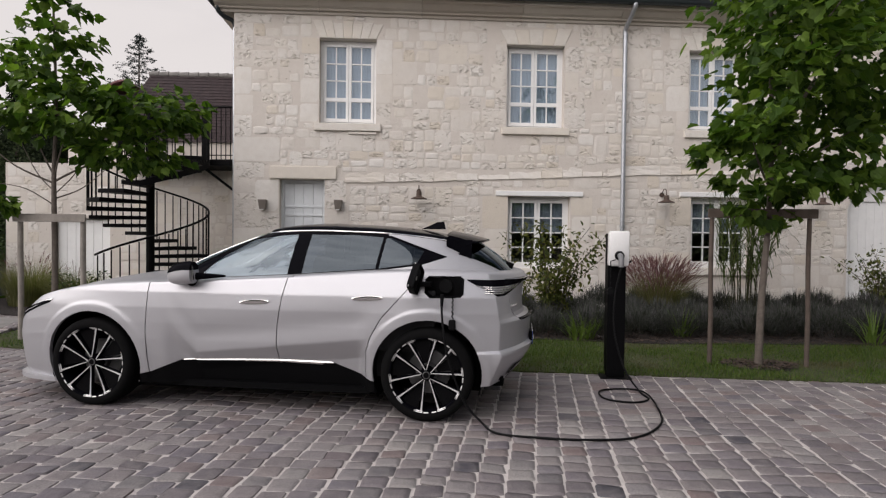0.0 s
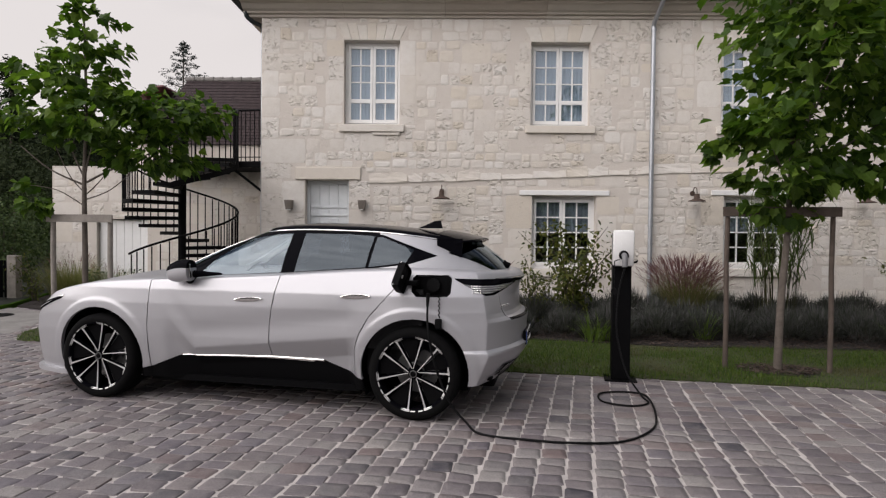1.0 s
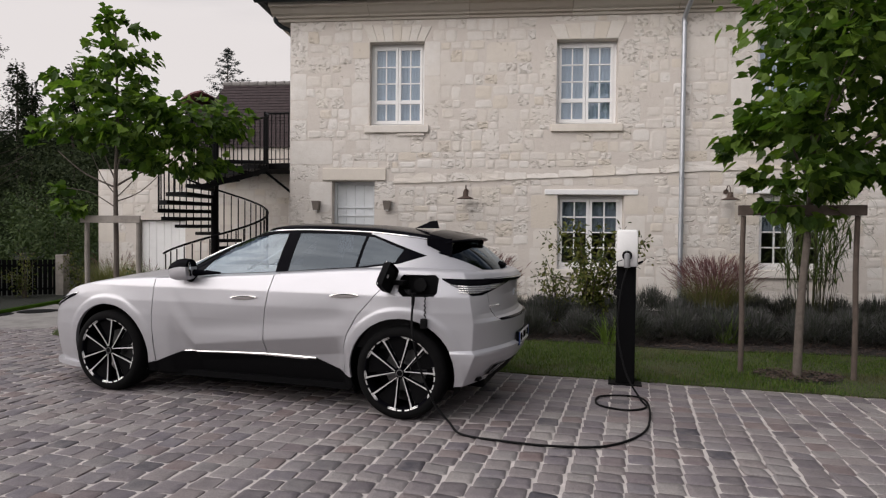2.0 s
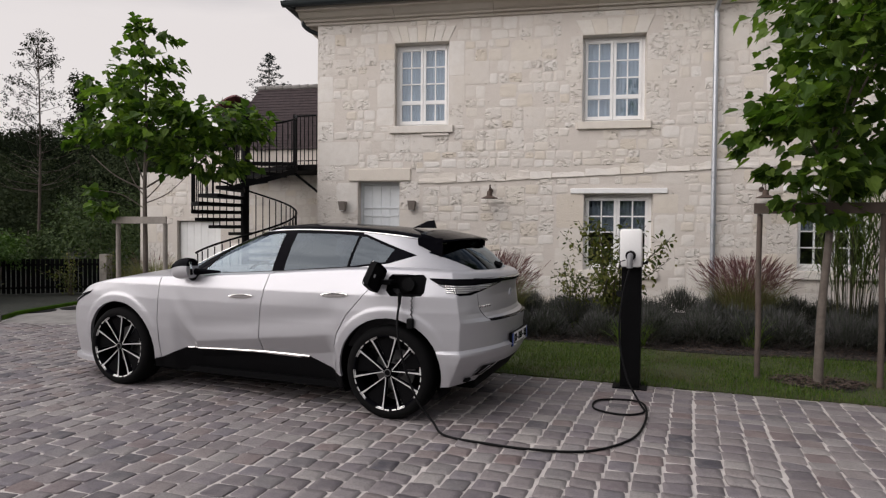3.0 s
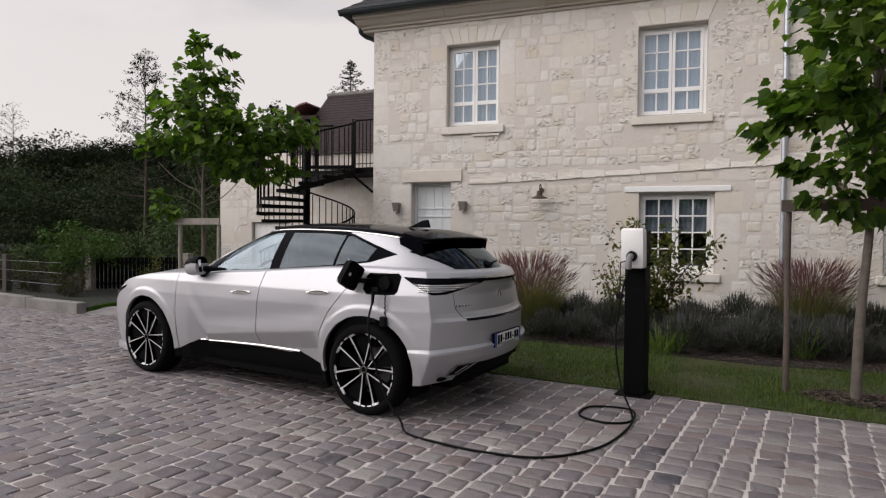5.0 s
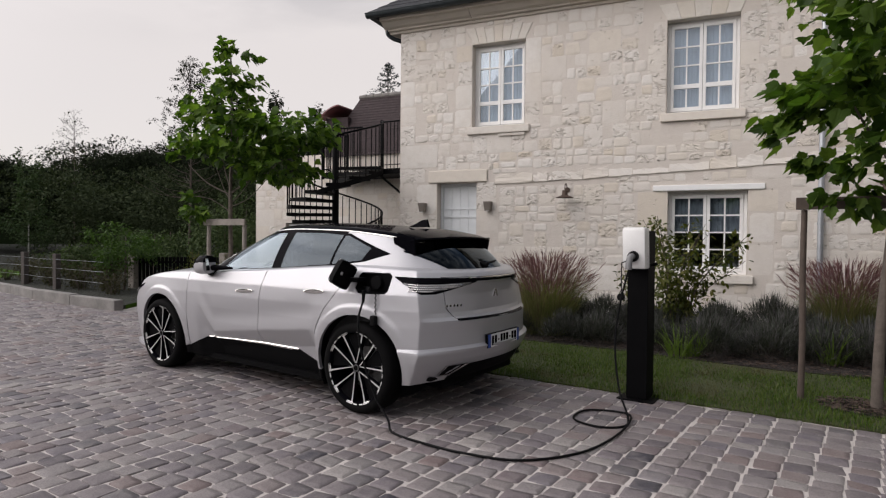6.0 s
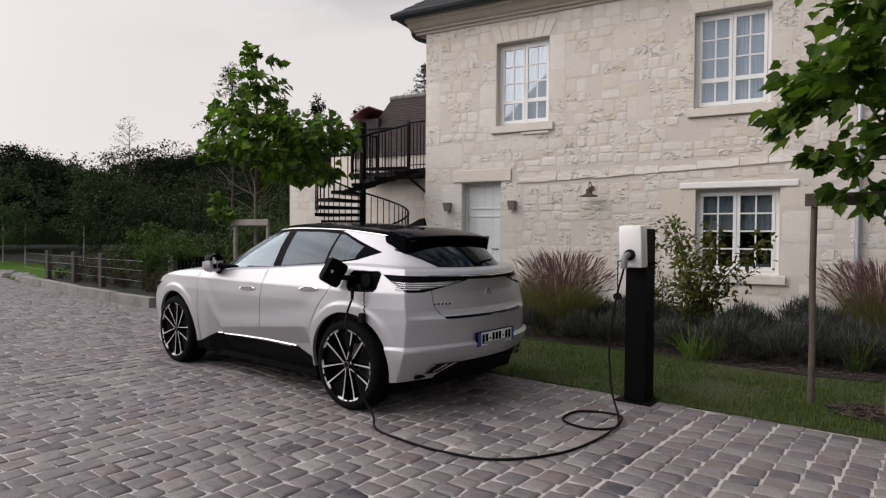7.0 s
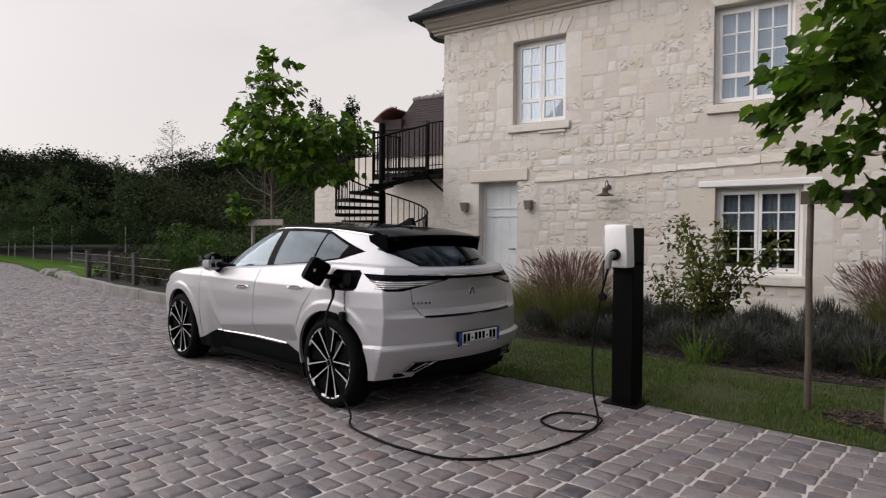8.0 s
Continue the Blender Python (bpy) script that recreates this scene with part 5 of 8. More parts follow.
# patches that lie on the body skin
def skin_patch(name, th0, th1, f_lo, f_hi, off, mat, nu=24, nv=5, label="", mirror=True, parent=None):
    """A shaped patch just proud of the skin; f_lo and f_hi give its edges along th."""
    for s in ((1, -1) if mirror else (1,)):
        bm = bmesh.new()
        g = []
        for i in range(nu + 1):
            u = i / nu
            th = th0 + (th1 - th0) * u
            col = []
            for j in range(nv + 1):
                f = f_lo(u) + (f_hi(u) - f_lo(u)) * j / nv
                edge = min(1, 6 * min(u, 1 - u)) * min(1, 4 * min(j / nv, 1 - j / nv))
                q = body_point(th, f, off * (0.35 + 0.65 * edge))
                col.append(bm.verts.new((q.x, s * q.y, q.z)))
            g.append(col)
        for A, B in zip(g, g[1:]):
            for j in range(nv):
                bm.faces.new((A[j], B[j], B[j + 1], A[j + 1]))
        part(name, bm, mat, parent or car, label, smooth=True)


def theta_at(x_want, f, rear=True):
    lo, hi = (math.pi / 2, math.pi) if rear else (0, math.pi / 2)
    for _ in range(50):
        m = (lo + hi) / 2
        if body_point(m, f).x > x_want:
            lo = m
        else:
            hi = m
    return (lo + hi) / 2


def theta_y(y_want, f, rear=True):
    lo, hi = (math.pi / 2, math.pi) if rear else (0, math.pi / 2)
    for _ in range(50):
        m = (lo + hi) / 2
        if (body_point(m, f).y > y_want) == rear:
            lo = m
        else:
            hi = m
    return (lo + hi) / 2


ta, tb = theta_at(-0.30, 0.9), theta_y(0.28, 0.9)
skin_patch("tail_lamp", ta, tb, lambda u: 0.945 - 0.135 * min(1, u / 0.35) * (1 - 0.75 * max(0, (u - 0.5) / 0.5)), lambda u: 0.955 + 0.005 * u, 0.006, GLOSS_BLACK, 40, 6, "slim black tail lamp with a faceted clear lens")
skin_patch("lamp_lens", ta + (tb - ta) * 0.10, ta + (tb - ta) * 0.93, lambda u: 0.905 - 0.077 * min(1, u / 0.35 + 0.08) * (1 - 0.85 * max(0, (u - 0.45) / 0.55)), lambda u: 0.906 + 0.018 * max(0, (u - 0.5) / 0.5), 0.010, LENS_SILVER, 40, 3, "silver scale-patterned lens")
skin_patch("light_bar", tb, math.pi, lambda u: 0.925, lambda u: 0.955, 0.006, GLOSS_BLACK, 24, 3, "thin black bar between the lamps")
skin_patch("chrome_bar", tb - 0.05, math.pi, lambda u: 0.958, lambda u: 0.968, 0.008, CHROME, 24, 2, "thin bright bar")
skin_patch("gate_lip", theta_y(0.515, 0.57), math.pi, lambda u: 0.563, lambda u: 0.585 - 0.004 * u, 0.006, GLOSS_BLACK, 24, 2, "dark strip under the tailgate")
# facets of the lens: small wedges standing on it
for s in (1, -1):
    bm = bmesh.new()
    for i in range(34):
        for j in range(4):
            u = 0.2 + 0.62 * (i + 0.5 * (j % 2)) / 34
            th = ta + (tb - ta) * u
            f = 0.838 + 0.0185 * j
            if f < 0.914 - 0.077 * (1 - 0.85 * max(0, (u - 0.45) / 0.55)):
                continue
            a = [body_point(th + dx, f + dz, 0.0115) for dx, dz in ((-0.0038, 0), (0, -0.006), (0.0038, 0), (0, 0.006))]
            tip = body_point(th, f, 0.0145)
            q = [bm.verts.new((k.x, s * k.y, k.z)) for k in a]
            tv = bm.verts.new((tip.x, s * tip.y, tip.z))
            for k in range(4):
                bm.faces.new((q[k], q[(k + 1) % 4], tv))
    tagged(part("lens_facets", bm, CHROME, car), "tiny diamond facets", kind="stuff")
# headlamps
skin_patch("headlamp", theta_y(0.52, 0.86, False), theta_at(3.06, 0.9, False), lambda u: 0.755 + 0.14 * u, lambda u: 0.90 + 0.033 * u, 0.008, GLOSS_BLACK, 24, 4, "slim swept-back headlamp")
skin_patch("lamp_strip", theta_y(0.6, 0.86, False), theta_at(3.12, 0.9, False), lambda u: 0.80 + 0.098 * u, lambda u: 0.858 + 0.055 * u, 0.011, LAMP_WHITE, 24, 2, "clear white lamp insert")
skin_patch("lamp_brow", theta_y(0.55, 0.86, False), theta_at(3.07, 0.9, False), lambda u: 0.888 + 0.034 * u, lambda u: 0.897 + 0.034 * u, 0.011, CHROME, 24, 1)
# front splitter
bm = bmesh.new()
pts = [body_point(th, 0.02) for th in np.linspace(0, theta_at(3.0, 0.02, False), 20)]
ring = [(q.x + 0.05, q.y + 0.015) for q in pts] + [(q.x - 0.1, q.y - 0.06) for q in pts[::-1]]
ring = [(x, max(0.0, y)) for x, y in ring]
for s in (1, -1):
    b2 = bmesh.new()
    prism(b2, [(x, s * y) for x, y in ring], 0.165, 0.20)
    bmesh.ops.remove_doubles(b2, verts=b2.verts, dist=1e-4)
    part("splitter", b2, PAINT, car)
bm.free()
# chrome sill strip
for s in (1, -1):
    bm = bmesh.new()
    prev = None
    N = 40
    for i in range(N + 1):
        x = 1.93 + (0.73 - 1.93) * i / N
        z = ip(x, [0.70, 0.73, 1.156, 1.55, 1.95], [0.387, 0.40, 0.410, 0.402, 0.386])
        h = 0.005 + 0.017 * (i / N) * (1 if i < N - 2 else 0.4)
        th = theta_at(x, 0.2) if x < XM else theta_at(x, 0.2, False)
        f = (z - z_bot(x)) / (z_sh(x) - z_bot(x))
        q = body_point(th, f)
        ring = [bm.verts.new((x, s * (q.y + dy), z + dz)) for dy, dz in ((-0.006, -h), (0.006, -h), (0.009, -h * 0.3), (0.006, 0.003), (-0.006, 0.003))]
        if prev:
            for k in range(5):
                bm.faces.new((prev[k], prev[(k + 1) % 5], ring[(k + 1) % 5], ring[k]))
        prev = ring
    part("sill_strip", bm, CHROME, car, "bright sill strip")


def y_skin(x, z):
    f = (z - z_bot(x)) / (z_sh(x) - z_bot(x))
    return body_point(theta_at(x, f) if x < XM else theta_at(x, f, False), f).y


# flush door handles
for s in (1, -1):
    for x0, x1, z in ((1.205, 1.435, 0.853), (0.33, 0.56, 0.90)):
        bm = bmesh.new()
        N = 12
        rings = []
        for i in range(N + 1):
            u = i / N
            x = x1 + (x0 - x1) * u
            h = 0.019 * math.sin(math.pi * min(1, max(0, 0.06 + 0.88 * u))) ** 0.55
            y = y_skin(x, z)
            zz = z + 0.012 * u
            rings.append([bm.verts.new((x, s * (y + d), zz + k * h)) for d, k in ((-0.004, -1), (0.008, -0.9), (0.013, 0), (0.010, 0.9), (-0.004, 1))])
        for A, B in zip(rings, rings[1:]):
            for k in range(5):
                bm.faces.new((A[k], A[(k + 1) % 5], B[(k + 1) % 5], B[k]))
        bm.faces.new(rings[0])
        bm.faces.new(rings[-1][::-1])
        part("door_handle", bm, CHROME, car, "satin silver flush handle", smooth=True)


# wheels
def lathe(bm, prof, seg=48):
    """Turns a profile (radius, y) about the y axis."""
    rings = [[bm.verts.new((r * math.cos(2 * math.pi * k / seg), y, r * math.sin(2 * math.pi * k / seg))) for k in range(seg)] for r, y in prof]
    for A, B in zip(rings, rings[1:]):
        for k in range(seg):
            bm.faces.new((A[k], A[(k + 1) % seg], B[(k + 1) % seg], B[k]))
    return rings


def make_wheel():
    w = new("wheel")
    w.parent = car
    bm = bmesh.new()
    lathe(bm, [(0.275, 0.0), (0.286, 0.004), (0.30, 0.007), (0.318, 0.004), (0.335, -0.006), (0.345, -0.022), (0.348, -0.05), (0.348, -0.19), (0.342, -0.22), (0.32, -0.24), (0.275, -0.235)], 64)
    tyre = part("tyre", bm, TYRE, w, "black low-profile tyre", smooth=True)
    bm = bmesh.new()
    r = lathe(bm, [(0.279, -0.004), (0.279, 0.003), (0.270, 0.001), (0.262, -0.02), (0.255, -0.10), (0.262, -0.225)], 64)
    part("rim", bm, GLOSS_BLACK, w, "gloss black rim", smooth=True)
    bm = bmesh.new()
    lathe(bm, [(0.0001, -0.145), (0.165, -0.145), (0.165, -0.16)], 40)
    lathe(bm, [(0.0001, -0.10), (0.07, -0.10), (0.075, -0.145)], 24)
    part("brake_disc", bm, BRAKE, w)
    bm = bmesh.new()
    lathe(bm, [(0.0001, -0.010), (0.026, -0.012), (0.030, -0.022), (0.04, -0.03), (0.05, -0.05), (0.056, -0.09)], 30)
    part("hub", bm, GLOSS_BLACK, w, smooth=True)
    for k in range(10):
        pair, sgn = k // 2, (-1 if k % 2 else 1)
        a = radians(90 + 72 * pair)
        ah, at = a + sgn * radians(32), a + sgn * radians(14.5)
        p0, p1 = Vector((0.038 * math.cos(ah), 0, 0.038 * math.sin(ah))), Vector((0.270 * math.cos(at), 0, 0.270 * math.sin(at)))
        d = (p1 - p0).normalized()
        o = Vector((-d.z, 0, d.x))
        bm = bmesh.new()
        cs = []
        for u, hw, y in ((0.0, 0.007, -0.018), (0.3, 0.0095, -0.017), (0.75, 0.012, -0.011), (1.0, 0.0145, -0.004)):
            q = p0 + (p1 - p0) * u
            cs.append([bm.verts.new(q + o * hw * b + Vector((0, y + c, 0))) for b, c in ((-1, -0.03), (-0.75, 0), (0.75, 0), (1, -0.03))])
        for A, B in zip(cs, cs[1:]):
            for i in range(4):
                bm.faces.new((A[i], A[(i + 1) % 4], B[(i + 1) % 4], B[i]))
        bm.faces.new(cs[0])
        bm.faces.new(cs[-1][::-1])
        part("spoke", bm, GLOSS_BLACK, w)
        bm = bmesh.new()
        cs = []
        for u, hw, y in ((0.0, 0.0028, -0.0155), (0.3, 0.0036, -0.0145), (0.75, 0.005, -0.0085), (0.985, 0.0068, -0.002)):
            q = p0 + (p1 - p0) * u - o * sgn * 0.001
            cs.append([bm.verts.new(q + o * hw * b + Vector((0, y + c, 0))) for b, c in ((-1, -0.003), (-0.9, 0.001), (0.9, 0.001), (1, -0.003))])
        for A, B in zip(cs, cs[1:]):
            for i in range(3):
                bm.faces.new((A[i], A[i + 1], B[i + 1], B[i]))
        bm.faces.new(cs[-1])
        part("spoke_face", bm, MACHINED, w, "machined silver spoke face")
        # short bright foot along the rim
        bm = bmesh.new()
        g = []
        for i in range(7):
            b = at + sgn * radians(-2.5 + 13.5 * i / 6)
            g.append([bm.verts.new((rr * math.cos(b), yy, rr * math.sin(b))) for rr, yy in ((0.262 + 0.004 * (i > 4), -0.004), (0.277, 0.0042))])
        for A, B in zip(g, g[1:]):
            bm.faces.new((A[0], A[1], B[1], B[0]))
        part("rim_foot", bm, MACHINED, w)
        # thin bright arc on the rim beside the foot
        bm = bmesh.new()
        g = []
        for i in range(6):
            b = at - sgn * radians(4.5 + 7.5 * i / 5)
            g.append([bm.verts.new((rr * math.cos(b), yy, rr * math.sin(b))) for rr, yy in ((0.269, 0.0012), (0.277, 0.0042))])
        for A, B in zip(g, g[1:]):
            bm.faces.new((A[0], A[1], B[1], B[0]))
        part("rim_arc", bm, MACHINED, w)
    for k in range(5):
        # dark aero blade between the spoke pairs
        a = radians(90 + 36 + 72 * k)
        bm = bmesh.new()
        pts = [(0.085, -9), (0.085, 9), (0.255, 15), (0.262, 5), (0.262, -15)]
        q = [(r * math.cos(a + radians(dd)), r * math.sin(a + radians(dd))) for r, dd in pts]
        A = [bm.verts.new((x, -0.03 - (0.012 if i in (0, 1) else 0), z)) for i, (x, z) in enumerate(q)]
        B = [bm.verts.new((x, -0.06, z)) for x, z in q]
        bm.faces.new(A)
        for i in range(5):
            bm.faces.new((A[i], B[i], B[(i + 1) % 5], A[(i + 1) % 5]))
        part("aero_blade", bm, BLACK_PLASTIC, w)
    bm = bmesh.new()
    lathe(bm, [(0.0001, -0.006), (0.02, -0.007), (0.022, -0.012)], 20)
    part("cap", bm, BLACK_PLASTIC, w)
    bm = bmesh.new()
    lathe(bm, [(0.022, -0.0115), (0.0225, -0.006), (0.027, -0.0065), (0.028, -0.013)], 24)
    part("cap_ring", bm, BRAKE, w, smooth=True)
    return w


wheel = make_wheel()
wheel.matrix_basis = pose(RA, 0.9, HUB_Z)
for X, Y, turn, spin in ((FA, 0.9, 0, 48.5), (RA, -0.9, 180, 30), (FA, -0.9, 180, 50)):
    w2 = copy_thing(wheel, pose(X, Y, HUB_Z, 0, spin, turn))
wheel.matrix_basis = pose(RA, 0.9, HUB_Z, 0, 43, 0)
# wheel housings and underbody
for s in (1, -1):
    for X in (RA, FA):
        bm = bmesh.new()
        N = 28
        A = [bm.verts.new((X + 0.415 * math.cos(math.pi * (k / N * 1.3 - 0.15)), s * 0.905, HUB_Z + 0.41 * math.sin(math.pi * (k / N * 1.3 - 0.15)))) for k in range(N + 1)]
        for v in A:
            v.co.y = s * min(0.9, y_skin(v.co.x, max(0.3, v.co.z)) - 0.012)
        B = [bm.verts.new((v.co.x, s * 0.55, v.co.z)) for v in A]
        for k in range(N):
            bm.faces.new((A[k], A[k + 1], B[k + 1], B[k]))
        bm.faces.new(B)
        part("wheel_housing", bm, BLACK_PLASTIC, car)
bm = bmesh.new()
box(bm, 0.44, 2.24, -0.80, 0.80, 0.17, 0.22)
box(bm, -0.56, 3.3, -0.54, 0.54, 0.20, 0.28, 0.02)
box(bm, -0.56, -0.42, -0.70, 0.70, 0.285, 0.315, 0.01)
part("underbody", bm, BLACK_PLASTIC, car)
# cabin: tub, dashboard, seats, steering wheel
bm = bmesh.new()
box(bm, -0.2, 2.15, -0.72, 0.72, 0.28, 0.55, 0.02)
box(bm, -0.6, 0.05, -0.60, 0.60, 0.55, 0.93, 0.04)
for s in (1, -1):
    box(bm, -0.05, 2.1, s * 0.77 - 0.035, s * 0.77 + 0.035, 0.5, 0.965, 0.02)
part("cabin_tub", bm, CABIN, car, "dark cabin lining")
bm = bmesh.new()
box(bm, 1.72, 2.25, -0.72, 0.72, 0.6, 0.955, 0.07)
part("dashboard", bm, CABIN, car, smooth=True)
bm = bmesh.new()
N = 28
for k in range(N):
    a0, a1 = 2 * math.pi * k / N, 2 * math.pi * (k + 1) / N
    c = lambda a: Vector((1.60 - 0.09 * math.sin(a), 0.36 + 0.18 * math.cos(a), 0.95 + 0.16 * math.sin(a)))
    rod(bm, c(a0), c(a1), 0.015, seg=6)
rod(bm, (1.6, 0.36, 0.95), (1.78, 0.36, 0.86), 0.05)
rod(bm, (1.6, 0.19, 0.95), (1.6, 0.53, 0.95), 0.018)
part("steering_wheel", bm, CABIN, car)


def car_seat(x, y):
    s = new("seat")
    s.parent = car
    bm = bmesh.new()
    box(bm, x - 0.1, x + 0.42, y - 0.25, y + 0.25, 0.5, 0.68, 0.05)
    part("cushion", bm, LEATHER, s, smooth=True)
    bm = bmesh.new()
    box(bm, -0.07, 0.07, y - 0.24, y + 0.24, 0.0, 0.62, 0.05, pose(x - 0.08, 0, 0.6, 0, -14, 0))
    part("backrest", bm, LEATHER, s, smooth=True)
    bm = bmesh.new()
    box(bm, -0.05, 0.05, y - 0.13, y + 0.13, 0.0, 0.19, 0.04, pose(x - 0.24, 0, 1.17, 0, -10, 0))
    rod(bm, (x - 0.2, y - 0.06, 1.1), (x - 0.24, y - 0.06, 1.22), 0.008)
    rod(bm, (x - 0.2, y + 0.06, 1.1), (x - 0.24, y + 0.06, 1.22), 0.008)
    part("headrest", bm, LEATHER, s, smooth=True)


for x, y in ((1.12, 0.37), (1.12, -0.37), (0.28, 0.4), (0.28, -0.4)):
    car_seat(x, y)

# door mirrors: black cap, silver lower shell
for s in (1, -1):
    mir = new("door_mirror")
    mir.parent = car
    tagged(mir, "two-tone door mirror, black over silver")
    sect = [(2.0, 0.15, 0.3), (1.985, 0.5, 0.62), (1.95, 0.78, 0.85), (1.90, 0.95, 1.0), (1.84, 1.0, 1.0), (1.79, 0.96, 0.94)]
    for lo, hi, mat, nm in ((-1.0, 0.24, PAINT, "shell"), (0.24, 1.0, GLOSS_BLACK, "cap")):
        bm = bmesh.new()
        cols = []
        for x, ky, kz in sect:
            col = []
            for j in range(13):
                a = lo + (hi - lo) * j / 12
                z = 1.075 + 0.088 * kz * a - 0.16 * max(0, x - 1.85)
                col.append((x, z, 0.07 * ky * (1 - abs(a) ** 2.6) ** 0.5))
            cols.append(col)
        L = [[bm.verts.new((x, s * (0.94 + h), z)) for x, z, h in c] for c in cols]
        R = [[bm.verts.new((x, s * (0.94 - h), z)) for x, z, h in c] for c in cols]
        for A, B in list(zip(L, L[1:])) + list(zip(R, R[1:])):
            for j in range(12):
                bm.faces.new((A[j], B[j], B[j + 1], A[j + 1]))
        for c in (0, -1):
            for j in range(12):
                bm.faces.new((L[c][j], L[c][j + 1], R[c][j + 1], R[c][j]))
        bmesh.ops.remove_doubles(bm, verts=bm.verts, dist=1e-5)
        part(nm, bm, mat, mir, smooth=True)
    bm = bmesh.new()
    box(bm, -0.002, 0.002, -0.055, 0.055, -0.055, 0.055, 0.0, pose(1.795, s * 0.935, 1.075, 0, 4, 22 * s))
    part("mirror_glass", bm, CHROME, mir)
    bm = bmesh.new()
    tube(bm, [(1.84, s * 0.83, 0.99), (1.84, s * 0.88, 1.0), (1.85, s * 0.92, 1.02)], 0.03, 10, [0.045, 0.035, 0.03])
    part("stalk", bm, BLACK_PLASTIC, mir, smooth=True)
    bm = bmesh.new()
    tube(bm, smooth_curve([(1.82, s * 0.91, 1.045), (1.71, s * 0.865, 1.045), (1.59, s * 0.835, 1.045)], 5), 0.03, 10, [0.034 - 0.0026 * k for k in range(11)])
    part("arm", bm, GLOSS_BLACK, mir, smooth=True)

# charge port, its open flap, plug and cap cord
port = new("charge_port")
port.parent = car
tagged(port, "open black charge port with a plug in it")
bm = bmesh.new()
N = len(port_poly)
yo = y_skin(-0.12, 1.0)
A = [bm.verts.new((x, y_skin(x, z) - 0.002, z)) for x, z in port_poly]
B = [bm.verts.new((-0.122 + (x + 0.122) * 0.92, yo - 0.055, 0.996 + (z - 0.996) * 0.9)) for x, z in port_poly]
for i in range(N):
    bm.faces.new((A[i], A[(i + 1) % N], B[(i + 1) % N], B[i]))
bm.faces.new(B)
part("recess", bm, BLACK_PLASTIC, port)
bm = bmesh.new()
rod(bm, (-0.13, yo - 0.055, 1.0), (-0.13, yo - 0.02, 1.0), 0.05, seg=20)
part("socket", bm, BLACK_RUBBER, port)
bm = bmesh.new()
tube(bm, [(-0.13, yo - 0.04, 1.0), (-0.13, yo + 0.0, 1.0), (-0.13, yo + 0.012, 1.0), (-0.129, yo + 0.05, 0.998), (-0.127, yo + 0.078, 0.992), (-0.126, yo + 0.092, 0.985)], 0.03, 18, [0.026, 0.026, 0.034, 0.034, 0.03, 0.02])
tube(bm, smooth_curve([(-0.128, yo + 0.06, 0.99), (-0.124, yo + 0.085, 0.97), (-0.12, yo + 0.10, 0.93)], 4), 0.018, 12)
bm = bmesh.new()
rod(bm, (-0.12, yo + 0.10, 0.95), (-0.116, yo + 0.102, 0.86), 0.0155, 0.0105, seg=10)
part("plug_sleeve", bm, BLACK_RUBBER, port)
bm = bmesh.new()
tube(bm, [(-0.19 + 0.006 * math.sin(k * 1.6), y_skin(-0.19, 0.93) + 0.03 + 0.006 * math.cos(k * 1.6), 0.93 - 0.0085 * k) for k in range(20)], 0.0042, 6)
box(bm, -0.215, -0.165, y_skin(-0.19, 0.8) + 0.012, y_skin(-0.19, 0.8) + 0.052, 0.69, 0.765, 0.012)
part("cap", bm, BLACK_RUBBER, port, "black rubber cap on a coiled cord")
FLAP_AT = pose(0.07, yo + 0.045, 1.02, 28, -10, -8)
bm = bmesh.new()
box(bm, -0.012, 0.008, 0.0, 0.175, -0.098, 0.098, 0.035, FLAP_AT)
part("flap", bm, BLACK_PLASTIC, port, "open charge flap, black inside", smooth=True)
bm = bmesh.new()
box(bm, 0.009, 0.013, 0.004, 0.17, -0.093, 0.093, 0.0, FLAP_AT)
part("flap_skin", bm, PAINT, port)
bm = bmesh.new()
box(bm, -0.03, 0.06, yo - 0.03, yo + 0.075, 1.0, 1.035, 0.008)
part("hinge", bm, BLACK_PLASTIC, port)
bm = bmesh.new()
box(bm, -0.0145, -0.012, 0.10, 0.12, -0.012, 0.012, 0.0, FLAP_AT)
part("latch", bm, MACHINED, port)

# number plate with plain bars, badge and model mark
plate = new("number_plate")
plate.parent = car
PX = body_point(math.pi - 1e-4, 0.42).x - 0.012
bm = bmesh.new()
box(bm, PX - 0.006, PX + 0.02, -0.252, 0.252, 0.49, 0.60, 0.004)
part("plate_holder", bm, BLACK_PLASTIC, plate)
bm = bmesh.new()
box(bm, PX - 0.010, PX - 0.0062, -0.212, 0.212, 0.494, 0.596)
part("plate_face", bm, PLATE_WHITE, plate, "white number plate")
for s in (-1, 1):
    bm = bmesh.new()
    box(bm, PX - 0.010, PX - 0.0062, s * 0.2305 - 0.0183, s * 0.2305 + 0.0183, 0.494, 0.596)
    part("plate_band", bm, PLATE_BLUE, plate, "blue end band")
for k in range(9):
    y = 0.185 - 0.0455 * k
    if k in (2, 6):
        z0, z1, w = 0.538, 0.55, 0.010
    else:
        z0, z1, w = 0.508, 0.582, 0.0155
    bm = bmesh.new()
    box(bm, PX - 0.0125, PX - 0.0102, y - w, y + w, z0, z1)
    part("plate_bar", bm, GLOSS_BLACK, plate)
BX = body_point(math.pi - 1e-4, 0.80).x - 0.004
bm = bmesh.new()
for sy in (-1, 1):
    box(bm, BX - 0.006, BX + 0.004, -0.008, 0.008, -0.032, 0.032, 0.002, pose(0, sy * 0.016, 0.905, sy * 24, 0, 0))
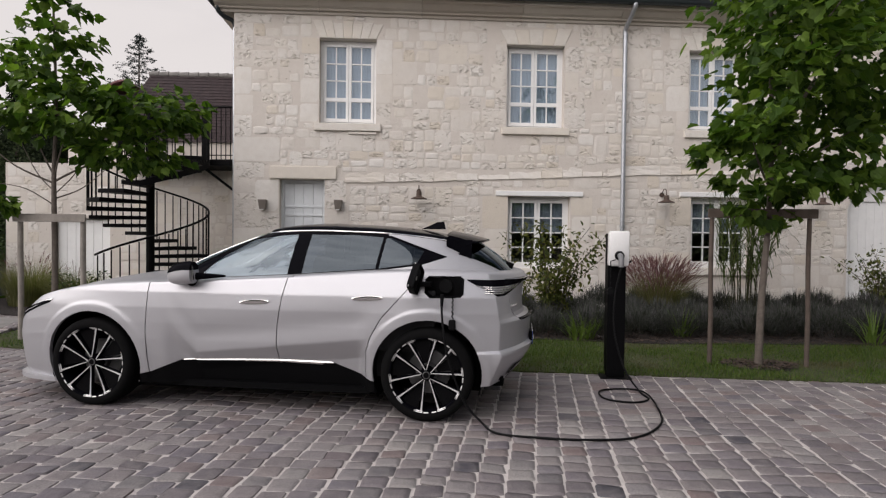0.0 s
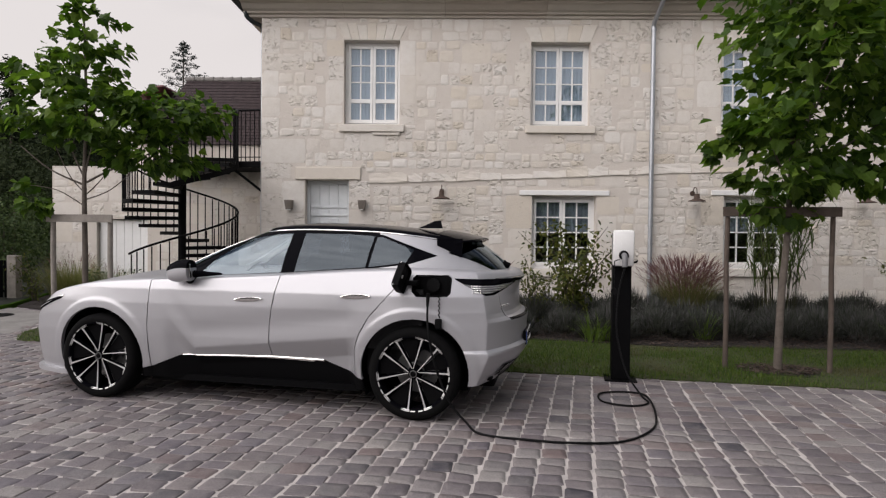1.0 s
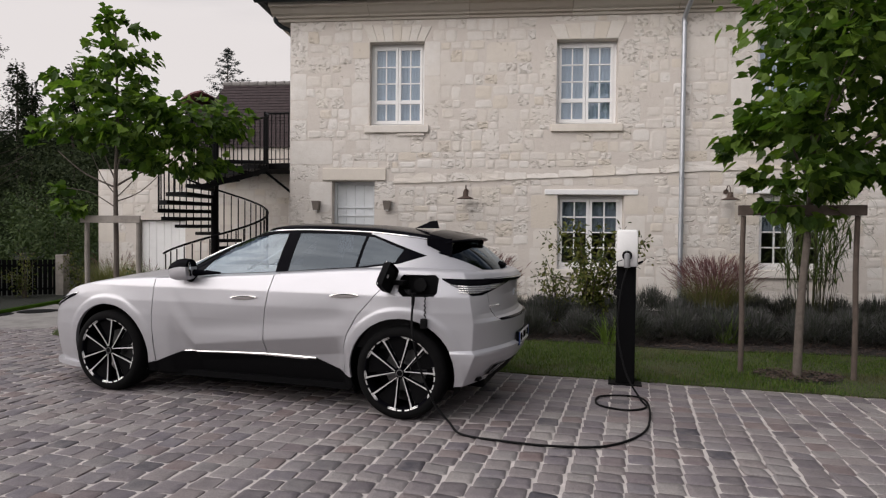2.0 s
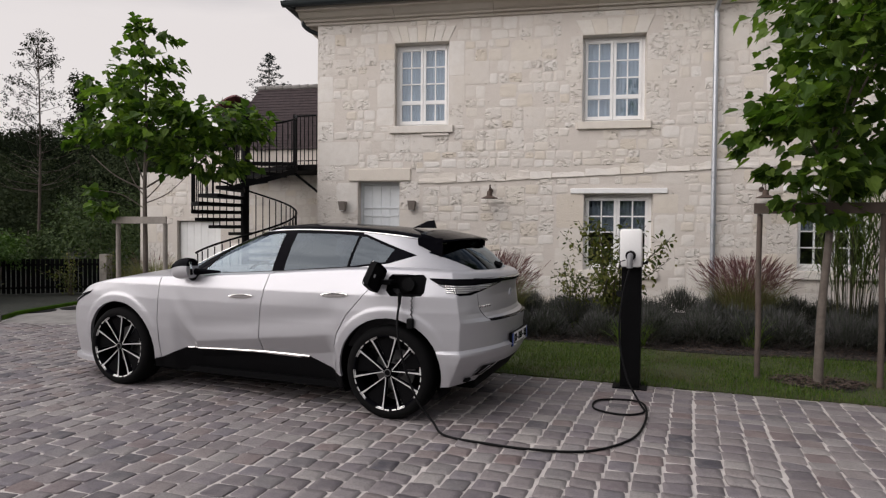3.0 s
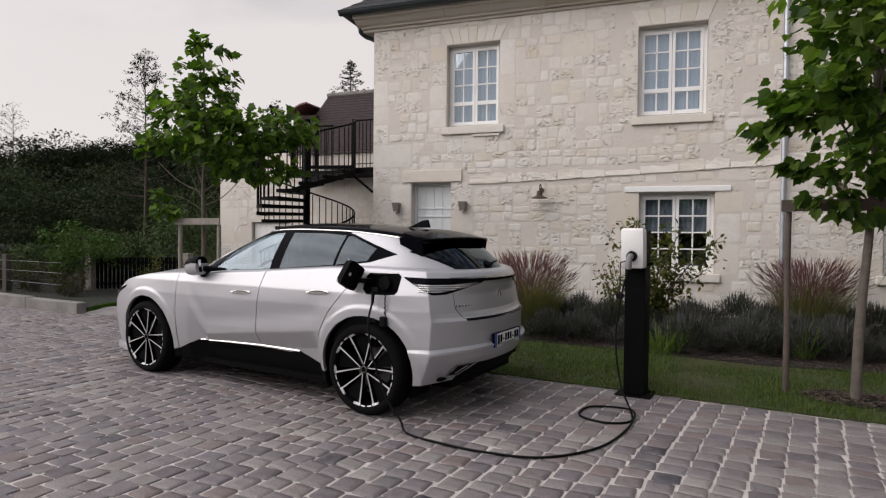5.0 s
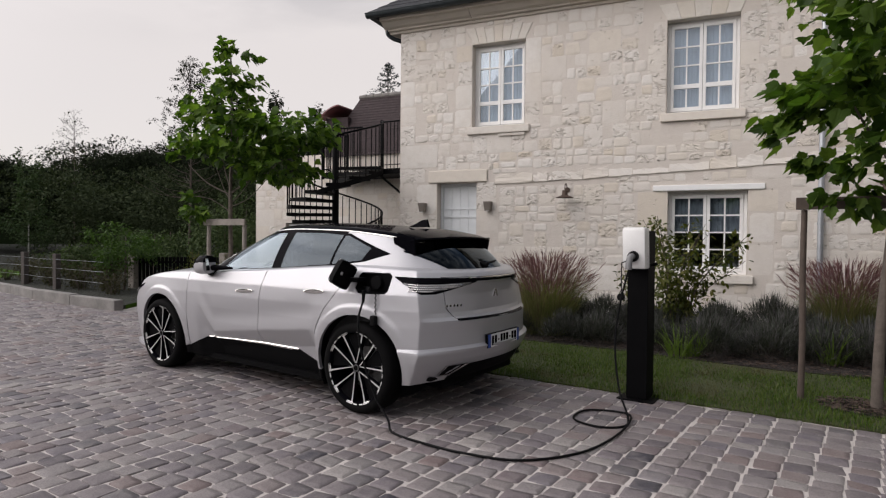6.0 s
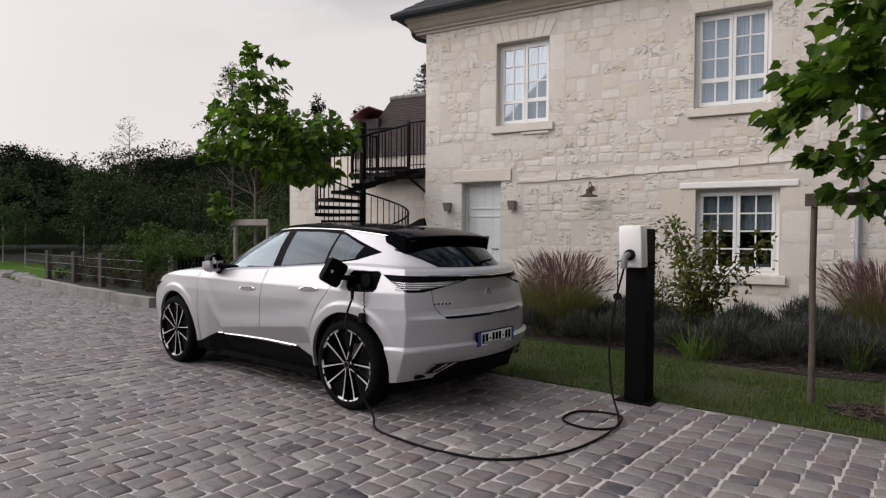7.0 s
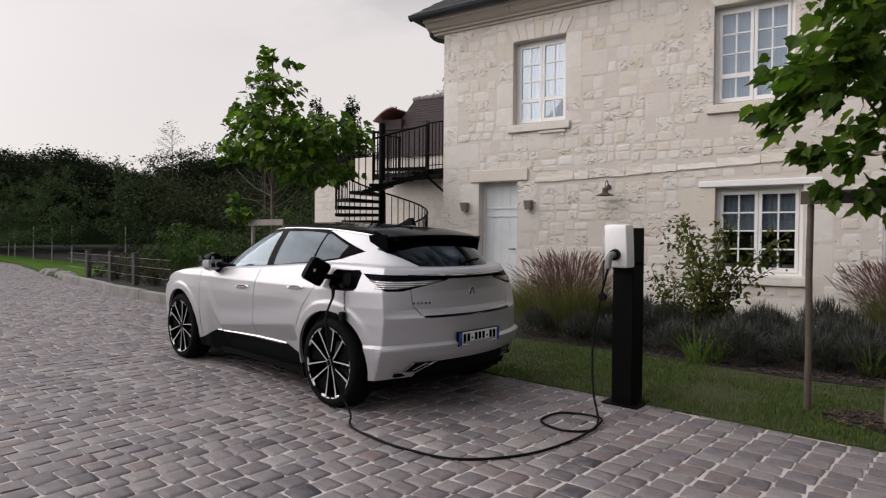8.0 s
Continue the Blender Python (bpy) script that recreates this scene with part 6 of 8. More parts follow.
part("badge", bm, CHROME, car, "small bright badge")
for k in range(5):
    bm = bmesh.new()
    y = 0.565 - 0.032 * k
    X = body_point(theta_y(y, 0.72), 0.72).x
    box(bm, X - 0.006, X + 0.002, y - 0.011, y + 0.011, 0.825, 0.843, 0.002)
    part("model_mark", bm, CHROME, car, "small bright mark")
# rear vents: dark slots in bright frames, flush in the bumper
def bumper_point(y, z, off):
    x = -0.65
    for _ in range(3):
        f = (z - z_bot(x)) / (z_sh(x) - z_bot(x))
        q = body_point(theta_y(y, f), f, off)
        x = q.x
    return Vector((q.x, y, z))


def vent_grid(bm, q, off, s, nu=10, nv=3):
    g = []
    for i in range(nu + 1):
        u = i / nu
        col = []
        for j in range(nv + 1):
            v = j / nv
            y = (q[0][0] * (1 - u) + q[1][0] * u) * (1 - v) + (q[3][0] * (1 - u) + q[2][0] * u) * v
            z = (q[0][1] * (1 - u) + q[1][1] * u) * (1 - v) + (q[3][1] * (1 - u) + q[2][1] * u) * v
            p_ = bumper_point(y, z, off)
            col.append(bm.verts.new((p_.x, s * p_.y, p_.z)))
        g.append(col)
    for A, B in zip(g, g[1:]):
        for j in range(nv):
            bm.faces.new((A[j], B[j], B[j + 1], A[j + 1]))


for s in (1, -1):
    bm = bmesh.new()
    vent_grid(bm, [(0.64, 0.318), (0.52, 0.318), (0.395, 0.394), (0.59, 0.394)], 0.008, s)
    vent = part("rear_vent", bm, BLACK_PLASTIC, car, "dark rear vent with a bright lip")
    bm = bmesh.new()
    vent_grid(bm, [(0.545, 0.322), (0.522, 0.322), (0.398, 0.392), (0.435, 0.392)], 0.014, s)
    vent_grid(bm, [(0.638, 0.312), (0.522, 0.312), (0.526, 0.322), (0.632, 0.322)], 0.014, s)
    vent_grid(bm, [(0.645, 0.316), (0.634, 0.316), (0.586, 0.396), (0.594, 0.396)], 0.012, s)
    part("vent_lip", bm, CHROME, vent)
    bm = bmesh.new()
    vent_grid(bm, [(0.58, 0.332), (0.56, 0.332), (0.47, 0.384), (0.50, 0.384)], 0.011, s)
    part("vent_vane", bm, PAINT, vent)
# rear wiper
bm = bmesh.new()
rod(bm, (-0.60, 0.0, 1.135), (-0.55, -0.26, 1.15), 0.008, 0.006)
rod(bm, (-0.62, 0.0, 1.12), (-0.56, 0.0, 1.14), 0.022, seg=12)
part("wiper", bm, BLACK_PLASTIC, car)

# ---- spiral stair and balcony ----
SC, SR = Vector((-4.6, 10.85, 0)), 1.0
stair = empty("spiral_staircase", "black iron spiral staircase climbing to a balcony", "staircase", at=SC)
bm = bmesh.new()
rod(bm, (0, 0, 0), (0, 0, 3.75), 0.072, seg=14)
part("pole", bm, BLACK_IRON, stair, smooth=True)
N_ST, A0, A1, TOPZ = 20, radians(-125), radians(398), 2.8


def helix(u, r, dz=0.0):
    a = A0 + (A1 - A0) * u
    return Vector((r * math.cos(a), r * math.sin(a), TOPZ * u + dz))


for k in range(N_ST):
    u0, u1 = k / N_ST, (k + 1.08) / N_ST
    bm = bmesh.new()
    z = TOPZ * (k + 1) / N_ST
    a0, a1 = A0 + (A1 - A0) * u0, A0 + (A1 - A0) * u1
    pts = [(0.05 * math.cos(a0), 0.05 * math.sin(a0))] + [((SR) * math.cos(a0 + (a1 - a0) * i / 4), (SR) * math.sin(a0 + (a1 - a0) * i / 4)) for i in range(5)] + [(0.05 * math.cos(a1), 0.05 * math.sin(a1))]
    prism(bm, pts, z - 0.066, z)
    part("tread", bm, BLACK_IRON, stair)
    for j in range(3):
        u = (k + 0.17 + 0.33 * j) / N_ST
        p = helix(u, SR - 0.015)
        bm = bmesh.new()
        rod(bm, (p.x, p.y, z - 0.04), (p.x, p.y, p.z + TOPZ / N_ST * 0.5 + 0.9), 0.011, seg=6)
        part("baluster", bm, BLACK_IRON, stair)
bm = bmesh.new()
tube(bm, [helix(i / 70, SR - 0.015, 1.0) for i in range(71)], 0.02, 8)
part("handrail", bm, BLACK_IRON, stair, smooth=True)
bm = bmesh.new()
prev = None
for i in range(41):
    u = 0.78 + 0.22 * i / 40
    a, b = helix(u, SR + 0.004), helix(u, SR - 0.008)
    ring = [bm.verts.new((q.x, q.y, q.z + dz)) for q, dz in ((a, -0.05), (a, 0.05), (b, 0.05), (b, -0.05))]
    if prev:
        for k in range(4):
            bm.faces.new((prev[k], prev[(k + 1) % 4], ring[(k + 1) % 4], ring[k]))
    prev = ring
part("stringer", bm, BLACK_IRON, stair)

balcony = empty("balcony", "black iron balcony with a plain bar railing", "balcony", at=(0, 0, 0))
bm = bmesh.new()
prism(bm, [(HX0 - 0.004, 11.42), (HX0 - 0.004, ANX_Y + 0.45), (-5.6, ANX_Y + 0.45), (-5.6, 11.75), (-4.6, 11.85), (-3.85, 11.5)], 2.68, 2.8)
part("deck", bm, BLACK_IRON, balcony)
rail_pts = [(HX0 - 0.02, 11.44), (-3.86, 11.5)]


def railing(path, z0, h, parent, gap=0.086, posts=True):
    for (xa, ya), (xb, yb) in zip(path, path[1:]):
        d = math.hypot(xb - xa, yb - ya)
        n = max(1, int(d / gap))
        for k in range(n):
            u = (k + 0.5) / n
            bm = bmesh.new()
            rod(bm, (xa + (xb - xa) * u, ya + (yb - ya) * u, z0), (xa + (xb - xa) * u, ya + (yb - ya) * u, z0 + h - 0.01), 0.0095, seg=6)
            part("baluster", bm, BLACK_IRON, parent)
        bm = bmesh.new()
        rod(bm, (xa, ya, z0 + h), (xb, yb, z0 + h), 0.018)
        part("rail", bm, BLACK_IRON, parent)
        bm = bmesh.new()
        rod(bm, (xa, ya, z0 + 0.08), (xb, yb, z0 + 0.08), 0.01)
        part("rail", bm, BLACK_IRON, parent)
        if posts:
            bm = bmesh.new()
            box(bm, xb - 0.025, xb + 0.025, yb - 0.025, yb + 0.025, z0 - 0.15, z0 + h + 0.04, 0.004)
            part("post", bm, BLACK_IRON, parent)


railing(rail_pts, 2.8, 1.0, balcony)
railing([(-4.55, 11.84), (-5.58, 11.77), (-5.58, ANX_Y + 0.4)], 2.8, 1.0, balcony)
bm = bmesh.new()
rod(bm, (-3.95, 11.5, 2.7), (HX0 - 0.02, 11.46, 2.15), 0.025)
part("brace", bm, BLACK_IRON, balcony)

# ---- charging post ----
SILVER_PLUG = plain("silver_grey_plug", (0.16, 0.16, 0.165), 0.45, 0.0, 0.1, bump_s=0)
CY = radians(10.8)
post = empty("charging_post", "black metal charging post with a white wall box", "charger", at=(2.089, 5.535, 0))
post.rotation_euler = (0, 0, -CY)
bm = bmesh.new()
box(bm, -0.15, 0.15, -0.14, 0.15, 0.0, 0.012, 0.003)
part("base_plate", bm, BLACK_METAL, post)
bm = bmesh.new()
box(bm, -0.085, 0.085, -0.09, 0.11, 0.012, 1.415, 0.006)
part("column", bm, BLACK_METAL, post)
bm = bmesh.new()
box(bm, -0.095, 0.095, -0.235, -0.093, 1.1, 1.44, 0.028)
for v in bm.verts:
    if v.co.z < 1.2:
        v.co.y += (1.2 - v.co.z) * 0.35
part("wall_box", bm, WHITE_PLASTIC, post, "white glossy wall box", smooth=True)
bm = bmesh.new()
rod(bm, (0, -0.215, 1.205), (0, -0.25, 1.2), 0.045, 0.042, seg=18)
part("socket", bm, BLACK_RUBBER, post)
bm = bmesh.new()
tube(bm, smooth_curve([(0, -0.235, 1.205), (0, -0.29, 1.2), (0, -0.325, 1.17), (0, -0.335, 1.1)], 5), 0.026, 12)
part("plug", bm, SILVER_PLUG, post, "grey charging plug", smooth=True)
bm = bmesh.new()
rod(bm, (0.085, -0.02, 1.125), (0.135, -0.02, 1.135), 0.007)
rod(bm, (0.135, -0.02, 1.135), (0.14, -0.06, 1.15), 0.007)
rod(bm, (0.14, -0.06, 1.15), (0.09, -0.07, 1.13), 0.006)
part("hook", bm, BLACK_METAL, post)
# socket cap on its chain
bm = bmesh.new()
for k in range(9):
    rod(bm, (-0.085 + 0.004 * (k % 2), -0.25, 1.15 - 0.03 * k), (-0.085 - 0.004 * (k % 2), -0.25, 1.12 - 0.03 * k), 0.005, seg=5)
rod(bm, (-0.04, -0.25, 1.165), (-0.085, -0.25, 1.15), 0.005, seg=5)
rod(bm, (-0.085, -0.268, 0.87), (-0.085, -0.235, 0.87), 0.03, seg=14)
part("cap", bm, BLACK_RUBBER, post, "black rubber cap hanging on a chain")

# charging cable: from the post down, one loop, over the setts, up to the car
plug_post = post.matrix_basis @ Vector((0, -0.335, 1.1))
ca = math.cos(CY)
cable_pts = [tuple(plug_post), (1.97, 5.2, 0.85), (1.94, 5.13, 0.52), (1.99, 5.03, 0.2), (2.10, 4.92, 0.03), (2.10, 4.72, 0.012), (1.9, 4.63, 0.012), (1.71, 4.75, 0.012), (1.76, 5.01, 0.012), (2.02, 5.06, 0.012), (2.13, 4.86, 0.03),
             (2.08, 4.5, 0.012), (1.9, 4.07, 0.012), (1.6, 3.78, 0.012), (1.25, 3.74, 0.012), (0.95, 3.79, 0.012), (0.66, 3.89, 0.012), (0.56, 3.93, 0.06), (0.44, 3.96, 0.2), (0.33, 3.96, 0.48), (0.285, 3.97, 0.72), tuple(car.matrix_basis @ Vector((-0.116, y_skin(-0.12, 1.0) + 0.102, 0.87)))]
cable_pts = [(x - 0.025 if z < 0.05 and x > 2.05 else x, y - 0.065 if z < 0.05 else y - 0.03 if 0.1 < z < 0.3 and x > 1.5 else y, z) for x, y, z in cable_pts]
bm = bmesh.new()
tube(bm, smooth_curve(cable_pts, 8), 0.0082, 10)
tagged(part("charging_cable", bm, BLACK_RUBBER, smooth=True), "black charging cable looped on the setts between post and car", "cable")


# ---- trees ----
def leaf_proto(kind):
    """Outline of one leaf in its plane: base at the origin, tip along +y, folded along the midrib."""
    if kind == "heart":
        half = [(0.0, 0.0), (0.2, -0.1), (0.40, -0.02), (0.48, 0.14), (0.60, 0.40), (0.40, 0.48), (0.36, 0.70), (0.15, 0.82), (0.0, 1.12)]
    elif kind == "oval":
        half = [(0.0, 0.0), (0.2, 0.2), (0.26, 0.5), (0.16, 0.8), (0.0, 1.0)]
    else:
        half = [(0.0, 0.0), (0.3, 0.45), (0.0, 1.0)]
    n = len(half)
    verts = [(x, y, 0.22 * abs(x) - 0.18 * y * y) for x, y in half]
    verts += [(-x, y, 0.22 * abs(x) - 0.18 * y * y) for x, y in half[1:-1]]
    right = list(range(n))
    left = [0] + list(range(n, 2 * n - 2)) + [n - 1]
    return np.array(verts), [right, left[::-1]]


def scatter_leaves(name, spots, kind, mat, parent, label="", rng=None, droop=0.6):
    """One mesh of leaves at (place, size, outward way)."""
    P, F = leaf_proto(kind)
    p = np.array([q[0] for q in spots], float)
    s = np.array([q[1] for q in spots], float)[:, None]
    d = np.array([q[2] for q in spots], float) + rng.normal(0, 0.45, (len(spots), 3))
    d[:, 2] -= droop
    d /= np.linalg.norm(d, axis=1)[:, None] + 1e-9
    side = np.cross(d, rng.normal(0, 0.5, d.shape) + np.array([0, 0, 1.0]))
    side /= np.linalg.norm(side, axis=1)[:, None] + 1e-9
    up = np.cross(side, d)
    V = p[:, None] + s[:, None] * (P[None, :, :1] * side[:, None] + P[None, :, 1:2] * d[:, None] + P[None, :, 2:3] * up[:, None])
    k = len(P)
    faces = [[b + i for i in f] for b in range(0, k * len(spots), k) for f in F]
    return mesh_of(name, V.reshape(-1, 3).tolist(), faces, mat, parent, label)


def blob_spots(rng, lobes, base, loose=0.2):
    """Leaf places on and in uneven lobes (cx, cy, cz, rx, ry, rz, count, size)."""
    out = []
    for cx, cy, cz, rx, ry, rz, n, s in lobes:
        # clusters give the outline its gaps
        nc = max(4, n // 14)
        for _ in range(nc):
            d = rng.normal(0, 1, 3)
            d /= np.linalg.norm(d)
            r = rng.uniform(0.55, 1.08)
            c = np.array([cx, cy, cz]) + d * r * np.array([rx, ry, rz])
            for _ in range(n // nc):
                q = c + rng.normal(0, 1, 3) * np.array([rx, ry, rz]) * loose
                out.append((np.array(base) + q, s * rng.uniform(0.6, 1.25), d * np.array([1, 1, 0.4])))
    return out


def limb_mesh(limbs, bark, parent, name="trunk", label=""):
    for i, (pts, r0, r1) in enumerate(limbs):
        bm = bmesh.new()
        c = smooth_curve(pts, 5)
        tube(bm, c, r0, 10 if i == 0 else 7, [r0 + (r1 - r0) * k / (len(c) - 1) for k in range(len(c))])
        part(name if i == 0 else "limb", bm, bark, parent, label if i == 0 else "", smooth=True)


def catalpa(base, trunk, lobes, limbs, seed, label, fill=1.0, size=0.85):
    rng = np.random.default_rng(seed)
    t = empty("tree", label, "tree", "young catalpa trees", at=base)
    limb_mesh([trunk] + [(q, r0 * 0.65, r1 * 0.7) for q, r0, r1 in limbs], BARK, t)
    spots = blob_spots(rng, [(*b[:6], int(b[6] * fill), b[7] * size) for b in lobes], (0, 0, 0))
    scatter_leaves("crown", spots, "heart", LEAF, t, "large lobed green leaves", rng, 0.4)
    return t


catalpa((-4.5, 7.72, 0.0), ([(0, 0, -0.05), (0.01, 0, 1.0), (0, 0, 2.05), (0.03, 0, 3.0), (0.0, 0, 4.3)], 0.045, 0.012),
        [(0.05, 0, 4.25, 0.28, 0.28, 0.26, 80, 0.155), (-0.1, 0, 3.85, 0.5, 0.45, 0.24, 130, 0.16), (-0.75, 0, 3.68, 0.34, 0.34, 0.18, 60, 0.16), (-0.1, 0, 3.4, 0.6, 0.55, 0.3, 260, 0.16), (-0.5, 0, 2.95, 0.55, 0.55, 0.3, 190, 0.16), (0.35, 0, 2.9, 0.7, 0.62, 0.34, 440, 0.16),
         (1.2, 0.1, 2.95, 0.62, 0.52, 0.26, 460, 0.155), (0.9, 0.1, 2.45, 0.58, 0.48, 0.26, 320, 0.155), (-0.52, -0.2, 1.84, 0.26, 0.2, 0.2, 56, 0.17), (-1.0, 0, 2.75, 0.24, 0.24, 0.2, 45, 0.16)],
        [([(0, 0, 2.0), (-0.4, -0.1, 2.2), (-0.75, -0.15, 2.5)], 0.022, 0.008), ([(0, 0, 2.02), (0.3, 0.05, 2.2), (0.75, 0.1, 2.4), (1.3, 0.1, 2.75)], 0.025, 0.008), ([(0, 0, 2.05), (0.2, -0.2, 2.4), (0.45, -0.3, 2.9)], 0.02, 0.007),
         ([(0, 0, 2.1), (-0.25, 0.1, 2.55), (-0.4, 0.15, 3.3)], 0.02, 0.007), ([(0.02, 0, 2.8), (0.25, 0, 3.2), (0.4, 0, 3.6)], 0.014, 0.006), ([(0, 0, 1.72), (-0.28, -0.12, 1.92), (-0.6, -0.22, 1.98)], 0.013, 0.006), ([(0, 0, 1.8), (0.3, 0.1, 1.95), (0.62, 0.15, 2.25)], 0.016, 0.006), ([(0, 0, 1.85), (0.15, 0.15, 2.1), (0.35, 0.3, 2.5)], 0.014, 0.006), ([(0, 0, 1.9), (-0.3, 0.15, 2.15), (-0.55, 0.2, 2.6)], 0.014, 0.006)],
        3, "young staked catalpa with large lobed leaves on the lawn", 1.0, 0.76)
catalpa((3.83, 5.97, 0.0), ([(0.01, 0, -0.05), (0.03, 0, 0.7), (0.085, 0, 1.5), (0.11, 0, 2.4), (0.1, 0.05, 3.6), (0.1, 0, 4.8)], 0.043, 0.013),
        [(0.3, -0.2, 4.5, 0.8, 0.9, 0.7, 420, 0.155), (0.25, -0.25, 3.7, 0.8, 1.0, 0.5, 460, 0.16), (0.0, -0.45, 3.1, 0.55, 0.75, 0.4, 300, 0.16), (0.85, -0.1, 3.2, 0.75, 0.85, 0.5, 380, 0.16), (1.35, 0, 2.75, 0.65, 0.7, 0.45, 280, 0.16), (-0.22, -0.4, 2.5, 0.4, 0.55, 0.3, 170, 0.16),
         (0.55, 0, 2.4, 0.7, 0.65, 0.36, 330, 0.16), (-0.08, -0.35, 1.98, 0.3, 0.35, 0.2, 90, 0.16), (0.8, -0.1, 2.0, 0.5, 0.45, 0.2, 130, 0.16), (-0.2, -1.0, 2.75, 0.35, 0.4, 0.25, 40, 0.14), (0.1, -1.1, 3.5, 0.4, 0.4, 0.3, 45, 0.14), (1.4, -0.1, 4.3, 0.9, 0.9, 0.7, 380, 0.16), (0.5, -0.2, 5.3, 0.9, 0.9, 0.5, 280, 0.16), (1.9, 0.1, 3.4, 0.7, 0.8, 0.6, 280, 0.16), (-0.3, -0.1, 1.8, 0.26, 0.26, 0.2, 75, 0.15), (0.1, -0.15, 1.75, 0.3, 0.3, 0.18, 80, 0.15), (-0.55, -0.15, 2.2, 0.25, 0.3, 0.22, 70, 0.15)],
        [([(0.11, 0, 1.9), (-0.1, -0.1, 2.2), (-0.35, -0.3, 2.6)], 0.025, 0.008), ([(0.12, 0, 2.0), (0.6, 0, 2.3), (1.2, 0, 2.7)], 0.028, 0.008), ([(0.12, 0, 2.3), (0.3, -0.3, 2.9), (0.6, -0.5, 3.4)], 0.022, 0.007), ([(0.12, 0, 2.2), (0.0, -0.5, 2.6), (-0.1, -1.0, 2.9)], 0.02, 0.006), ([(0.12, 0, 2.6), (0.05, -0.6, 3.2), (0.1, -1.1, 3.6)], 0.02, 0.006), ([(0.1, 0, 2.9), (0.5, 0.2, 3.6), (0.7, 0.2, 4.2)], 0.02, 0.007)],
        7, "young staked catalpa with a dense crown of lobed leaves", 1.25, 0.74)


def tree_stake(a, b, z0, z1, label, wood=OAK, r=0.034):
    s = empty("tree_stake", label, "tree stake", "timber tree stakes", at=((a[0] + b[0]) / 2, (a[1] + b[1]) / 2, 0))
    c = s.location
    for p in (a, b):
        bm = bmesh.new()
        q = Vector((p[0] - c.x, p[1] - c.y, -0.05))
        tube(bm, [q, q + Vector((0.004, 0, 0.6)), q + Vector((-0.004, 0.003, 1.1)), q + Vector((0, 0, z0 + 0.05))], r, 10, [r * 1.05, r, r, r * 0.96])
        part("stake", bm, wood, s, smooth=True)
    bm = bmesh.new()
    d = Vector((b[0] - a[0], b[1] - a[1], 0))
    m = pose(0, 0, 0, 0, 0, math.degrees(math.atan2(d.y, d.x)))
    box(bm, -d.length / 2 - 0.06, d.length / 2 + 0.06, -0.062, -0.036, z0, z1, 0.006, m)
    part("cross_board", bm, wood, s, "weathered cross board")
    return s


tree_stake((-4.84, 7.6), (-4.05, 7.55), 1.5, 1.6, "pair of round timber stakes with a grey cross board")
tree_stake((3.33, 6.04), (4.32, 5.88), 1.60, 1.70, "pair of round brown timber stakes with a cross board", STAKE_WOOD, 0.025)

# ---- garden: blades, mounds, shrubs ----
def blade_mesh(name, blades, mat, parent=None, label="", seg=4):
    """One mesh of curved blades: (base, length, heading, lean, curl, width)."""
    V, F = [], []
    for (bx, by, bz), ln, hd, lean, curl, wd in blades:
        dx, dy = math.cos(hd), math.sin(hd)
        sx, sy = -dy, dx
        a = lean
        px = pz = 0.0
        st = len(V)
        for k in range(seg + 1):
            u = k / seg
            w = wd * (1 - u) ** 0.7 * (0.6 + 0.4 * min(1, 4 * u + 0.4))
            c = (bx + dx * px, by + dy * px, bz + pz)
            if k == seg:
                V.append(c)
            else:
                V.append((c[0] + sx * w, c[1] + sy * w, c[2]))
                V.append((c[0] - sx * w, c[1] - sy * w, c[2]))
            px += ln / seg * math.sin(a)
            pz += ln / seg * math.cos(a)
            a += curl / seg
        for k in range(seg - 1):
            F.append((st + 2 * k, st + 2 * k + 1, st + 2 * k + 3, st + 2 * k + 2))
        F.append((st + 2 * seg - 2, st + 2 * seg - 1, st + 2 * seg))
    return tagged(mesh_of(name, V, F, mat, parent, label), kind="stuff" if len(blades) > 60 else "")


def lavender(seed):
    rng = np.random.default_rng(seed)
    t = empty("lavender", "grey-green lavender mound in the mulched bed", "shrub", "lavender mounds in the bed")
    bl = []
    for _ in range(1900):
        a, q = rng.uniform(0, 2 * math.pi), math.sqrt(rng.uniform(0, 1))
        r, z = 0.34 * q * rng.uniform(0.6, 1.0), 0.34 * math.sqrt(max(0, 1 - q * q)) * rng.uniform(0.35, 1.0)
        bl.append(((r * math.cos(a), r * math.sin(a), z), rng.uniform(0.06, 0.17), a + rng.normal(0, 0.8), min(1.4, q * 1.2 + rng.normal(0, 0.3)), rng.uniform(-0.8, 0.4), rng.uniform(0.0025, 0.0052)))
    blade_mesh("foliage", bl, LAVENDER, t, "thin grey-green stems", 3)
    return t


rng = np.random.default_rng(11)
protos = [lavender(s) for s in (1, 2, 3)]
spots = []
for row, (yo, n) in enumerate(((8.05, 16), (8.75, 17), (9.5, 17), (10.25, 17))):
    for k in range(n):
        x = 0.2 + 0.58 * k + rng.normal(0, 0.1) + 0.25 * (row % 2)
        y = yo - 0.05 * max(0, x - 1.0) + rng.normal(0, 0.1)
        if math.hypot(x - 0.53, y - 8.45) < 0.4 or math.hypot(x - 4.25, y - 9.45) < 0.35:
            continue
        spots.append((x, y))
for i, (x, y) in enumerate(spots):
    m = Matrix.Translation((x, y, 0.02)) @ Matrix.Rotation(rng.uniform(0, 6.28), 4, "Z")
    s = rng.uniform(0.98, 1.3)
    if i < 3:
        protos[i].matrix_basis = m
    else:
        copy_thing(protos[i % 3], m).scale = (s, s, s * rng.uniform(0.85, 1.1) * (0.95 if y > 9.3 else 0.9))


